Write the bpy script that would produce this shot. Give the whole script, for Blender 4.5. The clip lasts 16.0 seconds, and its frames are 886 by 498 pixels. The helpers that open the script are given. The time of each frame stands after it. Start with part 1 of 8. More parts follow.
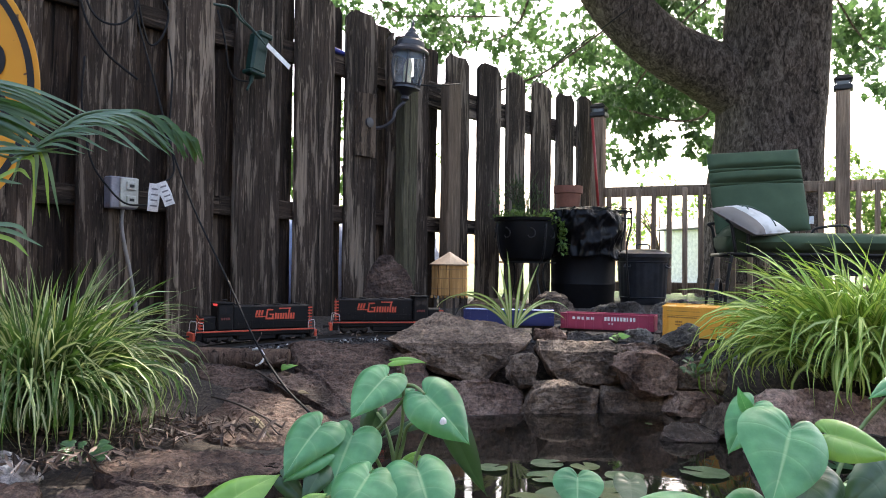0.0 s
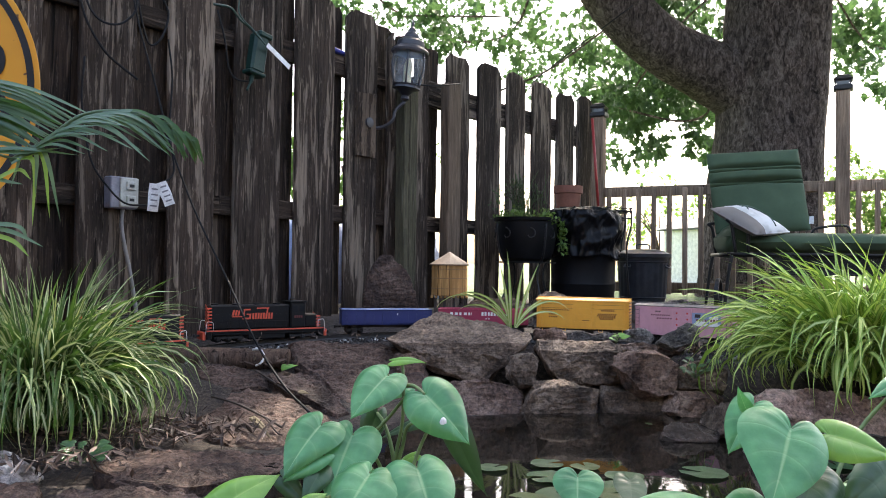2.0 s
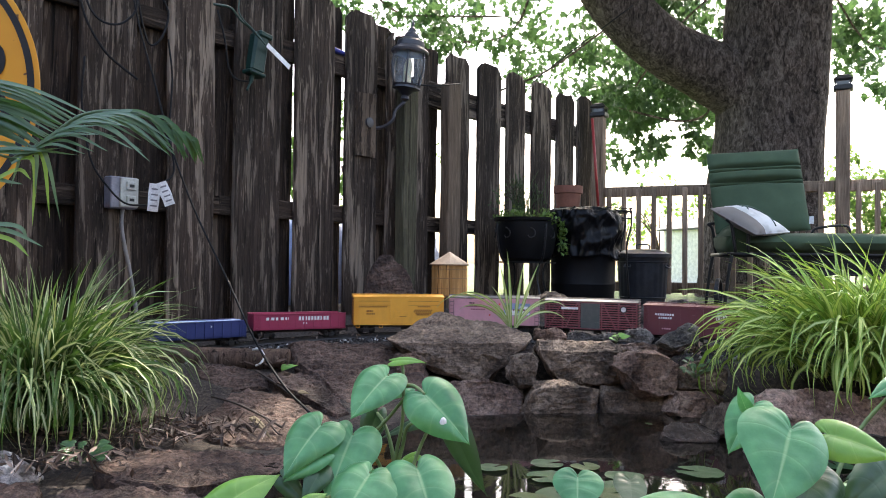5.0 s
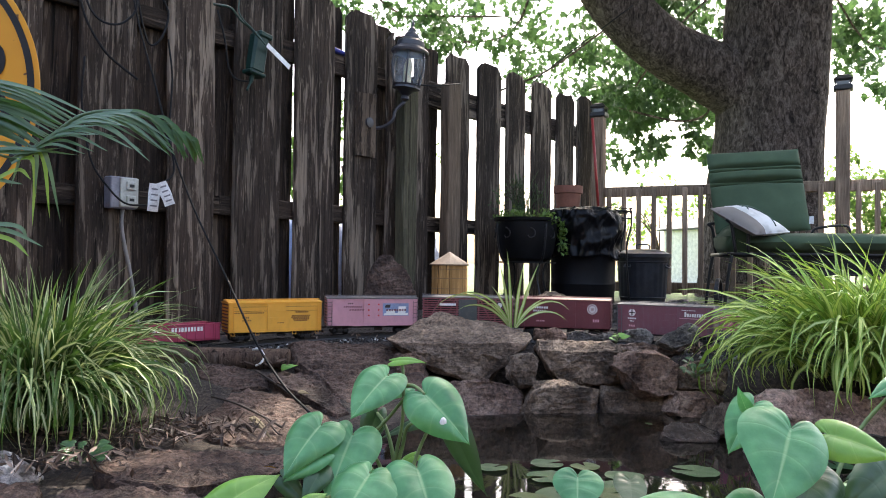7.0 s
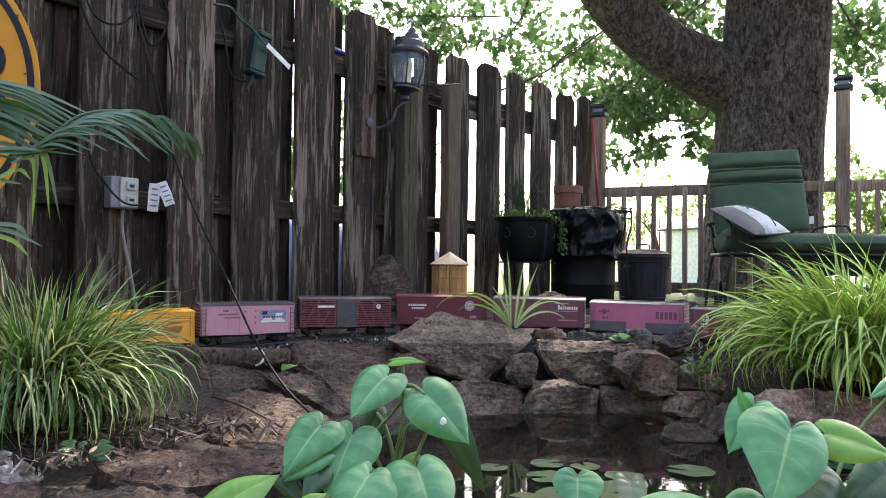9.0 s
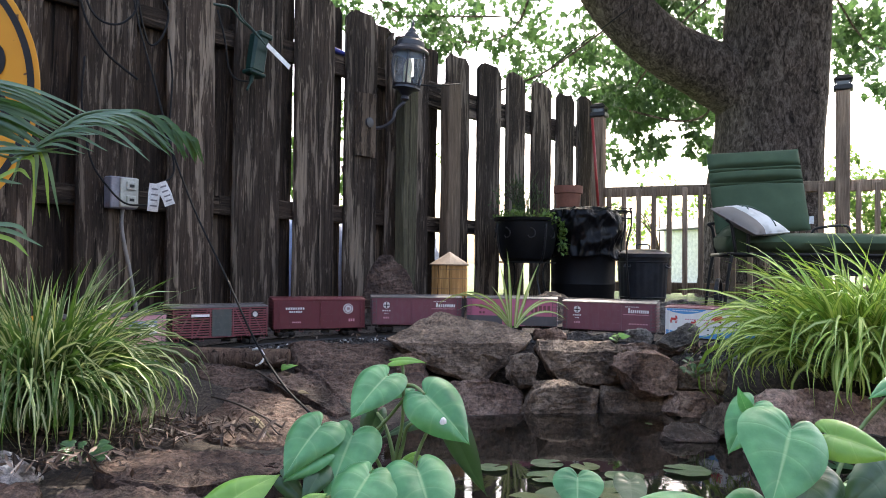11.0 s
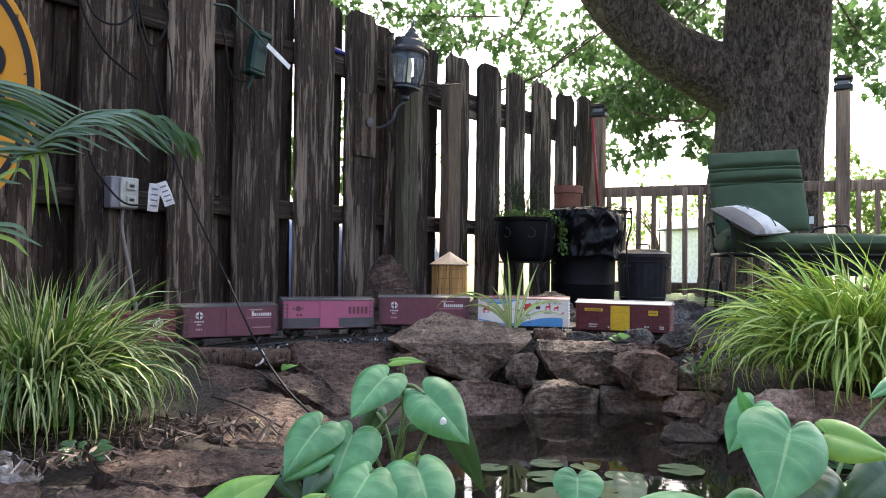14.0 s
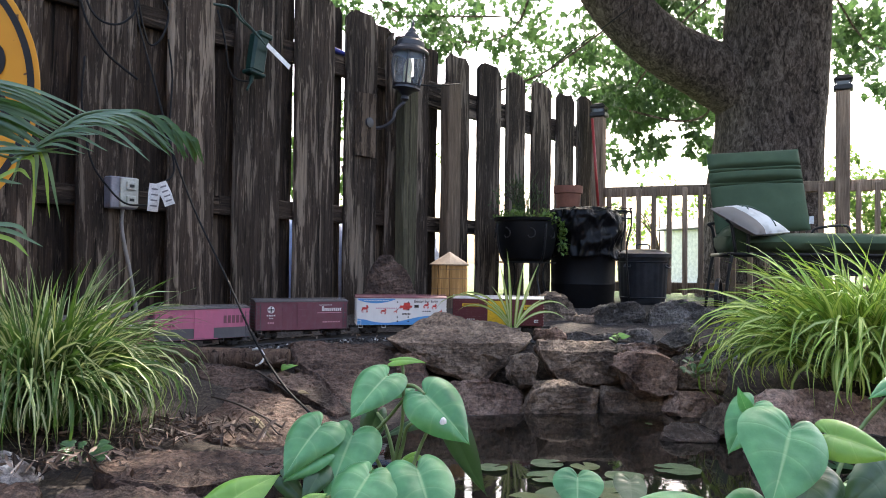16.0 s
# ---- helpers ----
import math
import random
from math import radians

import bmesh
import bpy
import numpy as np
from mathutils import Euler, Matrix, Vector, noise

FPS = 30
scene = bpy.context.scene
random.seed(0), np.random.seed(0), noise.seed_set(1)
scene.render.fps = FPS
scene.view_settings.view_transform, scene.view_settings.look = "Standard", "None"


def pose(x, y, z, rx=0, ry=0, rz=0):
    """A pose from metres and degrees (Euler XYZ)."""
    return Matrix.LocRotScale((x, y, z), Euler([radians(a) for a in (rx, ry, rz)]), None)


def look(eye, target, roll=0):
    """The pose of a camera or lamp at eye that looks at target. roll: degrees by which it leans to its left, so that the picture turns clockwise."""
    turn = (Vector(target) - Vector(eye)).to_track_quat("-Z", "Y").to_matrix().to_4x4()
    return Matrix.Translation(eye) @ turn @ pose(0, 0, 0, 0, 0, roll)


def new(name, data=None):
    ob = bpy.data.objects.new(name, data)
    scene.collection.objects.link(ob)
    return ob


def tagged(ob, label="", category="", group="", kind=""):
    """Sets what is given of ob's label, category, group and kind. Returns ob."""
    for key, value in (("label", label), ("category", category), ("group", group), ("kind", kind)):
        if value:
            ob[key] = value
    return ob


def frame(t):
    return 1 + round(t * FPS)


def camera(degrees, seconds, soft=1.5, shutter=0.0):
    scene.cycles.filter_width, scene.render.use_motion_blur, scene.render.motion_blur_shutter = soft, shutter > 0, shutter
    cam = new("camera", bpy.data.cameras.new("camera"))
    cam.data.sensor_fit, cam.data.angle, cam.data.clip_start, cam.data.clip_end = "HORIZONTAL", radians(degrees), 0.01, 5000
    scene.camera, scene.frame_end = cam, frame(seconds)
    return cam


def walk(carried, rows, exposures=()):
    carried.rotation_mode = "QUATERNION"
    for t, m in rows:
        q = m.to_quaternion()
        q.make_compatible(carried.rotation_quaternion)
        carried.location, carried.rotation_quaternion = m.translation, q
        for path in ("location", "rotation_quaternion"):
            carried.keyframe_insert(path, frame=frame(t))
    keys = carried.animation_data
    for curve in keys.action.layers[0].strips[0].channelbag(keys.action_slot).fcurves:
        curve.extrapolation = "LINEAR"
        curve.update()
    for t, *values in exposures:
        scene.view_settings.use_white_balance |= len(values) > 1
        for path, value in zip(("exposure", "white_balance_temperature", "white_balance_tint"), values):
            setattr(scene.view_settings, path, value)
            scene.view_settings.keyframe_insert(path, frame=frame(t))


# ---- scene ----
cam = camera(58.01, 16.0, soft=1.0)
EYE = (0.0, 0.0, 0.60)
PATH = [(0.0, look(EYE, (0.0, 10.0, 0.7697), 0.75)), (16.0, look(EYE, (0.0, 10.0, 0.7697), 0.75))]
walk(cam, PATH, exposures=[(0.0, 2.72, 7000, 14), (16.0, 2.72, 7000, 14)])

# ---- daylight ----
SUN_EL, SUN_AZ = 46.0, 24.0     # degrees; azimuth from +y towards +x
world = bpy.data.worlds.new("world")
scene.world = world
world.use_nodes = True
wn = world.node_tree.nodes
sky = wn.new("ShaderNodeTexSky")
sky.sky_type = "NISHITA"
sky.sun_disc = False
sky.sun_elevation = radians(SUN_EL)
sky.sun_rotation = radians(SUN_AZ)
sky.dust_density = 4.0
sky.air_density = 1.0
world.node_tree.links.new(sky.outputs[0], wn["Background"].inputs[0])
wn["Background"].inputs[1].default_value = 0.15
sun = new("sun", bpy.data.lights.new("sun", "SUN"))
sun.data.energy = 2.2
sun.data.angle = radians(0.9)
sun.data.color = (1.0, 0.95, 0.86)
_e, _a = radians(SUN_EL), radians(SUN_AZ)
sun.matrix_world = look((0, 0, 0), (-math.sin(_a) * math.cos(_e), -math.cos(_a) * math.cos(_e), -math.sin(_e)))


# ---- materials ----
def nodes_of(name):
    m = bpy.data.materials.new(name)
    m.use_nodes = True
    nt = m.node_tree
    return m, nt, nt.nodes["Principled BSDF"]


def ramp(nt, fac, stops):
    n = nt.nodes.new("ShaderNodeValToRGB")
    el = n.color_ramp.elements
    while len(el) < len(stops):
        el.new(0.5)
    for e, (p, c) in zip(el, stops):
        e.position, e.color = p, (*c, 1)
    nt.links.new(fac, n.inputs[0])
    return n.outputs[0]


def coords(nt, stretch=(1, 1, 1), space="Object", per_object=False):
    tc = nt.nodes.new("ShaderNodeTexCoord")
    mp = nt.nodes.new("ShaderNodeMapping")
    mp.inputs["Scale"].default_value = stretch
    nt.links.new(tc.outputs[space], mp.inputs[0])
    if per_object:
        oi = nt.nodes.new("ShaderNodeObjectInfo")
        mul = nt.nodes.new("ShaderNodeMath")
        mul.operation = "MULTIPLY"
        mul.inputs[1].default_value = 37.0
        nt.links.new(oi.outputs["Random"], mul.inputs[0])
        nt.links.new(mul.outputs[0], mp.inputs["Location"])
    return mp.outputs[0]


def tex(nt, vec, scale, detail=6, rough=0.6, kind="ShaderNodeTexNoise", distortion=0.0):
    n = nt.nodes.new(kind)
    n.inputs["Scale"].default_value = scale
    if kind == "ShaderNodeTexNoise":
        n.inputs["Detail"].default_value = detail
        n.inputs["Roughness"].default_value = rough
        n.inputs["Distortion"].default_value = distortion
    nt.links.new(vec, n.inputs["Vector"])
    return n.outputs[0]


def blend(nt, a, b, fac, how="MIX"):
    n = nt.nodes.new("ShaderNodeMix")
    n.data_type, n.blend_type = "RGBA", how
    for sock, v in ((n.inputs[0], fac), (n.inputs[6], a), (n.inputs[7], b)):
        if hasattr(v, "is_linked"):
            nt.links.new(v, sock)
        elif isinstance(v, tuple):
            sock.default_value = (*v, 1)
        else:
            sock.default_value = v
    return n.outputs[2]


def bump(nt, bs, height, strength=0.5, dist=0.01):
    n = nt.nodes.new("ShaderNodeBump")
    n.inputs["Strength"].default_value = strength
    n.inputs["Distance"].default_value = dist
    nt.links.new(height, n.inputs["Height"])
    nt.links.new(n.outputs[0], bs.inputs["Normal"])


def mottled(name, dark, light, scale=8.0, rough=0.8, metal=0.0, grain=60.0, bump_s=0.3, bump_d=0.005, stretch=(1, 1, 1), spec=0.5, per_object=True, lo=0.3, hi=0.7):
    """A surface with broad stains and a fine grain."""
    m, nt, bs = nodes_of(name)
    v = coords(nt, stretch, per_object=per_object)
    big = tex(nt, v, scale)
    fine = tex(nt, v, grain, 4, 0.7)
    col = ramp(nt, big, [(lo, dark), (hi, light)])
    col = blend(nt, col, ramp(nt, fine, [(0.3, (0.6, 0.6, 0.6)), (0.7, (1.25, 1.25, 1.25))]), 0.6, "MULTIPLY")
    nt.links.new(col, bs.inputs["Base Color"])
    bs.inputs["Roughness"].default_value = rough
    bs.inputs["Metallic"].default_value = metal
    bs.inputs["Specular IOR Level"].default_value = spec
    bump(nt, bs, fine, bump_s, bump_d)
    return m


def old_wood(name, dark, mid, pale, pale_at=0.62, rough=0.9, bump_s=0.9):
    """Weathered boards: long grain, blocky pale flakes where old stain has worn, cracks, knots and grey-green blotches."""
    m, nt, bs = nodes_of(name)
    g1 = tex(nt, coords(nt, (1, 1, 0.06), per_object=True), 60, 8, 0.7, distortion=0.5)
    g2 = tex(nt, coords(nt, (1, 1, 0.085), per_object=True), 26, 5, 0.62, distortion=0.5)
    area = tex(nt, coords(nt, (1, 1, 0.3), per_object=True), 3.2, 3, 0.55)
    col = ramp(nt, g1, [(0.30, dark), (0.52, mid), (0.76, tuple(min(1, 1.9 * c) for c in mid))])
    worn = nt.nodes.new("ShaderNodeMath")
    worn.operation = "MULTIPLY_ADD"
    worn.inputs[1].default_value = 0.42
    nt.links.new(area, worn.inputs[0])
    nt.links.new(g2, worn.inputs[2])
    edge = pale_at + 0.20
    flake = ramp(nt, worn.outputs[0], [(edge, (0, 0, 0)), (edge + 0.04, (0.84, 0.84, 0.84))])
    tint = ramp(nt, g1, [(0.35, tuple(0.45 * c for c in pale)), (0.6, pale)])
    col = blend(nt, col, tint, flake)
    chip = ramp(nt, tex(nt, coords(nt, (1, 1, 0.13), per_object=True), 75, 5, 0.8), [(0.58, (0, 0, 0)), (0.64, (0.7, 0.7, 0.7))])
    col = blend(nt, col, tuple(0.8 * c for c in pale), chip)
    col = blend(nt, col, ramp(nt, area, [(0.3, (0.5, 0.48, 0.47)), (0.7, (1.35, 1.27, 1.18))]), 0.85, "MULTIPLY")
    oi = nt.nodes.new("ShaderNodeObjectInfo")
    col = blend(nt, col, ramp(nt, oi.outputs["Random"], [(0, (0.72, 0.70, 0.68)), (0.5, (1.0, 0.96, 0.92)), (1, (1.25, 1.2, 1.16))]), 0.9, "MULTIPLY")
    crack = ramp(nt, tex(nt, coords(nt, (1, 1, 0.022), per_object=True), 34, 4, 0.6, distortion=0.8), [(0.34, (0.10, 0.085, 0.08)), (0.40, (1, 1, 1))])
    col = blend(nt, col, crack, 0.9, "MULTIPLY")
    knot = nt.nodes.new("ShaderNodeTexVoronoi")
    knot.inputs["Scale"].default_value = 3.2
    nt.links.new(coords(nt, (1, 1, 0.55), per_object=True), knot.inputs["Vector"])
    col = blend(nt, col, ramp(nt, knot.outputs["Distance"], [(0.05, (0.12, 0.1, 0.09)), (0.09, (1, 1, 1))]), 0.9, "MULTIPLY")
    nt.links.new(col, bs.inputs["Base Color"])
    bs.inputs["Roughness"].default_value = rough
    bs.inputs["Specular IOR Level"].default_value = 0.2
    mx = nt.nodes.new("ShaderNodeMath")
    nt.links.new(g1, mx.inputs[0])
    nt.links.new(g2, mx.inputs[1])
    bump(nt, bs, mx.outputs[0], bump_s, 0.014)
    return m


def stone(name, dark, mid, light, scale=3.0, bump_s=0.8):
    """Split sandstone: broad stains, faint bedding lines, grit and pale lichen specks."""
    m, nt, bs = nodes_of(name)
    big = tex(nt, coords(nt, per_object=True), scale * 2.2, 8, 0.6, distortion=0.6)
    bed = tex(nt, coords(nt, (1, 5.5, 1), per_object=True), 9, 7, 0.7, distortion=0.8)
    fine = tex(nt, coords(nt, per_object=True), 70, 8, 0.72)
    spot = tex(nt, coords(nt, per_object=True), 24, 4, 0.65)
    col = ramp(nt, big, [(0.34, dark), (0.5, mid), (0.68, light)])
    col = blend(nt, col, ramp(nt, bed, [(0.34, (0.45, 0.42, 0.41)), (0.5, (1, 1, 1)), (0.7, (1.25, 1.2, 1.15))]), 0.5, "MULTIPLY")
    col = blend(nt, col, ramp(nt, fine, [(0.36, (0.34, 0.33, 0.33)), (0.5, (0.95, 0.95, 0.95)), (0.66, (1.65, 1.6, 1.54))]), 0.95, "MULTIPLY")
    col = blend(nt, col, tuple(min(1, 1.5 * c + 0.02) for c in light), ramp(nt, spot, [(0.64, (0, 0, 0)), (0.72, (0.55, 0.55, 0.55))]))
    oi = nt.nodes.new("ShaderNodeObjectInfo")
    tone = ramp(nt, oi.outputs["Random"], [(0.0, (0.78, 0.77, 0.78)), (1.0, (1.2, 1.13, 1.06))])
    col = blend(nt, col, tone, 0.8, "MULTIPLY")
    nt.links.new(col, bs.inputs["Base Color"])
    bs.inputs["Roughness"].default_value = 0.8
    bs.inputs["Specular IOR Level"].default_value = 0.3
    mx = nt.nodes.new("ShaderNodeMath")
    nt.links.new(fine, mx.inputs[0])
    nt.links.new(bed, mx.inputs[1])
    bump(nt, bs, mx.outputs[0], bump_s, 0.018)
    return m


def leafy(name, dark, light, through_col, scale=20.0, rough=0.45, amount=0.45, spec=0.4, per_island=True):
    """A leaf that lets some light through."""
    m, nt, bs = nodes_of(name)
    n = tex(nt, coords(nt), scale, 3, 0.5)
    col = ramp(nt, n, [(0.3, dark), (0.7, light)])
    if per_island:
        ge = nt.nodes.new("ShaderNodeNewGeometry")
        col = blend(nt, col, ramp(nt, ge.outputs["Random Per Island"], [(0, (0.6, 0.65, 0.6)), (1, (1.35, 1.3, 1.1))]), 0.9, "MULTIPLY")
    nt.links.new(col, bs.inputs["Base Color"])
    bs.inputs["Roughness"].default_value = rough
    bs.inputs["Specular IOR Level"].default_value = spec
    tr = nt.nodes.new("ShaderNodeBsdfTranslucent")
    tr.inputs[0].default_value = (*through_col, 1)
    mix = nt.nodes.new("ShaderNodeMixShader")
    mix.inputs[0].default_value = amount
    nt.links.new(bs.outputs[0], mix.inputs[1])
    nt.links.new(tr.outputs[0], mix.inputs[2])
    nt.links.new(mix.outputs[0], nt.nodes["Material Output"].inputs[0])
    return m


def plain(name, col, rough=0.5, metal=0.0, var=0.18, scale=14.0, bump_s=0.08):
    """Paint, plastic or metal with faint soiling."""
    return mottled(name, tuple(c * (1 - var) for c in col), tuple(min(1, c * (1 + var)) for c in col), scale, rough, metal, scale * 9, bump_s, 0.002)


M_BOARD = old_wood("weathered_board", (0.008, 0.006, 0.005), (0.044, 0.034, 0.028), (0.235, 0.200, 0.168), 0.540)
# the recess's shade is put into this darker wood of set-back boards and rails
M_BACKBOARD = old_wood("darkened_board", (0.006, 0.0045, 0.004), (0.030, 0.022, 0.017), (0.12, 0.095, 0.075), 0.58)
M_POST = old_wood("green_post", (0.030, 0.029, 0.020), (0.062, 0.062, 0.042), (0.12, 0.12, 0.09), 0.62)
M_TANPOST = old_wood("tan_post", (0.055, 0.043, 0.033), (0.115, 0.09, 0.068), (0.2, 0.165, 0.13), 0.66)
M_RAIL = old_wood("railing_wood", (0.12, 0.088, 0.066), (0.27, 0.205, 0.155), (0.38, 0.30, 0.24), 0.66, bump_s=0.5)
M_LOG = old_wood("log_wood", (0.025, 0.018, 0.014), (0.07, 0.05, 0.04), (0.14, 0.11, 0.09), 0.66)
M_STONE = stone("brown_sandstone", (0.038, 0.028, 0.021), (0.155, 0.116, 0.086), (0.30, 0.236, 0.182))
M_REDSTONE = stone("red_sandstone", (0.048, 0.030, 0.023), (0.185, 0.124, 0.094), (0.33, 0.242, 0.19))
M_PINKSTONE = stone("pale_red_sandstone", (0.13, 0.085, 0.072), (0.36, 0.25, 0.21), (0.50, 0.39, 0.34))
M_SLAB = stone("dark_slab_stone", (0.030, 0.020, 0.016), (0.085, 0.057, 0.045), (0.155, 0.108, 0.085), 2.2)
M_WETSTONE = stone("wet_dark_stone", (0.014, 0.011, 0.009), (0.04, 0.031, 0.026), (0.085, 0.068, 0.056))
M_WETSTONE.node_tree.nodes["Principled BSDF"].inputs["Roughness"].default_value = 0.35
M_GREYSTONE = stone("grey_stone", (0.035, 0.032, 0.029), (0.105, 0.098, 0.09), (0.21, 0.20, 0.185))
M_WHITESTONE = stone("striped_white_stone", (0.2, 0.19, 0.18), (0.55, 0.53, 0.51), (0.75, 0.73, 0.71), 5.0)
M_SOIL = mottled("soil", (0.025, 0.018, 0.014), (0.075, 0.055, 0.042), 5, 0.95, 0, 70, 0.8, 0.02, per_object=False)
M_BLACK = plain("black_iron", (0.009, 0.009, 0.010), 0.5, 0.2)
M_BLACKPLASTIC = mottled("black_plastic", (0.003, 0.003, 0.0035), (0.006, 0.006, 0.007), 14, 0.55, grain=120, spec=0.16, bump_s=0.08)


# ---- mesh tools ----
def part(name, bm, material, parent=None, label=""):
    """One mesh object from a bmesh, under a thing, a part, or nothing."""
    me = bpy.data.meshes.new(name)
    bm.to_mesh(me)
    bm.free()
    for m in material if isinstance(material, (list, tuple)) else [material]:
        me.materials.append(m)
    ob = new(name, me)
    if parent is not None:
        ob.parent = parent
    if label:
        tagged(ob, label)
    return ob


def thing(name, m, label, category, group="", kind=""):
    ob = new(name)
    ob.empty_display_size = 0.05
    ob.matrix_world = m
    return tagged(ob, label, category, group, kind)


def add_box(bm, c, s, bevel=0.0, m=None, mat=0):
    vs = bmesh.ops.create_cube(bm, size=1.0)["verts"]
    bmesh.ops.transform(bm, matrix=Matrix.Translation(c) @ Matrix.Diagonal((*s, 1)), verts=vs)
    faces = {f for v in vs for f in v.link_faces}
    for f in faces:
        f.material_index = mat
    if bevel:
        out = bmesh.ops.bevel(bm, geom=list({e for v in vs for e in v.link_edges}), offset=bevel, segments=1, affect="EDGES", profile=0.5)
        vs = list({v for f in out["faces"] for v in f.verts} | {v for v in vs if v.is_valid})
    if m is not None:
        bmesh.ops.transform(bm, matrix=m, verts=[v for v in vs if v.is_valid])
    return vs


def box_bm(c, s, bevel=0.0, m=None):
    bm = bmesh.new()
    add_box(bm, c, s, bevel, m)
    return bm


def add_lathe(bm, profile, seg=24, m=None, mat=0, smooth=True, a0=0.0, a1=2 * math.pi, caps=True):
    """Turn a profile of (radius, z) about z."""
    full = abs(a1 - a0 - 2 * math.pi) < 1e-6
    n = seg if full else seg + 1
    rings = []
    for r, z in profile:
        rings.append([bm.verts.new((r * math.cos(a0 + (a1 - a0) * i / seg), r * math.sin(a0 + (a1 - a0) * i / seg), z)) for i in range(n)])
    for a, b in zip(rings, rings[1:]):
        for i in range(seg):
            j = (i + 1) % n
            f = bm.faces.new((a[i], a[j], b[j], b[i]))
            f.smooth, f.material_index = smooth, mat
    if full and caps:
        for ring, flip in ((rings[0], True), (rings[-1], False)):
            if (ring[0].co.xy).length > 1e-4:
                f = bm.faces.new(ring[::-1] if flip else ring)
                f.material_index = mat
    vs = [v for ring in rings for v in ring]
    if m is not None:
        bmesh.ops.transform(bm, matrix=m, verts=vs)
    return vs


def lathe_bm(profile, seg=24, m=None, smooth=True, caps=True):
    bm = bmesh.new()
    add_lathe(bm, profile, seg, m, 0, smooth, caps=caps)
    bmesh.ops.remove_doubles(bm, verts=bm.verts, dist=1e-6)
    for e in bm.edges:
        if len(e.link_faces) == 2 and e.calc_face_angle(0) > 0.6:
            e.smooth = False
    return bm


def add_tube(bm, pts, radius, seg=8, mat=0, caps=True):
    """A round bar along points; radius is one number or one per point."""
    pts = [Vector(p) for p in pts]
    rad = radius if isinstance(radius, (list, tuple)) else [radius] * len(pts)
    rings, side = [], None
    for i, p in enumerate(pts):
        d = (pts[min(i + 1, len(pts) - 1)] - pts[max(i - 1, 0)]).normalized()
        if side is None:
            side = d.orthogonal().normalized()
        side = (side - d * side.dot(d)).normalized()
        up = d.cross(side)
        rings.append([bm.verts.new(p + rad[i] * (side * math.cos(2 * math.pi * k / seg) + up * math.sin(2 * math.pi * k / seg))) for k in range(seg)])
    for a, b in zip(rings, rings[1:]):
        for k in range(seg):
            f = bm.faces.new((a[k], a[(k + 1) % seg], b[(k + 1) % seg], b[k]))
            f.smooth, f.material_index = True, mat
    if caps:
        for ring in (rings[0][::-1], rings[-1]):
            bm.faces.new(ring).material_index = mat
    return [v for r in rings for v in r]


def tube_bm(pts, radius, seg=8):
    bm = bmesh.new()
    add_tube(bm, pts, radius, seg)
    return bm


def bend(pts, n=8):
    """A smooth line through points."""
    pts = [Vector(p) for p in pts]
    ext = [2 * pts[0] - pts[1]] + pts + [2 * pts[-1] - pts[-2]]
    out = []
    for i in range(1, len(ext) - 2):
        a, b, c, d = ext[i - 1:i + 3]
        for k in range(n):
            t = k / n
            out.append(0.5 * ((2 * b) + (c - a) * t + (2 * a - 5 * b + 4 * c - d) * t * t + (3 * b - a - 3 * c + d) * t ** 3))
    return out + [pts[-1]]


def rock_bm(size, seed, cuts=14, rough=0.05, sub=4, square=0.6):
    """A lumpy mass: a block cut by random planes, with an uneven skin."""
    rnd = random.Random(seed)
    bm = bmesh.new()
    bmesh.ops.create_icosphere(bm, subdivisions=sub, radius=1.0)
    planes = [(Vector((rnd.gauss(0, 1), rnd.gauss(0, 1), rnd.gauss(0, 0.6))).normalized(), rnd.uniform(0.80, 1.12)) for _ in range(cuts)]
    off = Vector((rnd.uniform(-50, 50), rnd.uniform(-50, 50), rnd.uniform(-50, 50)))
    for v in bm.verts:
        c = v.co.copy()
        c = c.lerp(c / max(abs(c.x), abs(c.y), abs(c.z)), min(1.0, square + 0.28))
        for n, d in planes:
            over = c.dot(n) - d
            if over > 0:
                c -= n * over
        c += c.normalized() * rough * 1.6 * noise.fractal(c * 2.0 + off, 1.0, 2.0, 5)
        v.co = (c.x * size[0] / 2, c.y * size[1] / 2, c.z * size[2] / 2)
    for f in bm.faces:
        f.smooth = True
    bmesh.ops.recalc_face_normals(bm, faces=bm.faces)
    return bm


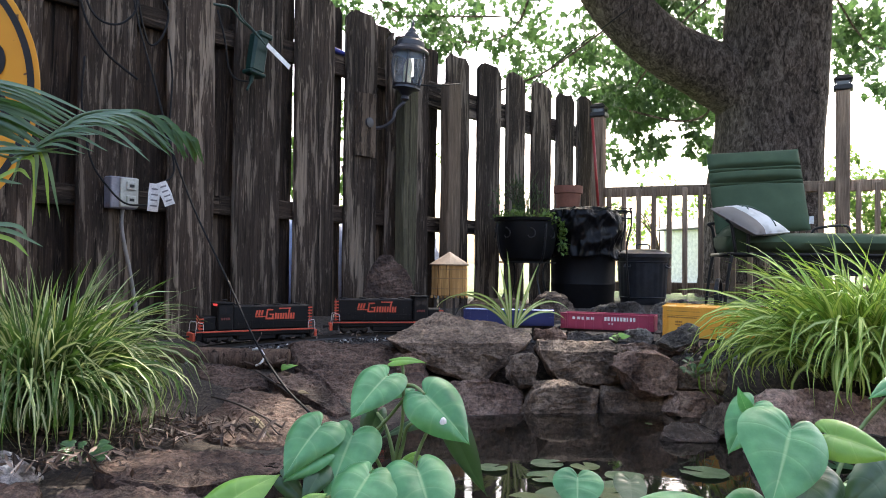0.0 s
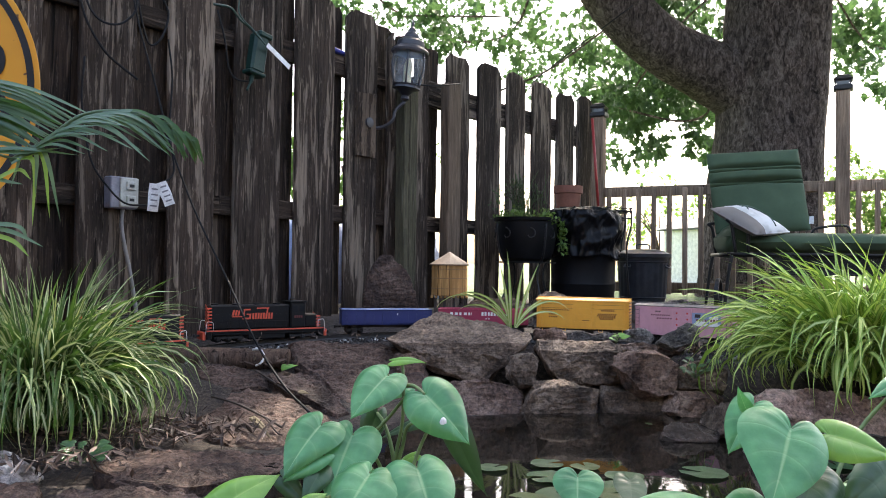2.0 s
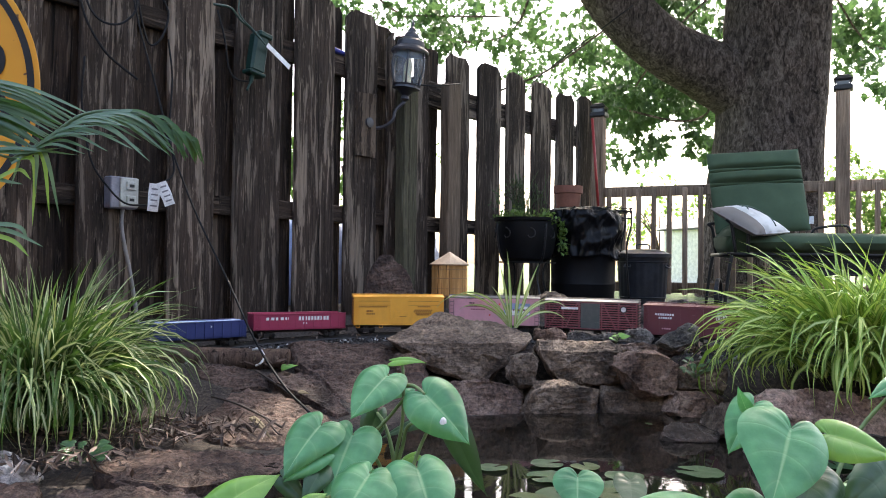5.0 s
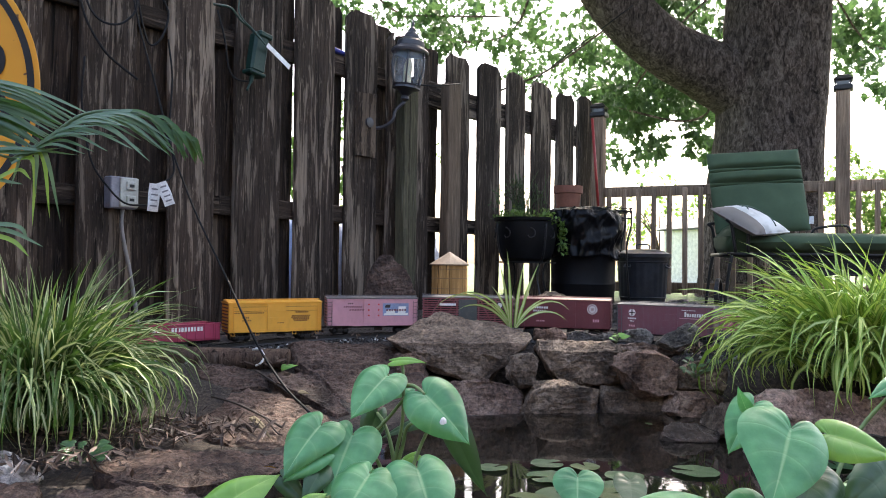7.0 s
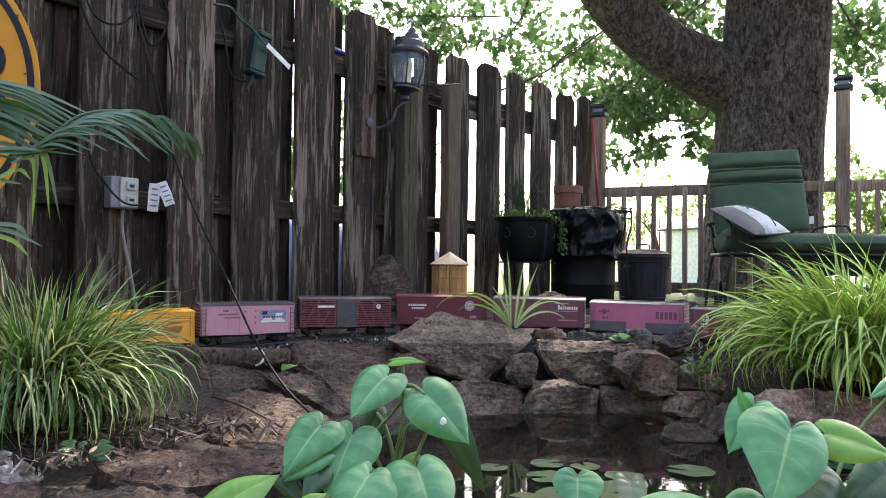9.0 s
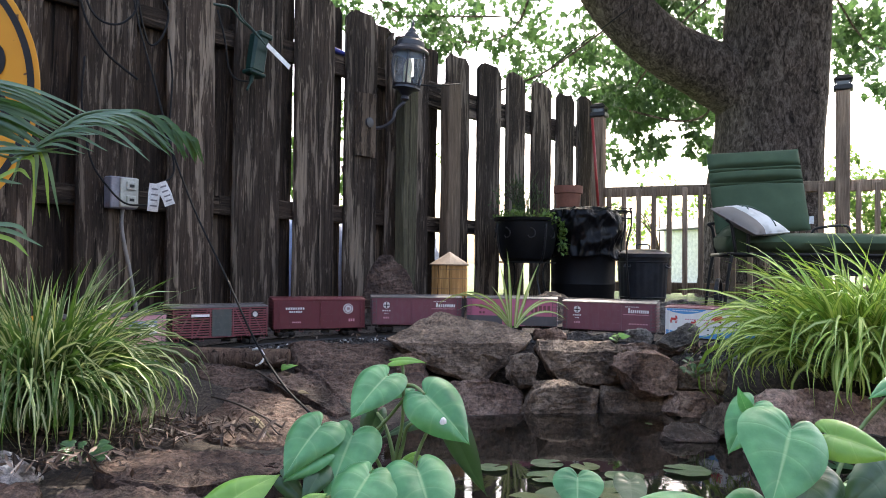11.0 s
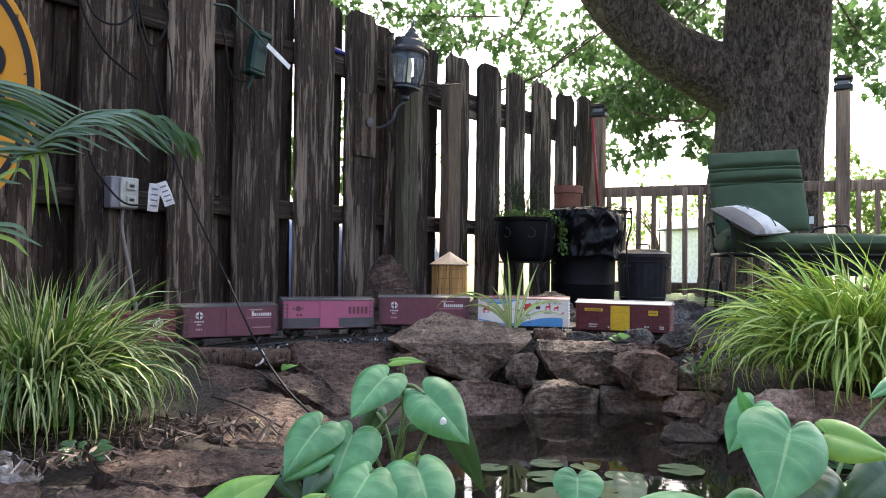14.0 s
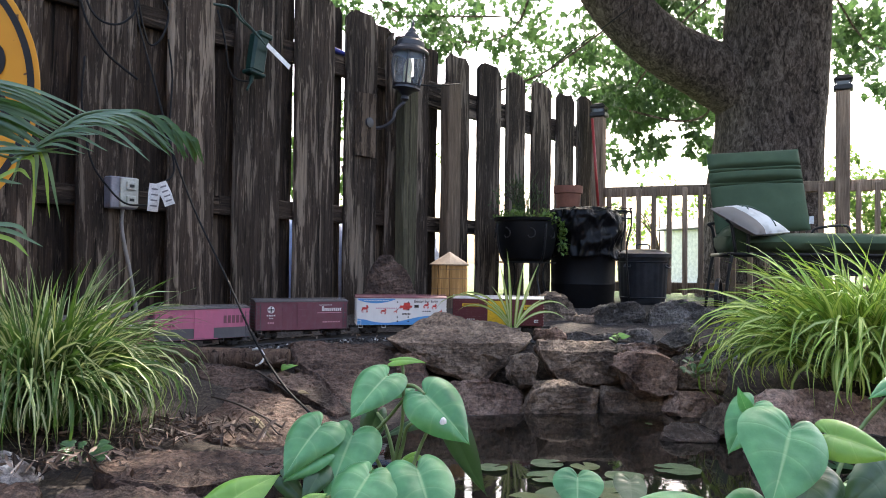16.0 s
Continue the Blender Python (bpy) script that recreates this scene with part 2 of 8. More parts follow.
def hewn_bm(outline, thick, chops, seed):
    """A split stone: a face of few corners in x and y, the body behind it along -z, cut by planes, its arrises chipped and its skin layered."""
    rnd = random.Random(seed)
    bm = bmesh.new()
    cx = sum(p[0] for p in outline) / len(outline)
    cy = sum(p[1] for p in outline) / len(outline)
    rings = []
    for z, k in ((0.0, 0.93), (-0.10 * thick, 1.0), (-thick, 0.90)):
        rings.append([bm.verts.new((cx + (x - cx) * k, cy + (y - cy) * k, z)) for x, y in outline])
    n = len(outline)
    for a, b in zip(rings, rings[1:]):
        for i in range(n):
            bm.faces.new((b[i], b[(i + 1) % n], a[(i + 1) % n], a[i]))
    bm.faces.new(rings[0])
    bm.faces.new(rings[-1][::-1])
    span = max(max(p[0] for p in outline) - min(p[0] for p in outline), max(p[1] for p in outline) - min(p[1] for p in outline))
    cuts = [(Vector(c[:3]).normalized(), Vector(c[3:])) for c in chops]
    for _ in range(7):
        d = Vector((rnd.gauss(0, 1), rnd.gauss(0, 1), rnd.uniform(0.15, 1.1))).normalized()
        far = max(bm.verts, key=lambda v: v.co.dot(d)).co
        cuts.append((d, far - d * span * rnd.uniform(0.010, 0.045)))
    for d, p in cuts:
        out = bmesh.ops.bisect_plane(bm, geom=list(bm.verts) + list(bm.edges) + list(bm.faces), plane_co=p, plane_no=d, clear_outer=True)
        edges = [e for e in out["geom_cut"] if isinstance(e, bmesh.types.BMEdge)]
        if edges:
            bmesh.ops.holes_fill(bm, edges=edges)
    bmesh.ops.recalc_face_normals(bm, faces=bm.faces)
    bmesh.ops.triangulate(bm, faces=bm.faces)
    want = max(0.009, span / 42)
    for _ in range(7):
        long = [e for e in bm.edges if e.calc_length() > want * 1.6]
        if not long or len(bm.verts) > 9000:
            break
        bmesh.ops.subdivide_edges(bm, edges=long, cuts=1)
        bmesh.ops.triangulate(bm, faces=[f for f in bm.faces if len(f.verts) > 3])
    bm.normal_update()
    off = Vector((rnd.uniform(-50, 50), rnd.uniform(-50, 50), rnd.uniform(-50, 50)))
    tilt = rnd.uniform(-0.35, 0.35)
    for v in bm.verts:
        q = v.co / 0.10
        lay = (v.co.y + tilt * v.co.x) / 0.024 + 1.6 * noise.noise(q * 0.5 + off)
        step = lay - math.floor(lay)
        ledge = 0.0035 * (math.floor(lay) % 3 - 1) if step < 0.9 else -0.004
        hollow = noise.voronoi(q * 0.75 + off)[0]
        v.co += v.normal * (0.010 * noise.noise(q * 0.9 + off) + 0.009 * noise.fractal(q * 3.1 + off, 0.8, 2.1, 5) + ledge * (0.5 + noise.noise(q * 0.6 - off)) + 0.013 * (hollow[1] - hollow[0] - 0.35))
    for f in bm.faces:
        f.smooth = True
    bmesh.ops.recalc_face_normals(bm, faces=bm.faces)
    return bm


def crease(ob, deg=32):
    """Sharp edges past an angle, smooth below it."""
    bm = bmesh.new()
    bm.from_mesh(ob.data)
    for e in bm.edges:
        if len(e.link_faces) == 2 and e.calc_face_angle(0) > radians(deg):
            e.smooth = False
    bm.to_mesh(ob.data)
    bm.free()
    return ob


# ---- the track's line: an arc with straight ends ----
ARC_C, ARC_R = (0.10, 2.05), 1.70
TH_L, TH_R = radians(-56), radians(52)     # from +y, towards +x


def track_point(s):
    """Place and heading of the track at s metres along it, 0 at the arc's far point, rising towards +x."""
    th = max(TH_L, min(TH_R, s / ARC_R))
    x, y = ARC_C[0] + ARC_R * math.sin(th), ARC_C[1] + ARC_R * math.cos(th)
    rest = s - th * ARC_R
    x, y = x + rest * math.cos(th), y - rest * math.sin(th)
    dx = min(1.35, abs(x - ARC_C[0]))
    return x, y, 0.277 - (0.017 if x > ARC_C[0] else 0.034) * dx * dx, -th


LINE = np.array([track_point(s)[:3] for s in np.linspace(-7.5, 7.5, 301)])


def smooth_step(a, b, x):
    t = np.clip((x - a) / (b - a), 0, 1)
    return t * t * (3 - 2 * t)


def ground_height(x, y):
    """The ground: raised bed of the track, bank to the pond, level yard behind."""
    d2 = np.min((LINE[:, 0] - x) ** 2 + (LINE[:, 1] - y) ** 2)
    i = int(np.argmin((LINE[:, 0] - x) ** 2 + (LINE[:, 1] - y) ** 2))
    d, bed = math.sqrt(d2), LINE[i, 2] - 0.032
    th = math.atan2(x - ARC_C[0], y - ARC_C[1])
    r = math.hypot(x - ARC_C[0], y - ARC_C[1])
    inside = (r < ARC_R) if TH_L < th < TH_R else (abs(x - ARC_C[0]) < 1.5 + 0.7 * max(0, 3.0 - y) and y < 3.1)
    low = 0.03 + 0.07 * float(smooth_step(2.2, 3.1, y)) if x < 0 else 0.03
    wide = 0.75 if x < -0.15 else 0.34
    if inside:
        h = bed + (low - bed) * float(smooth_step(0.10, wide, d))
    else:
        h = bed + (0.30 - bed) * float(smooth_step(0.15, 0.8, d))
    pond = ((x - 0.55) / 0.93) ** 2 + ((y - 1.9) / 0.98) ** 2
    h -= 0.36 * float(smooth_step(1.12, 0.8, pond))
    if abs(x) < 5 and y < 8:
        h += 0.012 * noise.fractal(Vector((x * 3, y * 3, 0)), 1.0, 2.0, 4) * (1 if d > 0.12 else 0.2)
    return h


def ground_mesh():
    xs = np.concatenate([-np.geomspace(300, 4.2, 22), np.arange(-4, 5.01, 0.07), np.geomspace(5.2, 300, 22)])
    ys = np.concatenate([-np.geomspace(300, 1.7, 20), np.arange(-1.5, 8.01, 0.07), np.geomspace(8.2, 400, 26)])
    verts = [(x, y, ground_height(x, y)) for y in ys for x in xs]
    w = len(xs)
    faces = [(j * w + i, j * w + i + 1, (j + 1) * w + i + 1, (j + 1) * w + i) for j in range(len(ys) - 1) for i in range(w - 1)]
    me = bpy.data.meshes.new("ground")
    me.from_pydata(verts, [], faces)
    me.shade_smooth()
    m, nt, bs = nodes_of("yard_ground")
    v = coords(nt)
    big, fine = tex(nt, v, 3.0, 8), tex(nt, v, 60, 6, 0.75)
    soil = ramp(nt, fine, [(0.36, (0.010, 0.008, 0.006)), (0.5, (0.032, 0.024, 0.019)), (0.68, (0.10, 0.078, 0.062))])
    lawn = ramp(nt, big, [(0.3, (0.05, 0.10, 0.025)), (0.7, (0.14, 0.2, 0.06))])
    sep = nt.nodes.new("ShaderNodeSeparateXYZ")
    nt.links.new(v, sep.inputs[0])
    far = nt.nodes.new("ShaderNodeMapRange")
    far.inputs[1].default_value, far.inputs[2].default_value = 6.2, 7.6
    nt.links.new(sep.outputs[1], far.inputs[0])
    nt.links.new(blend(nt, soil, lawn, far.outputs[0]), bs.inputs["Base Color"])
    bs.inputs["Roughness"].default_value = 0.95
    bump(nt, bs, fine, 0.8, 0.02)
    me.materials.append(m)
    return tagged(new("ground", me), "dark bare soil by the pond with lawn beyond the fence", "ground", kind="structure")


ground_mesh()


def water_sheet():
    m, nt, bs = nodes_of("pond_water")
    n = tex(nt, coords(nt, (1, 1, 1)), 14, 3, 0.5)
    bs.inputs["Base Color"].default_value = (0.011, 0.009, 0.007, 1)
    bs.inputs["Roughness"].default_value = 0.03
    bs.inputs["IOR"].default_value = 1.33
    bs.inputs["Specular IOR Level"].default_value = 0.3
    bump(nt, bs, n, 0.03, 0.01)
    bm = bmesh.new()
    bm.faces.new([bm.verts.new((0.55 + 1.05 * math.cos(a), 1.85 + 1.1 * math.sin(a), 0.055)) for a in np.linspace(0, 2 * math.pi, 64, endpoint=False)])
    return tagged(part("pond_water", bm, m), "dark brown murky pond water with faint ripples", "pond", kind="structure")


water_sheet()

# ---- board fence ----
FENCE = Matrix.Translation((-1.2824, 3.6006, 0)) @ pose(0, 0, 0, 0, 0, 52.97)
rnd = random.Random(7)


def board_bm(w, h, th, seed, dog=0.05):
    """A rough-sawn board with a clipped or worn top and wavering edges. Base at the origin's height."""
    r = random.Random(seed)
    n = 16
    bm = bmesh.new()
    rows = []
    for i in range(n + 1):
        z = h * i / n
        wl = -w / 2 + 0.006 * noise.noise(Vector((seed * 3.1, z * 2.3, 0))) + r.uniform(-0.0025, 0.0025)
        wr = w / 2 + 0.006 * noise.noise(Vector((seed * 5.7, z * 2.3, 9))) + r.uniform(-0.0025, 0.0025)
        if i == n:
            wl, wr = wl + dog, wr - dog
        cup = 0.004 * noise.noise(Vector((seed * 1.7, z, 4)))
        xs = [wl, wl + 0.006, (wl + wr) / 2, wr - 0.006, wr]
        front = [(x, cup + (0.004 if k in (0, 4) else 0) + 0.002 * r.uniform(-1, 1), z if i < n else z + (0.012 * r.uniform(-1, 1))) for k, x in enumerate(xs)]
        back = [(x, th + cup - (0.004 if k in (0, 4) else 0), f[2]) for (k, x), f in zip(enumerate(xs), front)]
        rows.append([bm.verts.new(p) for p in front + back[::-1]])
    # the last course is short, so that the corners are clipped
    for v in rows[-2]:
        v.co.z = h - dog * 0.9
    for a, b in zip(rows, rows[1:]):
        for k in range(10):
            bm.faces.new((a[k], a[(k + 1) % 10], b[(k + 1) % 10], b[k]))
    bm.faces.new(rows[0][::-1])
    bm.faces.new(rows[-1])
    bmesh.ops.recalc_face_normals(bm, faces=bm.faces)
    return bm


def build_fence():
    fence = thing("board_fence", FENCE, "tall weathered grey-brown board fence with gaps and clipped tops", "fence")
    base = 0.20
    # start and end along the fence, top height
    near = [(-2.30, -2.05, 2.15), (-1.95, -1.70, 2.15), (-1.6, -1.35, 2.16), (-1.24, -0.99, 2.15), (-0.93, -0.54, 2.15), (-0.382, -0.128, 2.14), (0.049, 0.297, 2.09),
            (0.414, 0.705, 2.06), (0.819, 1.107, 2.055), (1.198, 1.46, 2.05), (1.56, 1.632, 2.0),
            (1.835, 1.965, 1.99), (2.155, 2.417, 2.01), (2.520, 2.811, 2.02), (2.911, 3.169, 2.03), (3.279, 3.573, 2.03), (3.657, 3.950, 2.015), (4.022, 4.31, 2.05)]
    for i, (a, b, top) in enumerate(near):
        ob = part("board", board_bm(b - a, top - base, 0.026, 11 + i, 0.05 if i > 8 else 0.03), M_BOARD, fence)
        ob.matrix_basis = pose((a + b) / 2, 0, base, 0, rnd.uniform(-0.25, 0.45), 0)
    back = [(-1.42, -1.17, 2.1), (-1.05, -0.86, 2.1), (-0.60, -0.30, 2.1), (-0.19, 0.09, 2.1), (0.20, 0.458, 2.08), (0.60, 0.852, 2.04), (1.00, 1.232, 2.06), (1.40, 1.655, 2.06), (1.72, 1.85, 2.04), (1.90, 2.138, 2.02)]
    for i, (a, b, top) in enumerate(back):
        ob = part("board", board_bm(b - a, top - base, 0.024, 51 + i, 0.02), M_BACKBOARD, fence, "set-back board coloured darker for its shade")
        ob.matrix_basis = pose((a + b) / 2, 0.072, base, 0, rnd.uniform(-0.1, 0.35), 0)
    for a, b, z0, z1 in ((-2.3, 0.35, 0.82, 0.905), (0.35, 1.9, 0.82, 0.915), (1.9, 4.4, 0.80, 0.90), (-2.3, 0.42, 1.65, 1.74), (0.42, 1.85, 1.665, 1.775), (1.85, 4.4, 1.62, 1.79)):
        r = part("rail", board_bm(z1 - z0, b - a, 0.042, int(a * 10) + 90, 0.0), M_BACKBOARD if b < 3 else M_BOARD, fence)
        r.matrix_basis = pose(a, 0.028, (z0 + z1) / 2, 0, 90, 0)
    return fence


fence = build_fence()
for s0, s1, top, mat, lab, off in ((1.575, 1.70, 1.66, M_POST, "square green-stained timber post in front of the fence", -0.12),
                                   (2.03, 2.168, 1.765, M_TANPOST, "square pale brown timber post in front of the fence", -0.11)):
    p = part("fence_post", board_bm(s1 - s0, top - 0.15, 0.07, int(top * 100), 0.004), mat)
    p.matrix_world = FENCE @ pose((s0 + s1) / 2, off, 0.15)
    tagged(p, lab, "post")

# ---- railing at the yard's edge ----
RAIL_A, RAIL_B = Vector((1.325, 6.83, 0)), Vector((2.995, 5.99, 0))
RAIL_DIR = (RAIL_B - RAIL_A).normalized()


def build_railing():
    ang = math.degrees(math.atan2(RAIL_DIR.y, RAIL_DIR.x))
    L = (RAIL_B - RAIL_A).length
    obs = []
    for k, (start, length) in enumerate(((0.0, L), (L, 1.9))):
        m = Matrix.Translation(RAIL_A + RAIL_DIR * start) @ pose(0, 0, 0, 0, 0, ang)
        th = thing("wooden_railing", m, "weathered brown wooden railing with upright square balusters", "railing", "railing sections")
        part("top_rail", box_bm((length / 2, 0, 1.215), (length - 0.10, 0.05, 0.085), 0.006), M_RAIL, th)
        part("bottom_rail", box_bm((length / 2, 0, 0.42), (length - 0.10, 0.04, 0.085), 0.006), M_RAIL, th)
        n = int((length - 0.16) / 0.1245)
        for i in range(n + 1):
            b = part("baluster", box_bm((0, 0, 0), (0.038, 0.038, 0.87), 0.004), M_RAIL, th)
            b.matrix_basis = pose(0.105 + i * 0.1245, -0.042, 0.80, 0, rnd.uniform(-0.4, 0.4), 0)
        obs.append(th)
    # posts with black caps
    for q, top, w in ((RAIL_A, 1.86, 0.10), (RAIL_B, 1.93, 0.10), (RAIL_A + RAIL_DIR * (L + 1.9), 2.03, 0.10)):
        th = thing("railing_post", Matrix.Translation((q.x, q.y, 0.25)) @ pose(0, 0, 0, 0, 0, ang), "square weathered wooden post with a black lantern cap", "post", "railing posts")
        part("post", box_bm((0, 0, (top - 0.25) / 2), (w, w, top - 0.25), 0.006), M_RAIL, th)
        bm = bmesh.new()
        z = top - 0.25
        add_box(bm, (0, 0, z + 0.02), (w + 0.035, w + 0.035, 0.035), 0.004)
        add_lathe(bm, [(0.088, 0.075), (0.094, 0.085), (0.055, 0.115), (0.0, 0.13)], 4, Matrix.Translation((0, 0, z)) @ pose(0, 0, 0, 0, 0, 45), smooth=False)
        for sx in (-1, 1):
            for sy in (-1, 1):
                add_box(bm, (sx * 0.05, sy * 0.05, z + 0.055), (0.012, 0.012, 0.05))
        part("cap", bm, M_BLACK, th, "black lantern cap")
        part("lens", box_bm((0, 0, z + 0.055), (0.085, 0.085, 0.04)), M_SMOKED, th, "smoked plastic lens")


M_SMOKED, _nt, _bs = nodes_of("smoked_plastic")
_bs.inputs["Base Color"].default_value = (0.05, 0.052, 0.055, 1)
_bs.inputs["Roughness"].default_value = 0.2
build_railing()

# ---- the tree ----
M_BARK, _nt, _bs = nodes_of("tree_bark")
_v = coords(_nt, (1, 1, 0.32))
_vo = _nt.nodes.new("ShaderNodeTexVoronoi")
_vo.feature = "DISTANCE_TO_EDGE"
_vo.inputs["Scale"].default_value = 30
_wob = blend(_nt, _v, tex(_nt, _v, 9, 5, 0.7), 0.16)
_nt.links.new(_wob, _vo.inputs["Vector"])
_n1, _n2 = tex(_nt, _v, 6, 6, 0.7), tex(_nt, coords(_nt), 70, 5, 0.7)
_fur = tex(_nt, coords(_nt, (1, 1, 0.42)), 26, 8, 0.7, distortion=1.1)
_c = ramp(_nt, _fur, [(0.36, (0.026, 0.019, 0.016)), (0.48, (0.105, 0.082, 0.070)), (0.62, (0.24, 0.20, 0.175))])
_c = blend(_nt, _c, ramp(_nt, _vo.outputs["Distance"], [(0.0, (0.45, 0.42, 0.4)), (0.12, (1, 1, 1))]), 0.5, "MULTIPLY")
_c = blend(_nt, _c, ramp(_nt, _n1, [(0.3, (0.55, 0.53, 0.52)), (0.7, (1.3, 1.28, 1.25))]), 0.9, "MULTIPLY")
_c = blend(_nt, _c, ramp(_nt, _n2, [(0.3, (0.6, 0.6, 0.6)), (0.7, (1.3, 1.3, 1.3))]), 0.7, "MULTIPLY")
_nt.links.new(_c, _bs.inputs["Base Color"])
_bs.inputs["Roughness"].default_value = 0.95
_bs.inputs["Specular IOR Level"].default_value = 0.2
_h = _nt.nodes.new("ShaderNodeMath")
_nt.links.new(_fur, _h.inputs[0])
_nt.links.new(_n2, _h.inputs[1])
bump(_nt, _bs, _h.outputs[0], 1.0, 0.05)
M_LEAF = leafy("tree_leaf", (0.022, 0.056, 0.022), (0.048, 0.098, 0.038), (0.065, 0.135, 0.042), 3.0, 0.5, 0.42)


def limb_bm(pts, radii, seg=28, wob=0.06, seed=1):
    bm = bmesh.new()
    ln = bend(pts, 8)
    n = len(ln)
    rr = [float(np.interp(i / (n - 1), np.linspace(0, 1, len(radii)), radii)) for i in range(n)]
    add_tube(bm, ln, rr, seg)
    for v in bm.verts:
        k = noise.fractal(v.co * 1.7 + Vector((seed * 9, 0, 0)), 1.0, 2.0, 4)
        j = noise.fractal(Vector((v.co.x * 9, v.co.y * 9, v.co.z * 2.5)), 1.0, 2.0, 3)
        c = min(ln, key=lambda q: (q - v.co).length_squared)
        v.co += (v.co - c) * (wob * k + 0.022 * j)
    return bm


LOBES = ((0.0, 0.0), (0.16, 0.40), (0.34, 0.20), (0.62, 0.46), (0.68, 0.20), (1.12, 0.0))


def leaf_cloud(clumps, seed, size=0.09, gaps=()):
    """Many small lobed leaves in loose clumps (centre, radii, count), drooping from their stalks; none hangs in a gap (place, direction, radius)."""
    r = np.random.RandomState(seed)
    half = [(a, b, 0.16 * b) for a, b in LOBES]
    shape = np.array(half + [(a, -b, c) for a, b, c in half[-2:0:-1]])
    V, Fc = [], []
    for c, rad, cnt in clumps:
        d = r.normal(size=(cnt, 3))
        d *= (r.uniform(0.05, 1.0, cnt) ** 0.5 / np.linalg.norm(d, axis=1))[:, None]
        for q in np.array(c) + d * np.array(rad):
            if any(np.linalg.norm(np.cross(q - p, w)) < g for p, w, g in gaps):
                continue
            a = r.normal(size=3)
            a[2] -= 0.9
            a /= np.linalg.norm(a)
            b = np.cross(a, r.normal(size=3))
            b /= np.linalg.norm(b)
            k = shape * (size * r.uniform(0.55, 1.35))
            i = len(V)
            V += (q + k[:, :1] * a + k[:, 1:2] * b + k[:, 2:] * np.cross(a, b)).tolist()
            Fc += [(i, i + 1, i + 2, i + 3, i + 4, i + 5), (i, i + 5, i + 6, i + 7, i + 8, i + 9)]
    me = bpy.data.meshes.new("leaves")
    me.from_pydata(V, [], Fc)
    return me


# gaps in the crown through which the sun reaches the bank, the wall and the grass: a place below each, and its width
SUNWARD = np.array((math.sin(_a) * math.cos(_e), math.cos(_a) * math.cos(_e), math.sin(_e)))
CROWN_GAPS = [(np.array(p), SUNWARD, g + 0.065) for p, g in (((-0.48, 2.62, 0.08), 0.10), ((-0.41, 2.66, 0.08), 0.07), ((-0.655, 2.42, 0.05), 0.09), ((0.50, 3.16, 0.285), 0.05),
                                                     ((-0.814, 2.25, 0.415), 0.05))]


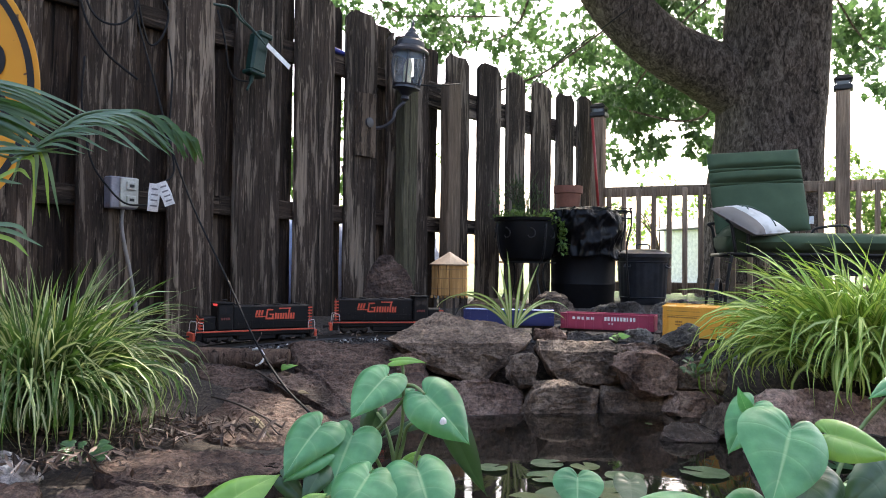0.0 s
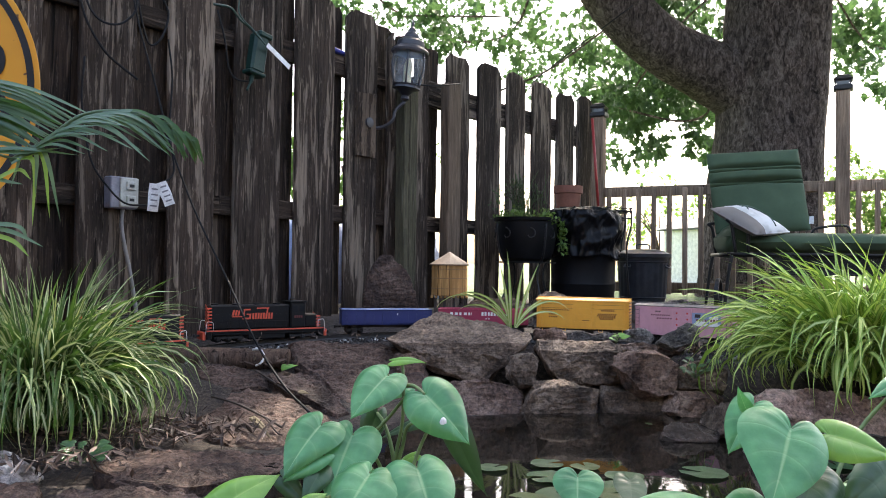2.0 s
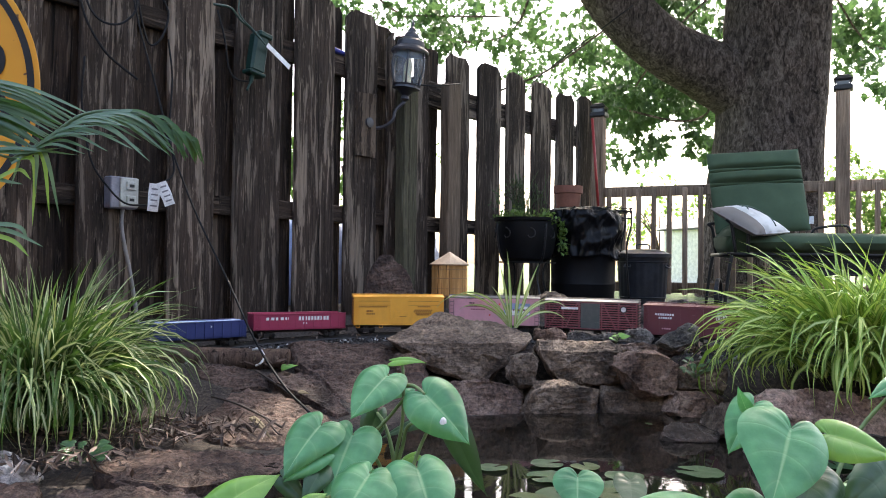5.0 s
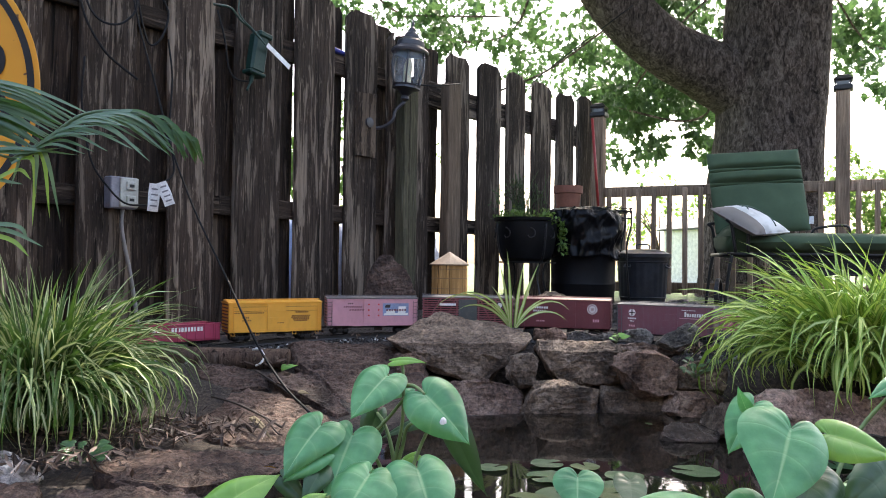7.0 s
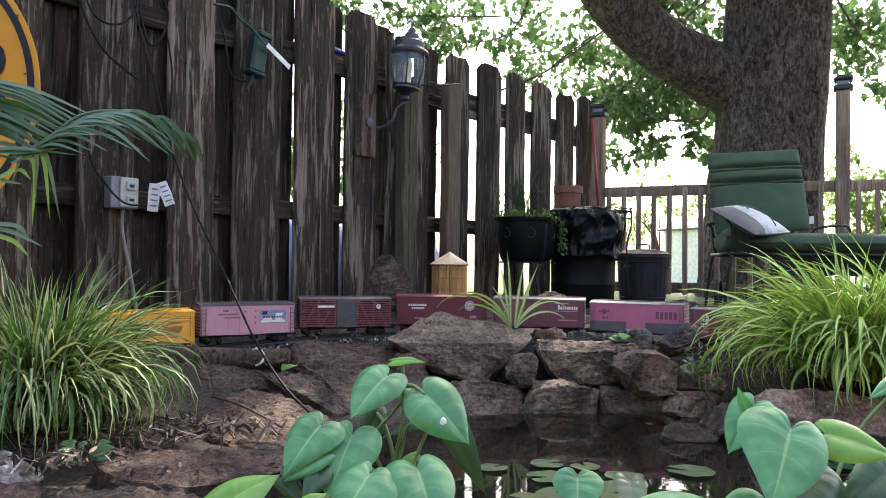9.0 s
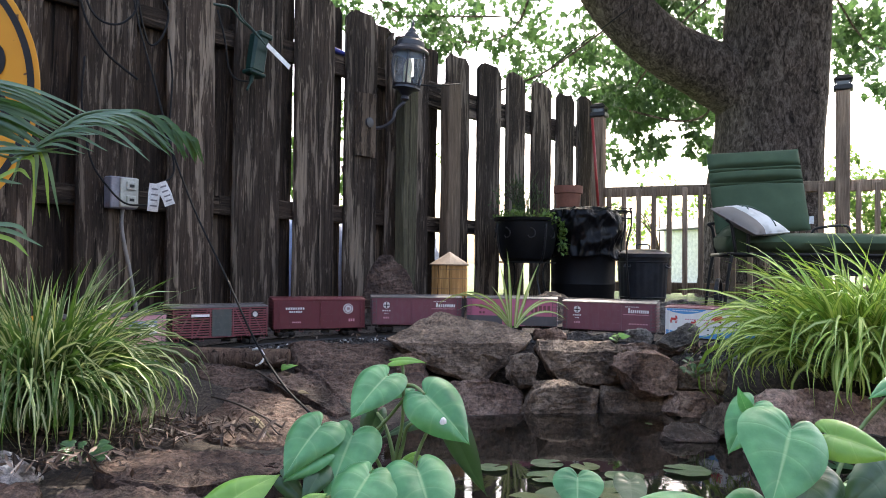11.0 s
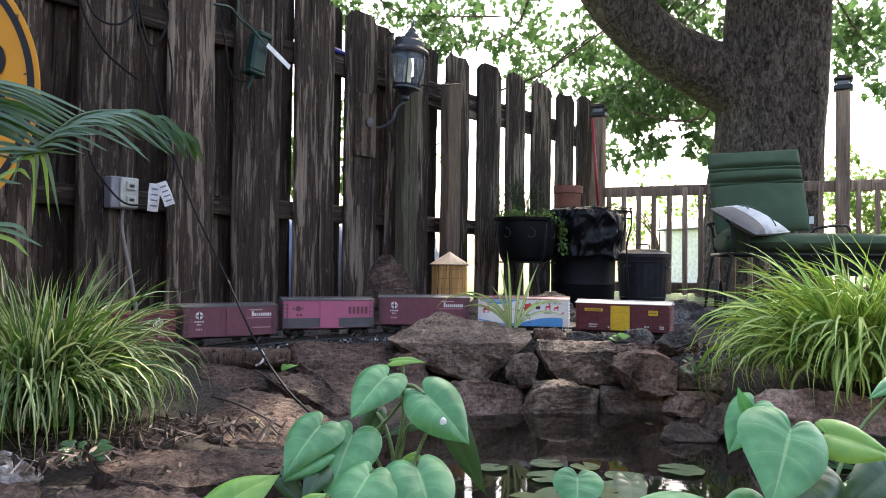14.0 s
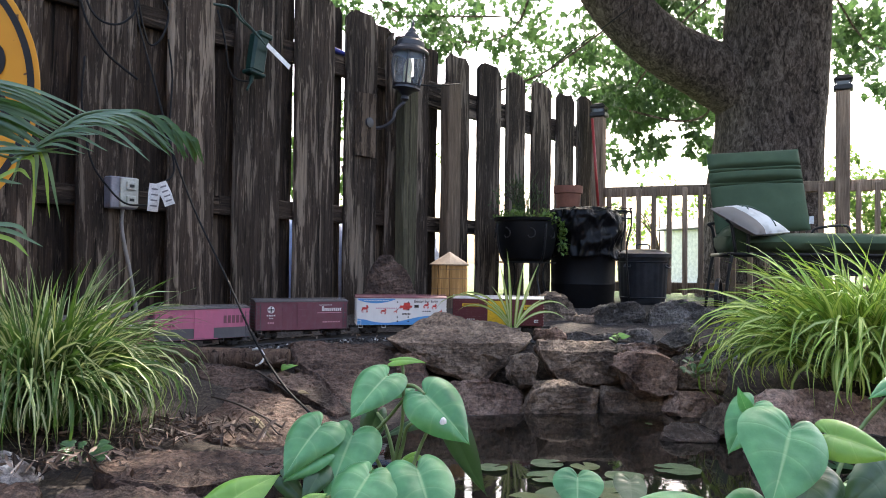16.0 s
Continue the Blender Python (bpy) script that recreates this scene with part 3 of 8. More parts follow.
def build_tree():
    tree = thing("shade_tree", Matrix.Translation((0, 0, 0)), "large old shade tree with rough grey-brown bark and green leaves", "tree")
    part("trunk", limb_bm([(3.087, 7.700, 0.124), (3.081, 7.700, 0.995), (3.120, 7.700, 1.815), (3.170, 7.700, 2.528), (3.188, 7.700, 3.188), (3.292, 7.800, 4.902), (3.423, 8.000, 6.748)], [0.62, 0.53, 0.50, 0.50, 0.47, 0.45, 0.40], 44, 0.05, 1), M_BARK, tree)
    part("limb", limb_bm([(2.964, 7.700, 2.278), (2.574, 7.650, 2.453), (2.112, 7.500, 2.625), (1.739, 7.400, 2.869), (1.453, 7.300, 3.163), (0.988, 7.000, 3.780)], [0.34, 0.30, 0.265, 0.255, 0.25, 0.22], 32, 0.04, 2), M_BARK, tree)
    part("limb", limb_bm([(3.499, 7.750, 3.541), (3.941, 7.600, 4.364), (4.428, 7.000, 4.631), (4.952, 6.000, 4.460)], [0.30, 0.25, 0.2, 0.12], 24, 0.04, 3), M_BARK, tree)
    # the second stem, grown against the first
    part("stem", limb_bm([(3.36, 7.36, 0.15), (3.30, 7.40, 0.9), (3.34, 7.40, 1.8), (3.38, 7.40, 2.6), (3.40, 7.42, 3.3), (3.52, 7.5, 5.0)], [0.28, 0.20, 0.18, 0.185, 0.20, 0.17], 30, 0.06, 6), M_BARK, tree)
    # twigs that hang into the view
    for pts in ([(-1.397, 8.500, 3.940), (-0.560, 8.800, 3.376), (-0.316, 9.000, 3.391), (0.723, 9.200, 3.454)], [(0.963, 8.000, 3.716), (0.678, 8.600, 3.084), (-0.188, 9.200, 3.146)], [(1.739, 7.400, 2.964), (1.579, 8.200, 2.980), (1.050, 8.600, 2.659), (0.272, 9.000, 2.423)],
                [(2.440, 7.600, 2.223), (2.638, 8.000, 2.138), (2.461, 8.400, 2.122), (1.890, 8.800, 2.342)], [(3.716, 7.800, 3.451), (4.259, 8.200, 3.016), (4.651, 8.400, 2.898)], [(2.618, 8.000, 3.280), (2.450, 8.600, 3.107), (2.170, 9.200, 2.620)]):
        part("branch", tube_bm(bend(pts, 6), [0.018] + [0.012] * (len(bend(pts, 6)) - 2) + [0.005], 6), M_BARK, tree)
    r = random.Random(5)
    low = []
    for x0, x1, y0, y1, d0, d1, n, cnt, k in ((580, 760, -60, 45, 8.2, 11, 16, 36, 1), (760, 960, -60, 85, 8.2, 11.5, 22, 36, 1), (880, 1050, 20, 150, 8.5, 12, 13, 30, 1), (1015, 1260, -60, 190, 8.4, 12, 34, 46, 1),
                                             (1065, 1250, 90, 215, 8.5, 11.5, 26, 46, 1), (1075, 1160, 180, 285, 8.8, 11.5, 11, 40, 0.8), (1225, 1270, 190, 300, 8.6, 10, 6, 30, 0.6), (1465, 1600, -60, 130, 8.2, 11, 22, 40, 1), (1380, 1480, -30, 120, 9, 11, 4, 30, 1), (1550, 1620, 100, 150, 8, 10, 3, 30, 0.6), (1150, 1270, -30, 85, 8.6, 10, 16, 44, 0.9)):
        for _ in range(n):
            low.append((r.uniform(x0, x1), r.uniform(y0, y1), r.uniform(d0, d1), cnt, k))
    clumps = []
    for x, y, d, cnt, k in low:
        u, w = (x - 784) / 1414, (465 - y) / 1414
        clumps.append(((u * d, d, 0.6 + w * d), (0.30 * k, 0.30 * k, 0.20 * k), int(cnt * 1.55)))
    ob = new("low_crown", leaf_cloud(clumps, 3, 0.085, CROWN_GAPS))
    ob.data.materials.append(M_LEAF)
    ob.parent = tree
    # the wide crown overhead, whose shade the garden lies in
    roof = []
    for _ in range(860):
        a, q = r.uniform(0, 2 * math.pi), math.sqrt(r.uniform(0, 1))
        x, y = 0.8 + 6.2 * q * math.cos(a), 3.6 + 5.6 * q * math.sin(a)
        z = 4.0 + 1.6 * (1 - q * q) + r.uniform(-0.5, 0.9)
        z = max(z, 0.6 + 0.40 * y + 0.35)
        if y < 4.2 and r.random() < 0.97:
            continue
        roof.append(((x, y, z), (0.8, 0.8, 0.35), 34))
    ob = new("crown", leaf_cloud(roof, 4, 0.20, CROWN_GAPS))
    ob.data.materials.append(M_LEAF)
    ob.parent = tree
    return tree


build_tree()


# ---- unseen walls behind the viewer and to the right, added to cut fill light ----
M_BLOCKER = old_wood("blocker_boards", (0.10, 0.085, 0.07), (0.16, 0.14, 0.12), (0.2, 0.18, 0.16), 0.75, bump_s=0.2)
for nm, c, sz in (("wall_south", (0, -3.6, 1.6), (18, 0.2, 3.2)), ("wall_east", (5.3, 0.6, 0.95), (0.2, 8.2, 1.9))):
    tagged(part(nm, box_bm(c, sz), M_BLOCKER), "plain brown wooden wall, unseen, added to block light", "wall", kind="structure")


# ---- beyond the railing: shrubs, a pale shed, a blue cover ----
M_SHRUB = leafy("shrub_leaf", (0.04, 0.09, 0.025), (0.09, 0.17, 0.045), (0.2, 0.34, 0.07), 4.0, 0.5, 0.45)


def shrub(c, rad, n, seed, label):
    r = random.Random(seed)
    t = thing("shrub", Matrix.Translation((c[0], c[1], 0.29)), label, "shrub", "shrubs beyond the railing")
    h = c[2] - 0.29
    for k in range(5):
        a = r.uniform(0, 6.28)
        part("stem", tube_bm(bend([(0.04 * math.cos(a), 0.04 * math.sin(a), 0), (0.1 * math.cos(a), 0.1 * math.sin(a), h * 0.6), (rad[0] * 0.5 * math.cos(a), rad[1] * 0.5 * math.sin(a), h)], 4), 0.012, 6), M_BARK, t)
    me = leaf_cloud([((r.gauss(0, rad[0] * 0.5), r.gauss(0, rad[1] * 0.5), h + r.gauss(0, rad[2] * 0.5)), (0.16, 0.16, 0.13), 34) for _ in range(n)], seed, 0.06)
    me.materials.append(M_SHRUB)
    o = new("crown", me)
    o.parent = t


shrub((4.407, 8.190, 1.238), (0.35, 0.35, 0.35), 26, 1, "dark green leafy shrub behind the railing")
shrub((5.403, 10.983, 1.721), (0.6, 0.4, 0.35), 16, 2, "light green shrub far behind the railing")
shrub((3.541, 12.988, 1.428), (0.9, 0.5, 0.45), 16, 3, "sunlit pale green shrub behind the railing")
shrub((3.123, 13.990, 1.284), (0.6, 0.5, 0.4), 8, 4, "sunlit pale green shrub behind the railing")
for x, y, z, n, sd in ((-2.3, 5.6, 1.35, 40, 5), (-1.55, 6.3, 1.4, 44, 6), (-0.75, 7.3, 1.45, 40, 7), (-2.9, 4.6, 1.3, 30, 8)):
    shrub((x, y, z), (0.55, 0.5, 0.55), n, sd, "tall loose green bush behind the board fence")
M_PALE = mottled("white_boards", (0.80, 0.76, 0.68), (0.90, 0.86, 0.78), 2, 0.7, grain=20, bump_s=0.1)
M_ROOF = mottled("grey_shed_roof", (0.10, 0.10, 0.10), (0.2, 0.2, 0.2), 5, 0.8)
shed = thing("garden_shed", Matrix.Translation((3.62, 11.4, 0.29)) @ pose(0, 0, 0, 0, 0, 20), "small white garden shed with a grey pitched roof", "shed")
part("wall", box_bm((0, 0, 0.42), (0.55, 0.8, 0.84), 0.01), M_PALE, shed)
for sx in (-1, 1):
    o = part("roof_slope", box_bm((0, 0, 0), (0.40, 0.95, 0.03), 0.005), M_ROOF, shed)
    o.matrix_basis = pose(sx * 0.165, 0, 0.90, 0, sx * 24, 0)
part("door", box_bm((-0.05, -0.41, 0.38), (0.3, 0.03, 0.7), 0.005), M_PALE, shed)
M_BLUECOVER = plain("blue_tarpaulin", (0.30, 0.40, 0.66), 0.6)
bm = rock_bm((2.6, 1.2, 0.75), 5, 4, 0.03, 4, 0.3)
cover = part("tarpaulin", bm, M_BLUECOVER)
cover.matrix_world = pose(-0.95, 6.3, 0.55, 0, 0, 53)
tagged(cover, "pale blue tarpaulin over a pile behind the fence", "tarpaulin")


# ---- stones round the pond ----
def put_rock(name, mat, c, turn, thick, outline, chops, seed, label):
    ob = crease(part(name, hewn_bm(outline, thick, chops, seed), mat), 22)
    ob.matrix_world = pose(*c, *turn)
    return tagged(ob, label, "rock", "stones round the pond")


put_rock("boulder", M_STONE, (0.114, 3.16, 0.282), (84, 0, 3), 0.42, [(-0.347, 0.016), (-0.161, -0.104), (0.021, -0.166), (0.083, -0.148), (0.254, 0.007), (0.255, 0.043), (0.11, 0.095), (-0.074, 0.132), (-0.137, 0.129)], [(0, 0.9, 0.44, 0, -0.0, 0)], 21, "large angular brown boulder with a flat sloping top")
put_rock("boulder", M_STONE, (0.32, 3.02, 0.2), (84, 0, 8), 0.16, [(-0.06, -0.028), (-0.015, -0.07), (0.04, -0.058), (0.059, 0.031), (0.02, 0.069), (-0.042, 0.056)], [(0.5, 0, 0.86, 0.02, 0, 0)], 22, "small upright wedge of brown stone")
put_rock("boulder", M_STONE, (0.56, 3.12, 0.215), (86, 0, -3), 0.34, [(-0.188, 0.043), (-0.133, -0.057), (-0.078, -0.088), (0.14, -0.086), (0.166, -0.033), (0.162, 0.058), (0.107, 0.083), (-0.178, 0.082)], [(0, 0.86, 0.5, 0, 0.045, 0)], 23, "broad layered brown stone block of the pond wall")
put_rock("boulder", M_REDSTONE, (0.775, 2.95, 0.2), (86, 0, 6), 0.26, [(-0.121, 0.025), (-0.062, -0.057), (-0.02, -0.084), (0.099, -0.084), (0.108, 0.046), (0.069, 0.075), (-0.071, 0.081)], [(-0.6, 0.3, 0.74, -0.07, 0.02, 0)], 24, "chunky reddish-brown stone block of the pond wall")
put_rock("boulder", M_STONE, (0.461, 2.93, 0.112), (82, 0, 5), 0.26, [(-0.164, -0.076), (0.111, -0.1), (0.128, 0.028), (0.077, 0.041), (-0.038, 0.059), (-0.112, 0.049)], [(0, 0.85, 0.53, 0, 0.035, 0), (-0.7, 0, 0.72, -0.11, 0, 0)], 25, "angular brown stone block at the waterline")
put_rock("boulder", M_STONE, (0.754, 3.02, 0.074), (88, 0, -6), 0.24, [(-0.148, -0.058), (0.107, -0.065), (0.119, 0.026), (0.063, 0.041), (-0.144, 0.056)], [], 26, "low dark stone block at the waterline")
put_rock("boulder", M_REDSTONE, (0.166, 3.02, 0.091), (66, -6, 0), 0.26, [(-0.193, -0.047), (-0.027, -0.083), (0.132, -0.077), (0.152, -0.003), (0.126, 0.043), (-0.01, 0.082), (-0.182, 0.09)], [(0, -0.6, 0.8, 0, -0.06, 0)], 27, "sloping reddish stone at the waterline")
put_rock("boulder", M_REDSTONE, (0.934, 2.89, 0.093), (84, 0, 8), 0.2, [(-0.097, -0.023), (-0.053, -0.056), (0.065, -0.058), (0.105, 0.022), (0.053, 0.055), (-0.07, 0.06)], [(0, 0.84, 0.54, 0, 0.03, 0)], 28, "pale tan stone block at the waterline")
put_rock("boulder", M_WETSTONE, (0.775, 2.5, 0.079), (40, 0, 0), 0.09, [(-0.099, -0.01), (-0.052, -0.037), (0.079, -0.035), (0.101, 0.016), (0.035, 0.037), (-0.064, 0.03)], [], 29, "wet dark stone just out of the water")
put_rock("boulder", M_REDSTONE, (-0.116, 3.1, 0.198), (80, -6, 8), 0.3, [(-0.067, -0.045), (0.04, -0.074), (0.064, 0.01), (0.02, 0.055), (-0.057, 0.054)], [], 31, "reddish-brown stone beside the large boulder")
put_rock("boulder", M_WETSTONE, (-0.162, 2.98, 0.029), (70, 0, 0), 0.3, [(-0.171, -0.063), (0.163, -0.073), (0.172, 0.031), (-0.008, 0.065), (-0.155, 0.042)], [], 32, "dark wet stone at the waterline")
put_rock("boulder", M_GREYSTONE, (0.817, 3.3, 0.299), (88, 0, 0), 0.13, [(-0.067, -0.018), (-0.018, -0.033), (0.045, -0.026), (0.057, 0.007), (0.024, 0.037), (-0.041, 0.034)], [], 33, "rounded dark grey cobble on the wall")
put_rock("boulder", M_REDSTONE, (0.47, 3.42, 0.301), (80, 0, 0), 0.13, [(-0.076, -0.022), (0.056, -0.03), (0.064, 0.004), (0.021, 0.025), (-0.064, 0.022)], [], 34, "small flat brown stone on the wall")
put_rock("boulder", M_GREYSTONE, (0.65, 3.42, 0.29), (70, 0, 0), 0.12, [(-0.124, -0.024), (0.112, -0.021), (0.11, 0.019), (-0.098, 0.026)], [], 35, "flat grey stone on the wall")
put_rock("boulder", M_GREYSTONE, (0.939, 3.16, 0.327), (60, -16, 0), 0.1, [(-0.1, -0.001), (-0.038, -0.05), (0.066, -0.048), (0.089, 0.018), (0.052, 0.042), (-0.0, 0.017), (-0.068, 0.022)], [], 36, "grey slanting stone beside the track")
put_rock("boulder", M_REDSTONE, (0.854, 3.2, 0.266), (72, 0, 0), 0.16, [(-0.154, -0.011), (0.066, -0.027), (0.117, -0.012), (0.104, 0.024), (-0.134, 0.026)], [], 37, "thin flat stone under the cobble")
put_rock("boulder", M_GREYSTONE, (0.962, 4.26, 0.337), (80, 0, 8), 0.26, [(-0.144, -0.101), (0.128, -0.107), (0.141, 0.051), (0.091, 0.066), (-0.082, 0.068), (-0.131, 0.025)], [(0, 0.8, 0.6, 0, 0.06, 0)], 38, "blocky grey stone behind the track")
put_rock("boulder", M_GREYSTONE, (1.248, 4.16, 0.354), (78, 0, -6), 0.28, [(-0.167, -0.115), (0.152, -0.108), (0.174, 0.01), (0.11, 0.062), (0.011, 0.084), (-0.12, 0.052), (-0.164, 0.015)], [(0, 0.8, 0.6, 0, 0.07, 0)], 39, "large rough grey boulder behind the track")
put_rock("boulder", M_GREYSTONE, (1.502, 4.06, 0.339), (78, 0, 0), 0.26, [(-0.133, -0.085), (0.104, -0.082), (0.114, 0.045), (0.015, 0.073), (-0.101, 0.051)], [(0, 0.8, 0.6, 0, 0.05, 0)], 40, "grey boulder behind the track")
put_rock("boulder", M_STONE, (0.633, 4.36, 0.359), (80, -6, 8), 0.25, [(-0.12, -0.108), (0.112, -0.148), (0.107, -0.008), (0.049, 0.076), (-0.042, 0.11), (-0.104, 0.079)], [(0, 0.7, 0.7, 0, 0.06, 0)], 41, "rounded brown boulder behind the track")
put_rock("boulder", M_STONE, (0.777, 4.3, 0.276), (76, 0, 0), 0.22, [(-0.102, -0.053), (0.08, -0.051), (0.075, 0.047), (-0.053, 0.058)], [], 42, "low brown stone behind the track")
put_rock("boulder", M_STONE, (0.314, 4.3, 0.334), (78, 0, 0), 0.2, [(-0.245, -0.098), (0.193, -0.107), (0.18, 0.045), (0.043, 0.09), (-0.17, 0.071)], [], 43, "dark brown stone behind the track")
put_rock("boulder", M_SLAB, (-0.3, 4.36, 0.509), (80, 0, 8), 0.12, [(-0.145, -0.17), (0.182, -0.169), (0.112, 0.049), (0.013, 0.145), (-0.049, 0.135), (-0.11, 0.015)], [], 44, "pointed upright brown slab leaning on the fence")
put_rock("boulder", M_PINKSTONE, (1.154, 2.42, 0.182), (58, 6, -6), 0.22, [(-0.201, -0.064), (-0.017, -0.062), (0.249, -0.106), (0.305, 0.05), (0.077, 0.061), (-0.055, 0.068), (-0.174, 0.054), (-0.197, 0.006)], [], 45, "long reddish-brown stone edging under the grass")
put_rock("boulder", M_STONE, (0.946, 2.5, 0.12), (74, 0, 0), 0.3, [(-0.066, -0.042), (0.043, -0.052), (0.062, 0.039), (-0.039, 0.056)], [], 46, "dark stone at the pond's bank")
put_rock("boulder", M_WETSTONE, (1.088, 2.25, 0.09), (62, 0, 0), 0.26, [(-0.217, -0.009), (-0.068, -0.054), (0.222, -0.081), (0.252, 0.029), (-0.012, 0.061), (-0.181, 0.059)], [], 47, "dark wet ledge stone at the pond's bank")
put_rock("boulder", M_STONE, (0.975, 2.98, 0.193), (70, 0, 0), 0.2, [(-0.1, -0.054), (0.088, -0.06), (0.098, 0.033), (-0.005, 0.053), (-0.081, 0.03)], [], 48, "brown stone under creeping leaves")
put_rock("stone_slab", M_SLAB, (-0.308, 3.1, 0.186), (25, 4, 0), 0.16, [(-0.005, -0.281), (0.251, -0.189), (0.253, 0.048), (0.15, 0.169), (0.089, 0.212), (-0.33, 0.185), (-0.27, 0.009), (-0.15, -0.084)], [], 61, "large tilted red-brown stone slab below the track")
put_rock("stone_slab", M_SLAB, (-0.791, 2.98, 0.171), (24, 2, 0), 0.13, [(-0.017, -0.136), (0.165, -0.05), (0.159, -0.001), (-0.035, 0.094), (-0.15, 0.1), (-0.129, 0.005)], [], 62, "flat brown paving stone on the bank")
put_rock("stone_slab", M_SLAB, (-0.484, 2.88, 0.142), (15, 4, 0), 0.12, [(0.148, -0.203), (0.194, -0.151), (0.014, 0.124), (-0.08, 0.169), (-0.177, 0.126), (-0.142, 0.049), (0.008, -0.069)], [], 63, "flat red-brown slab sloping to the pond")
put_rock("stone_slab", M_SLAB, (-0.556, 2.62, 0.083), (11, 2, 0), 0.12, [(-0.241, -0.08), (-0.084, -0.226), (0.127, -0.265), (0.276, -0.054), (0.196, 0.06), (0.068, 0.191), (-0.15, 0.311), (-0.218, 0.174)], [], 64, "broad flat brown slab sloping to the pond")
put_rock("stone_slab", M_SLAB, (-0.9, 2.8, 0.114), (14, 0, 0), 0.14, [(-0.032, -0.116), (0.041, -0.167), (0.103, 0.009), (0.005, 0.138), (-0.125, 0.166)], [], 65, "narrow brown stone beside the grass")
put_rock("stone_slab", M_SLAB, (-0.643, 2.05, 0.068), (3, 2, 0), 0.16, [(-0.22, -0.054), (-0.08, -0.144), (0.048, -0.165), (0.174, -0.082), (0.249, 0.028), (0.23, 0.145), (0.05, 0.169), (-0.2, 0.127), (-0.245, 0.037)], [], 66, "broad dark brown slab with a broken edge")
put_rock("stone_slab", M_SLAB, (-0.684, 1.8, 0.061), (3, 0, 0), 0.12, [(-0.184, -0.081), (0.245, -0.146), (0.127, 0.048), (-0.008, 0.098), (-0.201, 0.111)], [], 67, "dark flat stone at the pond's bank")
put_rock("stone_slab", M_SLAB, (-0.348, 2.35, 0.013), (14, 6, 0), 0.14, [(-0.085, -0.135), (0.128, -0.079), (0.098, 0.158), (-0.031, 0.088), (-0.105, -0.009)], [], 69, "dark brown slab at the water's edge")
put_rock("stone_slab", M_SLAB, (-1.058, 3.05, 0.156), (20, 0, 0), 0.12, [(-0.085, -0.111), (0.038, -0.108), (0.113, 0.026), (0.074, 0.119), (-0.138, 0.089)], [], 71, "brown stone below the track's edge log")
put_rock("stone_slab", M_SLAB, (-1.023, 1.86, 0.056), (6, 0, 0), 0.07, [(-0.061, -0.064), (0.105, -0.043), (0.08, 0.046), (-0.128, 0.068)], [], 68, "dark flat stone half covered by dry leaves")
put_rock("boulder", M_WHITESTONE, (-1.056, 1.97, 0.082), (60, 10, 0), 0.12, [(-0.042, -0.054), (0.039, -0.047), (0.075, -0.016), (0.048, 0.014), (0.001, 0.038), (-0.043, 0.041), (-0.079, 0.026)], [(0.5, 0, 0.86, 0.03, 0, 0)], 72, "white stone with grey stripes")

log = part("edging_log", limb_bm([(-1.158, 3.207, 0.211), (-0.942, 3.167, 0.210), (-0.758, 3.147, 0.210), (-0.598, 3.147, 0.217)], [0.042, 0.045, 0.042, 0.036], 14, 0.1, 5), M_LOG)
tagged(log, "dark rotting log edging the track bed", "log")

# ---- track: rails, ties, ballast ----
M_RAILMETAL = plain("dull_rail", (0.03, 0.027, 0.024), 0.5, 0.4)
M_TIE = plain("brown_plastic_tie", (0.022, 0.017, 0.014), 0.6)
M_GRAVEL = mottled("grey_gravel", (0.05, 0.048, 0.046), (0.42, 0.41, 0.39), 40, 0.9, grain=90)


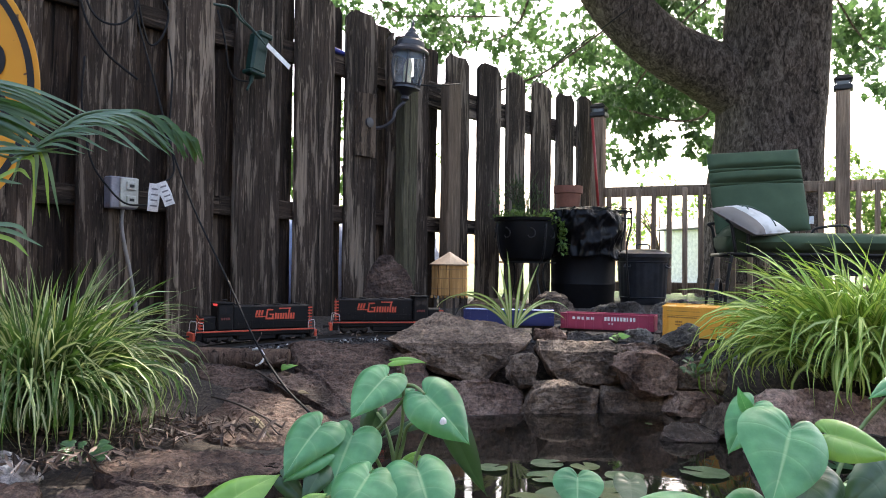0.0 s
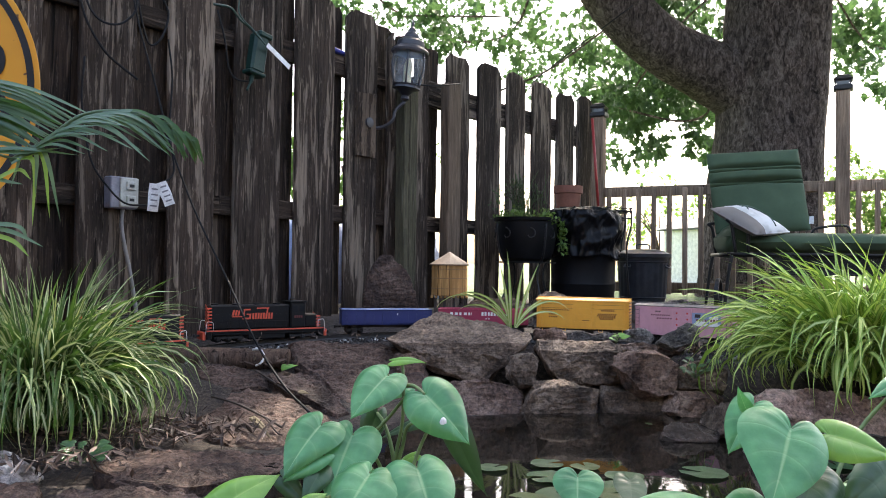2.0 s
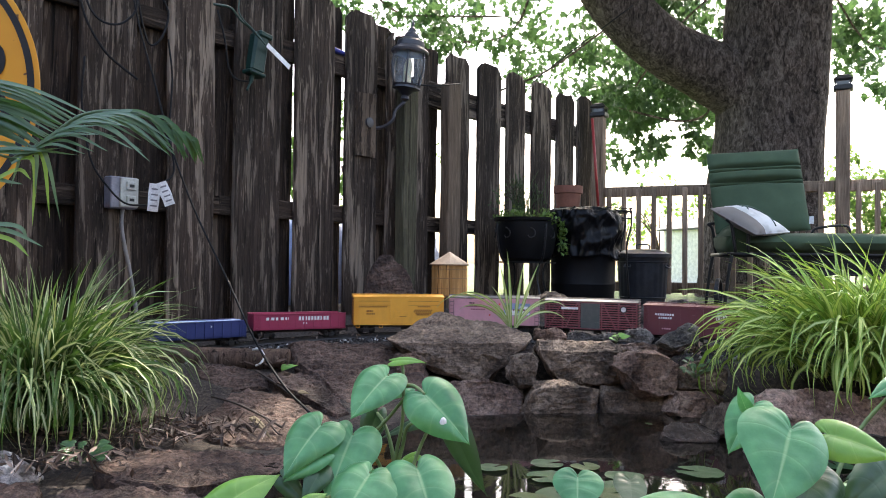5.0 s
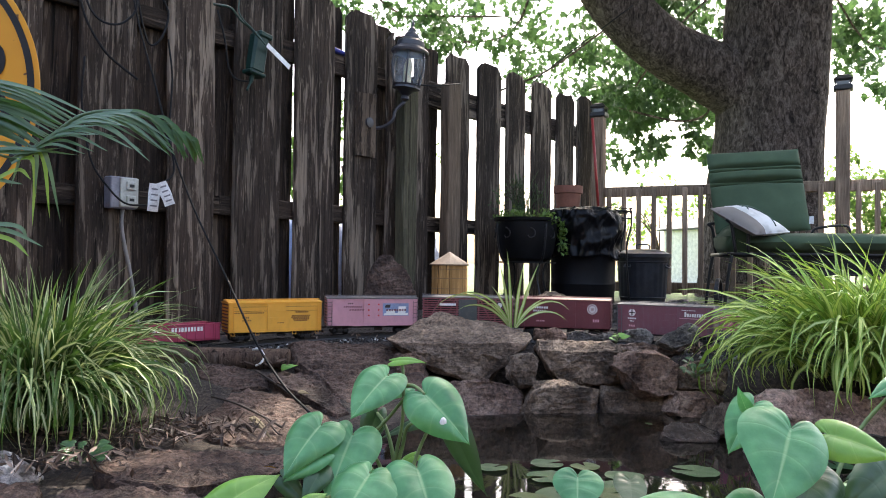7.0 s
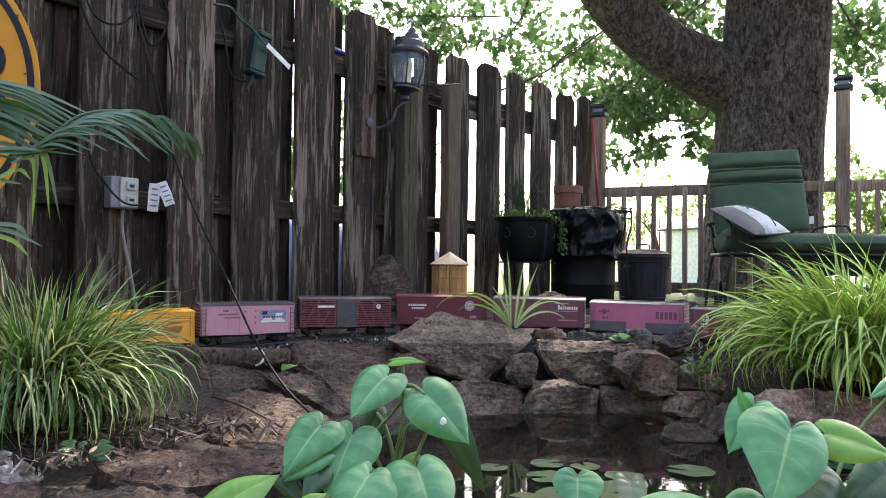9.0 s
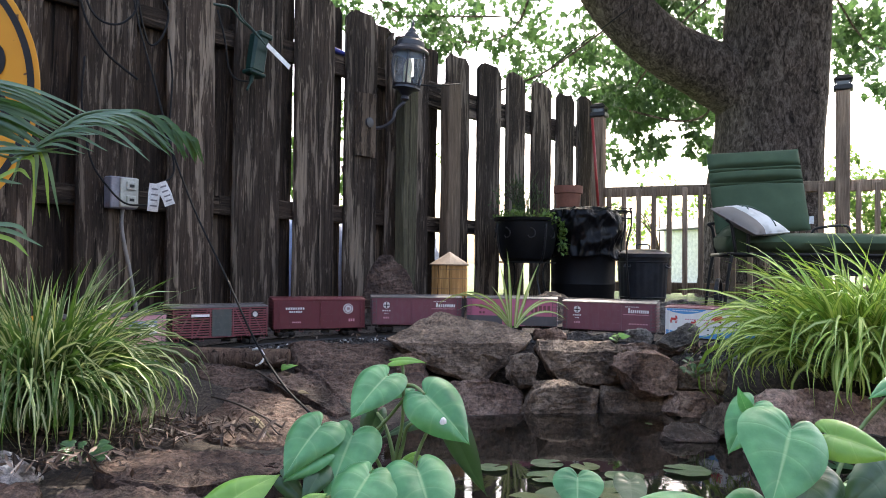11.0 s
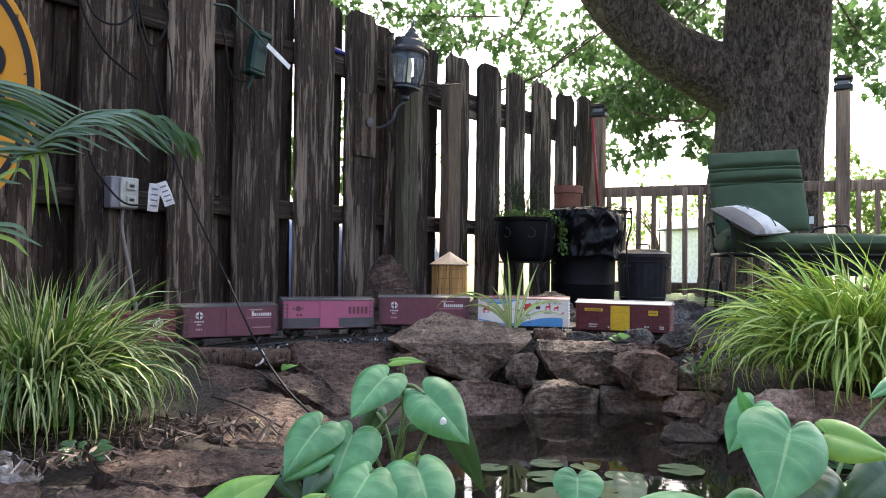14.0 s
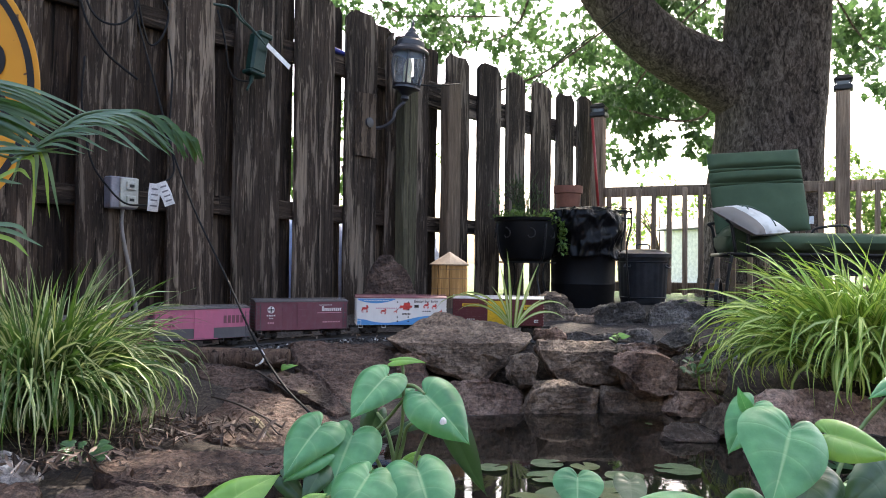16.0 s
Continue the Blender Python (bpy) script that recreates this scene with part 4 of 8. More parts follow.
def build_track():
    tr = thing("garden_railway_track", Matrix.Identity(4), "dark garden railway track with two rails on short ties", "track", kind="structure")
    ss = np.linspace(-6.4, 6.4, 150)
    for off in (-0.0225, 0.0225):
        bm = bmesh.new()
        pr = []
        for s in ss:
            x, y, z, h = track_point(float(s))
            n = Vector((-math.sin(h), math.cos(h), 0))
            c = Vector((x, y, z)) + n * off
            pr.append([bm.verts.new(c + n * a + Vector((0, 0, b))) for a, b in ((-0.0035, -0.018), (0.0035, -0.018), (0.0012, -0.012), (0.0015, -0.003), (0.0015, 0), (-0.0015, 0), (-0.0015, -0.003), (-0.0012, -0.012))])
        for a, b in zip(pr, pr[1:]):
            for k in range(8):
                bm.faces.new((a[k], b[k], b[(k + 1) % 8], a[(k + 1) % 8]))
        bmesh.ops.recalc_face_normals(bm, faces=bm.faces)
        part("rail", bm, M_RAILMETAL, tr)
    tie = None
    for s in np.arange(-2.5, 2.5, 0.04):
        x, y, z, h = track_point(float(s))
        if tie is None:
            tie = part("tie", box_bm((0, 0, -0.0255), (0.016, 0.092, 0.014), 0.002), M_TIE, tr)
            o = tie
        else:
            o = new("tie", tie.data)
            o.parent = tr
        o.matrix_basis = pose(x, y, z, 0, 0, math.degrees(h))
    bm = bmesh.new()
    for s in list(np.arange(-6.4, -2.5, 0.04)) + list(np.arange(2.5, 6.4, 0.04)):
        x, y, z, h = track_point(float(s))
        vs = bmesh.ops.create_cube(bm, size=1.0)["verts"]
        bmesh.ops.transform(bm, matrix=pose(x, y, z - 0.0255, 0, 0, math.degrees(h)) @ Matrix.Diagonal((0.016, 0.092, 0.014, 1)), verts=vs)
    tagged(part("tie_row", bm, M_TIE, tr), kind="stuff")
    # ballast
    r = np.random.RandomState(8)
    V, Fc = [], []
    base = [(-1, -1, -1), (1, -1, -1), (1, 1, -1), (-1, 1, -1), (-0.7, -0.7, 1), (0.7, -0.7, 1), (0.7, 0.7, 1), (-0.7, 0.7, 1)]
    quads = [(3, 2, 1, 0), (4, 5, 6, 7), (0, 1, 5, 4), (1, 2, 6, 5), (2, 3, 7, 6), (3, 0, 4, 7)]
    for _ in range(5200):
        s = r.uniform(-2.6, 2.6)
        x, y, z, h = track_point(float(s))
        off = r.normal(0, 0.055)
        k = r.uniform(0.003, 0.0075) * (1.5 if r.rand() < 0.05 else 1)
        m = np.array(pose(x - math.sin(h) * off, y + math.cos(h) * off, z - 0.030 + 0.3 * k - 0.05 * max(0, abs(off) - 0.06), *r.uniform(0, 360, 3)))
        i = len(V)
        V += [tuple((m @ np.array([*(np.array(b) * k * r.uniform(0.6, 1.2, 3)), 1]))[:3]) for b in base]
        Fc += [tuple(i + j for j in q) for q in quads]
    me = bpy.data.meshes.new("ballast")
    me.from_pydata(V, [], Fc)
    m, nt, bs = nodes_of("ballast_stone")
    ge = nt.nodes.new("ShaderNodeNewGeometry")
    nt.links.new(ramp(nt, ge.outputs["Random Per Island"], [(0, (0.02, 0.018, 0.017)), (0.8, (0.075, 0.07, 0.066)), (1, (0.55, 0.54, 0.52))]), bs.inputs["Base Color"])
    bs.inputs["Roughness"].default_value = 0.9
    me.materials.append(m)
    tagged(new("ballast", me), "loose grey and white gravel under the track", "gravel", kind="stuff")


build_track()

# ---- water tower model ----
M_TANWOOD = old_wood("tan_stave", (0.30, 0.17, 0.06), (0.46, 0.28, 0.11), (0.55, 0.38, 0.18), 0.7, bump_s=0.2)
M_TANROOF = plain("tan_roof", (0.24, 0.175, 0.12), 0.7)
M_HOOP = plain("brown_hoop", (0.20, 0.11, 0.045), 0.6)
M_DARKWOOD = plain("dark_timber", (0.035, 0.028, 0.024), 0.7)


def build_tower():
    c = (0.035, 4.103, 0.432)
    t = thing("model_water_tower", Matrix.Translation(c), "small tan wooden model water tower on dark timber legs", "model building")
    k = 4.1 / 1414
    n = 20
    for i in range(n):
        a = 2 * math.pi * i / n
        st = part("stave", box_bm((0, 0, 27 * k), (0.0285, 0.008, 53 * k), 0.0015), M_TANWOOD, t)
        st.matrix_basis = pose(0.087 * math.cos(a), 0.087 * math.sin(a), 0, 0, 0, math.degrees(a) + 90)
    part("tank_floor", lathe_bm([(0.088, 0.0), (0.088, 0.01)], 20), M_DARKWOOD, t)
    for z in (12, 30, 46):
        part("hoop", lathe_bm([(0.0935, z * k), (0.0935, z * k + 0.003), (0.0925, z * k + 0.003), (0.0925, z * k)], 24, caps=False), M_HOOP, t)
    part("roof", lathe_bm([(0.10, 53 * k), (0.104, 55 * k), (0.02, 73 * k), (0.012, 75 * k), (0.0, 77 * k)], 12, smooth=False), M_TANROOF, t, "faceted tan conical roof")
    bm = bmesh.new()
    for i in range(9):
        add_box(bm, ((i - 4) * 0.022, 0, -0.005), (0.012, 0.19, 0.009))
    part("platform", bm, M_TANWOOD, t)
    for x in (-0.07, -0.024, 0.024, 0.07):
        for y in (-0.06, 0.06):
            part("leg", box_bm((x, y, -0.09), (0.012, 0.012, 0.16)), M_DARKWOOD, t)
    for x0, x1 in ((-0.07, 0.0), (0.07, 0.0)):
        part("brace", tube_bm([(x0, -0.06, -0.02), (x1, -0.06, -0.16)], 0.004, 6), M_DARKWOOD, t)
    part("foot_beam", box_bm((0, 0, -0.175), (0.17, 0.15, 0.02), 0.002), M_DARKWOOD, t)


build_tower()

# ---- wall lantern on the fence ----
M_LANTERN = plain("dull_bronze", (0.035, 0.034, 0.04), 0.45, 0.1)
M_GLASS, _nt, _bs = nodes_of("ribbed_glass")
_bs.inputs["Base Color"].default_value = (0.35, 0.40, 0.44, 1)
_bs.inputs["Roughness"].default_value = 0.15
_tb = _nt.nodes.new("ShaderNodeBsdfTransparent")
_mx = _nt.nodes.new("ShaderNodeMixShader")
_mx.inputs[0].default_value = 0.2
_nt.links.new(_tb.outputs[0], _mx.inputs[1])
_nt.links.new(_bs.outputs[0], _mx.inputs[2])
_nt.links.new(_mx.outputs[0], _nt.nodes["Material Output"].inputs[0])
M_BULB = plain("cream_bulb", (0.6, 0.56, 0.38), 0.4)


def build_lantern():
    top = Matrix.Translation((-0.238, 4.704, 1.555)) @ pose(0, 0, 0, 0, 5.5, 0)
    t = thing("wall_lantern", top, "dark bronze wall lantern with rounded glass on a curved arm", "lantern")
    k = 4.72 / 1414
    part("base_cup", lathe_bm([(0.0, -4 * k), (8 * k, 2 * k), (6 * k, 8 * k), (14 * k, 16 * k), (25 * k, 20 * k), (24 * k, 24 * k), (26 * k, 27 * k)], 8), M_LANTERN, t)
    part("glass", lathe_bm([(23.5 * k, 27 * k), (29 * k, 45 * k), (31 * k, 60 * k), (29.5 * k, 76 * k), (27 * k, 84 * k)], 16, caps=False), M_GLASS, t, "clear rounded glass").visible_shadow = False
    part("bulb", lathe_bm([(0.0, 28 * k), (7 * k, 30 * k), (8 * k, 62 * k), (4 * k, 74 * k), (0, 76 * k)], 12), M_BULB, t, "cream candle bulb")
    for i in range(6):
        a = 2 * math.pi * (i + 0.5) / 6
        pts = [(r * k * math.cos(a), r * k * math.sin(a), z * k) for r, z in ((24.5, 26), (30, 45), (32, 60), (30.5, 76), (28, 85))]
        part("glazing_bar", tube_bm(bend(pts, 3), 0.005, 6), M_LANTERN, t)
    part("roof", lathe_bm([(33 * k, 83 * k), (34 * k, 87 * k), (29 * k, 92 * k), (25 * k, 95 * k), (24 * k, 104 * k), (15 * k, 110 * k), (12 * k, 118 * k), (7 * k, 122 * k), (6 * k, 128 * k), (2 * k, 132 * k), (3 * k, 136 * k), (0, 148 * k)], 24), M_LANTERN, t)
    inv = top.inverted()
    arm = [inv @ Vector(p) for p in bend([(-0.472, 4.786, 1.449), (-0.444, 4.747, 1.405), (-0.375, 4.727, 1.396), (-0.310, 4.707, 1.434), (-0.291, 4.706, 1.494), (-0.238, 4.705, 1.548)], 5)]
    part("arm", tube_bm(arm, 0.011, 8), M_LANTERN, t)
    arm2 = [inv @ Vector(p) for p in bend([(-0.472, 4.786, 1.449), (-0.456, 4.756, 1.464), (-0.427, 4.736, 1.451), (-0.413, 4.737, 1.424)], 5)]
    part("scroll", tube_bm(arm2, 0.006, 6), M_LANTERN, t)
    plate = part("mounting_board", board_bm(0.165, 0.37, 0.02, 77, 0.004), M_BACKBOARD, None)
    plate.parent = t
    plate.matrix_basis = inv @ (FENCE @ pose(1.345, -0.022, 1.215))
    rose = part("wall_plate", lathe_bm([(0.0, 0.0), (0.03, 0.0), (0.03, 0.012), (0.0, 0.02)], 12), M_LANTERN, t)
    rose.matrix_basis = inv @ (FENCE @ pose(1.36, -0.024, 1.415, 90, 0, 0))


build_lantern()

# ---- bins, planter and pots by the railing ----
M_ZINC = plain("painted_zinc", (0.032, 0.036, 0.044), 0.5, 0.15, 0.3)
M_TERRA = plain("terracotta", (0.20, 0.075, 0.045), 0.8)
M_BAG = mottled("black_bin_bag", (0.003, 0.003, 0.0035), (0.006, 0.006, 0.007), 14, 0.32, grain=120, spec=0.14, bump_s=0.1)


def build_can():
    t = thing("metal_dustbin", Matrix.Translation((1.552, 6.20, 0.295)), "dark grey fluted metal dustbin with a domed lid", "dustbin")
    bm = bmesh.new()
    n = 96
    prof = [(0.165, 0.0), (0.168, 0.03), (0.172, 0.05), (0.176, 0.06), (0.19, 0.32), (0.192, 0.335), (0.195, 0.36), (0.199, 0.385)]
    add_lathe(bm, prof, n)
    for v in bm.verts:
        if 0.055 < v.co.z < 0.325:
            a = math.atan2(v.co.y, v.co.x)
            k = 1 - 0.035 * max(0, math.sin(a * 22))
            v.co.x *= k
            v.co.y *= k
    part("bin_body", bm, M_ZINC, t)
    part("rim", lathe_bm([(0.199, 0.36), (0.205, 0.365), (0.205, 0.375), (0.199, 0.38)], 40), M_ZINC, t)
    part("lid", lathe_bm([(0.213, 0.365), (0.215, 0.392), (0.19, 0.398), (0.15, 0.42), (0.10, 0.428), (0.0, 0.432)], 40), M_ZINC, t)
    part("lid_handle", tube_bm(bend([(-0.05, 0, 0.425), (-0.045, 0, 0.462), (0.045, 0, 0.462), (0.05, 0, 0.425)], 5), 0.006, 8), M_ZINC, t)
    for s in (-1, 1):
        part("side_handle", tube_bm(bend([(s * 0.16, -0.11, 0.31), (s * 0.175, -0.135, 0.29), (s * 0.14, -0.16, 0.29), (s * 0.13, -0.14, 0.31)], 5), 0.006, 6), M_ZINC, t)
    for z in (0.33, 0.058):
        part("band", lathe_bm([(0.190 if z > 0.2 else 0.176, z - 0.006), (0.197 if z > 0.2 else 0.182, z), (0.190 if z > 0.2 else 0.176, z + 0.006)], 40), M_ZINC, t)


def build_barrel():
    t = thing("rubbish_barrel", Matrix.Translation((0.985, 5.62, 0.295)), "tall black plastic barrel with a crumpled black bin bag", "barrel")
    part("drum", lathe_bm([(0.205, 0), (0.215, 0.02), (0.222, 0.16), (0.226, 0.17), (0.222, 0.18), (0.226, 0.36), (0.232, 0.37), (0.226, 0.38), (0.222, 0.55)], 40), M_BLACKPLASTIC, t)
    bm = bmesh.new()
    add_lathe(bm, [(0.236, 0.36), (0.240, 0.42), (0.243, 0.48), (0.243, 0.54), (0.24, 0.60), (0.238, 0.64), (0.22, 0.67), (0.16, 0.69), (0.10, 0.67), (0.04, 0.68), (0.0, 0.68)], 72)
    bmesh.ops.subdivide_edges(bm, edges=list(bm.edges), cuts=3, use_grid_fill=True)
    for v in bm.verts:
        q = Vector((v.co.x * 5, v.co.y * 5, v.co.z * 5))
        w = noise.ridged_multi_fractal(q, 1.0, 2.1, 4, 1.0, 2.0) - 0.9
        d = Vector((v.co.x, v.co.y, 0.4 * (v.co.z - 0.5))).normalized()
        v.co += d * (0.040 * w + 0.012 * (noise.ridged_multi_fractal(q * 2.3, 1.0, 2.1, 3, 1.0, 2.0) - 1.0))
        if v.co.z < 0.4:
            v.co.z += 0.05 * noise.noise(Vector((v.co.x * 9, v.co.y * 9, 3)))
    for f in bm.faces:
        f.smooth = True
    part("bin_bag", bm, M_BAG, t, "shiny crumpled black plastic bag")


M_SPRIG = leafy("pot_plant_leaf", (0.06, 0.12, 0.03), (0.13, 0.22, 0.05), (0.22, 0.36, 0.07), 6, 0.5, 0.35)
M_SPRIGDARK = leafy("dark_pot_leaf", (0.025, 0.05, 0.018), (0.05, 0.09, 0.03), (0.08, 0.14, 0.03), 6, 0.5, 0.3)


def build_planter():
    base = Vector((0.568, 5.446, 0.904))
    t = thing("iron_planter", Matrix.Translation((base.x, base.y, 0)), "black cauldron planter on a scrolled iron stand with trailing herbs", "planter")
    z = base.z
    part("bowl", lathe_bm([(0.13, z - 0.29), (0.165, z - 0.27), (0.19, z - 0.2), (0.205, z - 0.1), (0.208, z - 0.02), (0.225, z - 0.015), (0.228, z + 0.005), (0.205, z + 0.005), (0.19, z - 0.03), (0.0, z - 0.03)], 32), M_BLACKPLASTIC, t)
    part("soil", lathe_bm([(0.0, z - 0.028), (0.195, z - 0.028), (0.195, z - 0.02), (0, z - 0.01)], 20), M_SOIL, t)
    part("stand_ring", lathe_bm([(0.20, z - 0.30), (0.206, z - 0.295), (0.20, z - 0.29), (0.194, z - 0.295)], 24, caps=False), M_BLACK, t)
    for i in range(4):
        a = 2 * math.pi * (i + 0.3) / 4
        ca, sa = math.cos(a), math.sin(a)
        pts = [(r * ca, r * sa, q) for r, q in ((0.235, z - 0.04), (0.225, z - 0.16), (0.195, z - 0.27), (0.15, z - 0.32), (0.14, z - 0.42), (0.19, 0.36), (0.235, 0.31), (0.25, 0.33))]
        part("stand_leg", tube_bm(bend(pts, 4), 0.007, 6), M_BLACK, t)
    for i in range(8):
        a = 2 * math.pi * i / 8
        pts = []
        for j in range(14):
            w = j / 13 * 4.2
            rr = 0.045 * (1 - j / 18)
            aa = a + rr * math.sin(w) / 0.21
            pts.append((0.216 * math.cos(aa), 0.216 * math.sin(aa), z - 0.11 + rr * math.cos(w)))
        part("scroll", tube_bm(pts, 0.004, 5), M_BLACK, t)
    r = random.Random(3)
    cl = [((r.uniform(-0.19, 0.2), r.uniform(-0.17, 0.1), z + r.uniform(-0.01, 0.05)), (0.06, 0.06, 0.035), 26) for _ in range(16)]
    cl += [((0.21 + r.uniform(-0.02, 0.03), -0.06, z - 0.03 - 0.035 * k), (0.035, 0.035, 0.03), 20) for k in range(6)]
    me = leaf_cloud(cl, 9, 0.022)
    me.materials.append(M_SPRIG)
    o = tagged(new("herb_foliage", me), kind="stuff")
    o.parent = t
    bm = bmesh.new()
    for _ in range(70):
        a = r.uniform(0, 6.28)
        x, y = 0.14 * math.cos(a) * r.random(), 0.12 * math.sin(a) * r.random()
        h, l = r.uniform(0.12, 0.34), r.uniform(-0.10, 0.10)
        add_tube(bm, bend([(x, y, z - 0.02), (x + l * 0.3, y, z + h * 0.6), (x + l, y - 0.02, z + h)], 3), [0.002] * 6 + [0.0008], 3)
    tagged(part("foliage", bm, M_SPRIGDARK, t, "thin upright green stems"), kind="stuff")
    cl = [((r.uniform(-0.22, -0.05) if k % 2 else r.uniform(-0.05, 0.1), r.uniform(-0.05, 0.08), z + r.uniform(0.02, 0.26)), (0.05, 0.05, 0.06), 22) for k in range(12)]
    me = leaf_cloud(cl, 10, 0.016)
    me.materials.append(M_SPRIGDARK)
    o = tagged(new("sprig_foliage", me), kind="stuff")
    o.parent = t


def build_pot_stand():
    t = thing("plant_stand", Matrix.Translation((1.144, 6.094, 1.008)), "black wrought-iron plant stand with a scrolled rim", "plant stand")
    part("top_plate", box_bm((0, 0, -0.005), (0.55, 0.22, 0.012), 0.002), M_BLACK, t)
    for y in (-0.11, 0.11):
        for z in (0.018, -0.06):
            part("rim_bar", tube_bm([(-0.275, y, z), (0.275, y, z)], 0.005, 6), M_BLACK, t)
        for i in range(11):
            x = -0.25 + 0.05 * i
            part("scroll", tube_bm([(x + 0.02 * math.cos(w), y, -0.022 + 0.03 * math.sin(w)) for w in np.linspace(0, 6.0, 12)], 0.003, 5), M_BLACK, t)
    zb = 0.30 - t.matrix_world.translation.z
    for x in (-0.26, 0.26):
        for y in (-0.10, 0.10):
            part("leg", tube_bm(bend([(x, y, 0.02), (x * 1.03, y, -0.1), (x * 0.9, y, -0.3), (x, y, zb)], 5), 0.007, 6), M_BLACK, t)
    p = thing("terracotta_pot", Matrix.Translation((0.949, 6.094, 1.018)), "plain terracotta flower pot on the plant stand", "flower pot")
    k = 6.1 / 1414
    part("pot", lathe_bm([(0.0, 0.0), (19 * k, 0.0), (23 * k, 27 * k), (25.5 * k, 28 * k), (26 * k, 41 * k), (23 * k, 41 * k), (22 * k, 34 * k), (0, 33 * k)], 28), M_TERRA, p)
    part("saucer", lathe_bm([(0.0, -0.004), (0.09, -0.004), (0.1, 0.02), (0.094, 0.02), (0.085, 0.002)], 24), M_TERRA, p)


build_can()
build_barrel()
build_planter()
build_pot_stand()
M_RED = plain("red_metal", (0.30, 0.02, 0.02), 0.4)
rod = tagged(part("red_rod", tube_bm([(1.270, 6.543, 1.047), (1.218, 6.580, 1.806)], 0.012, 8), M_RED), "slim red metal rod leaning on the railing post", "rod")

# ---- patio chaise with green cushions ----
M_GREEN, _nt, _bs = nodes_of("green_canvas")
_v = coords(_nt)
_wv = tex(_nt, _v, 350, 2, 0.5)
_c = ramp(_nt, tex(_nt, _v, 5, 5, 0.6), [(0.3, (0.038, 0.066, 0.033)), (0.7, (0.058, 0.094, 0.048))])
_nt.links.new(_c, _bs.inputs["Base Color"])
_bs.inputs["Roughness"].default_value = 0.9
bump(_nt, _bs, _wv, 0.3, 0.002)
M_PILLOW, _nt, _bs = nodes_of("grey_white_pillow")
_v = coords(_nt)
_sx = _nt.nodes.new("ShaderNodeSeparateXYZ")
_nt.links.new(_v, _sx.inputs[0])
_c = ramp(_nt, tex(_nt, _v, 6, 4, 0.6), [(0.40, (0.46, 0.46, 0.43)), (0.5, (0.60, 0.60, 0.57)), (0.7, (0.68, 0.68, 0.65))])
_band = _nt.nodes.new("ShaderNodeMath")
_band.operation = "LESS_THAN"
_band.inputs[1].default_value = -0.075
_nt.links.new(_sx.outputs[0], _band.inputs[0])
_c = blend(_nt, _c, (0.20, 0.175, 0.15), _band.outputs[0])
_nt.links.new(_c, _bs.inputs["Base Color"])
_bs.inputs["Roughness"].default_value = 0.9
bump(_nt, _bs, tex(_nt, _v, 300, 2, 0.5), 0.2, 0.002)


def cushion_bm(w, d, h, puff=0.25, n=14, seams=(), sag=0.0):
    """A padded slab, width x, depth y, height z, with rounded rims and seams across x at given y fractions."""
    bm = bmesh.new()
    grids = []
    for side in (1, -1):
        g = []
        for j in range(n + 1):
            v = j / n * 2 - 1
            row = []
            for i in range(n + 1):
                u = i / n * 2 - 1
                k = ((1 - abs(u) ** 6) * (1 - abs(v) ** 6)) ** 0.5
                z = side * h / 2 * (k * (1 - puff) + puff * (1 - u * u) * (1 - v * v) * 1.4)
                for sm in seams:
                    z -= side * h * 0.75 * math.exp(-((j / n - sm) / 0.03) ** 2) * k
                z += 0.006 * noise.noise(Vector((u * 3 + w * 9, v * 3, side)))
                row.append((u * w / 2, v * d / 2, z - sag * u * u))
            g.append(row)
        grids.append(g)
    for g, flip in ((grids[0], False), (grids[1], True)):
        vs = [[bm.verts.new(p) for p in row] for row in g]
        for j in range(n):
            for i in range(n):
                q = (vs[j][i], vs[j][i + 1], vs[j + 1][i + 1], vs[j + 1][i])
                bm.faces.new(q[::-1] if flip else q).smooth = True
    bmesh.ops.remove_doubles(bm, verts=bm.verts, dist=0.0005)
    return bm


PILLOW_POSE = Matrix(((0.817, -0.531, 0.222, 1.938), (0.571, 0.698, -0.437, 5.05), (0.086, 0.483, 0.872, 0.893), (0, 0, 0, 1)))


def bend2(*pts):
    return [(p.x, p.y) for p in bend([(x, y, 0) for x, y in pts], 5)]


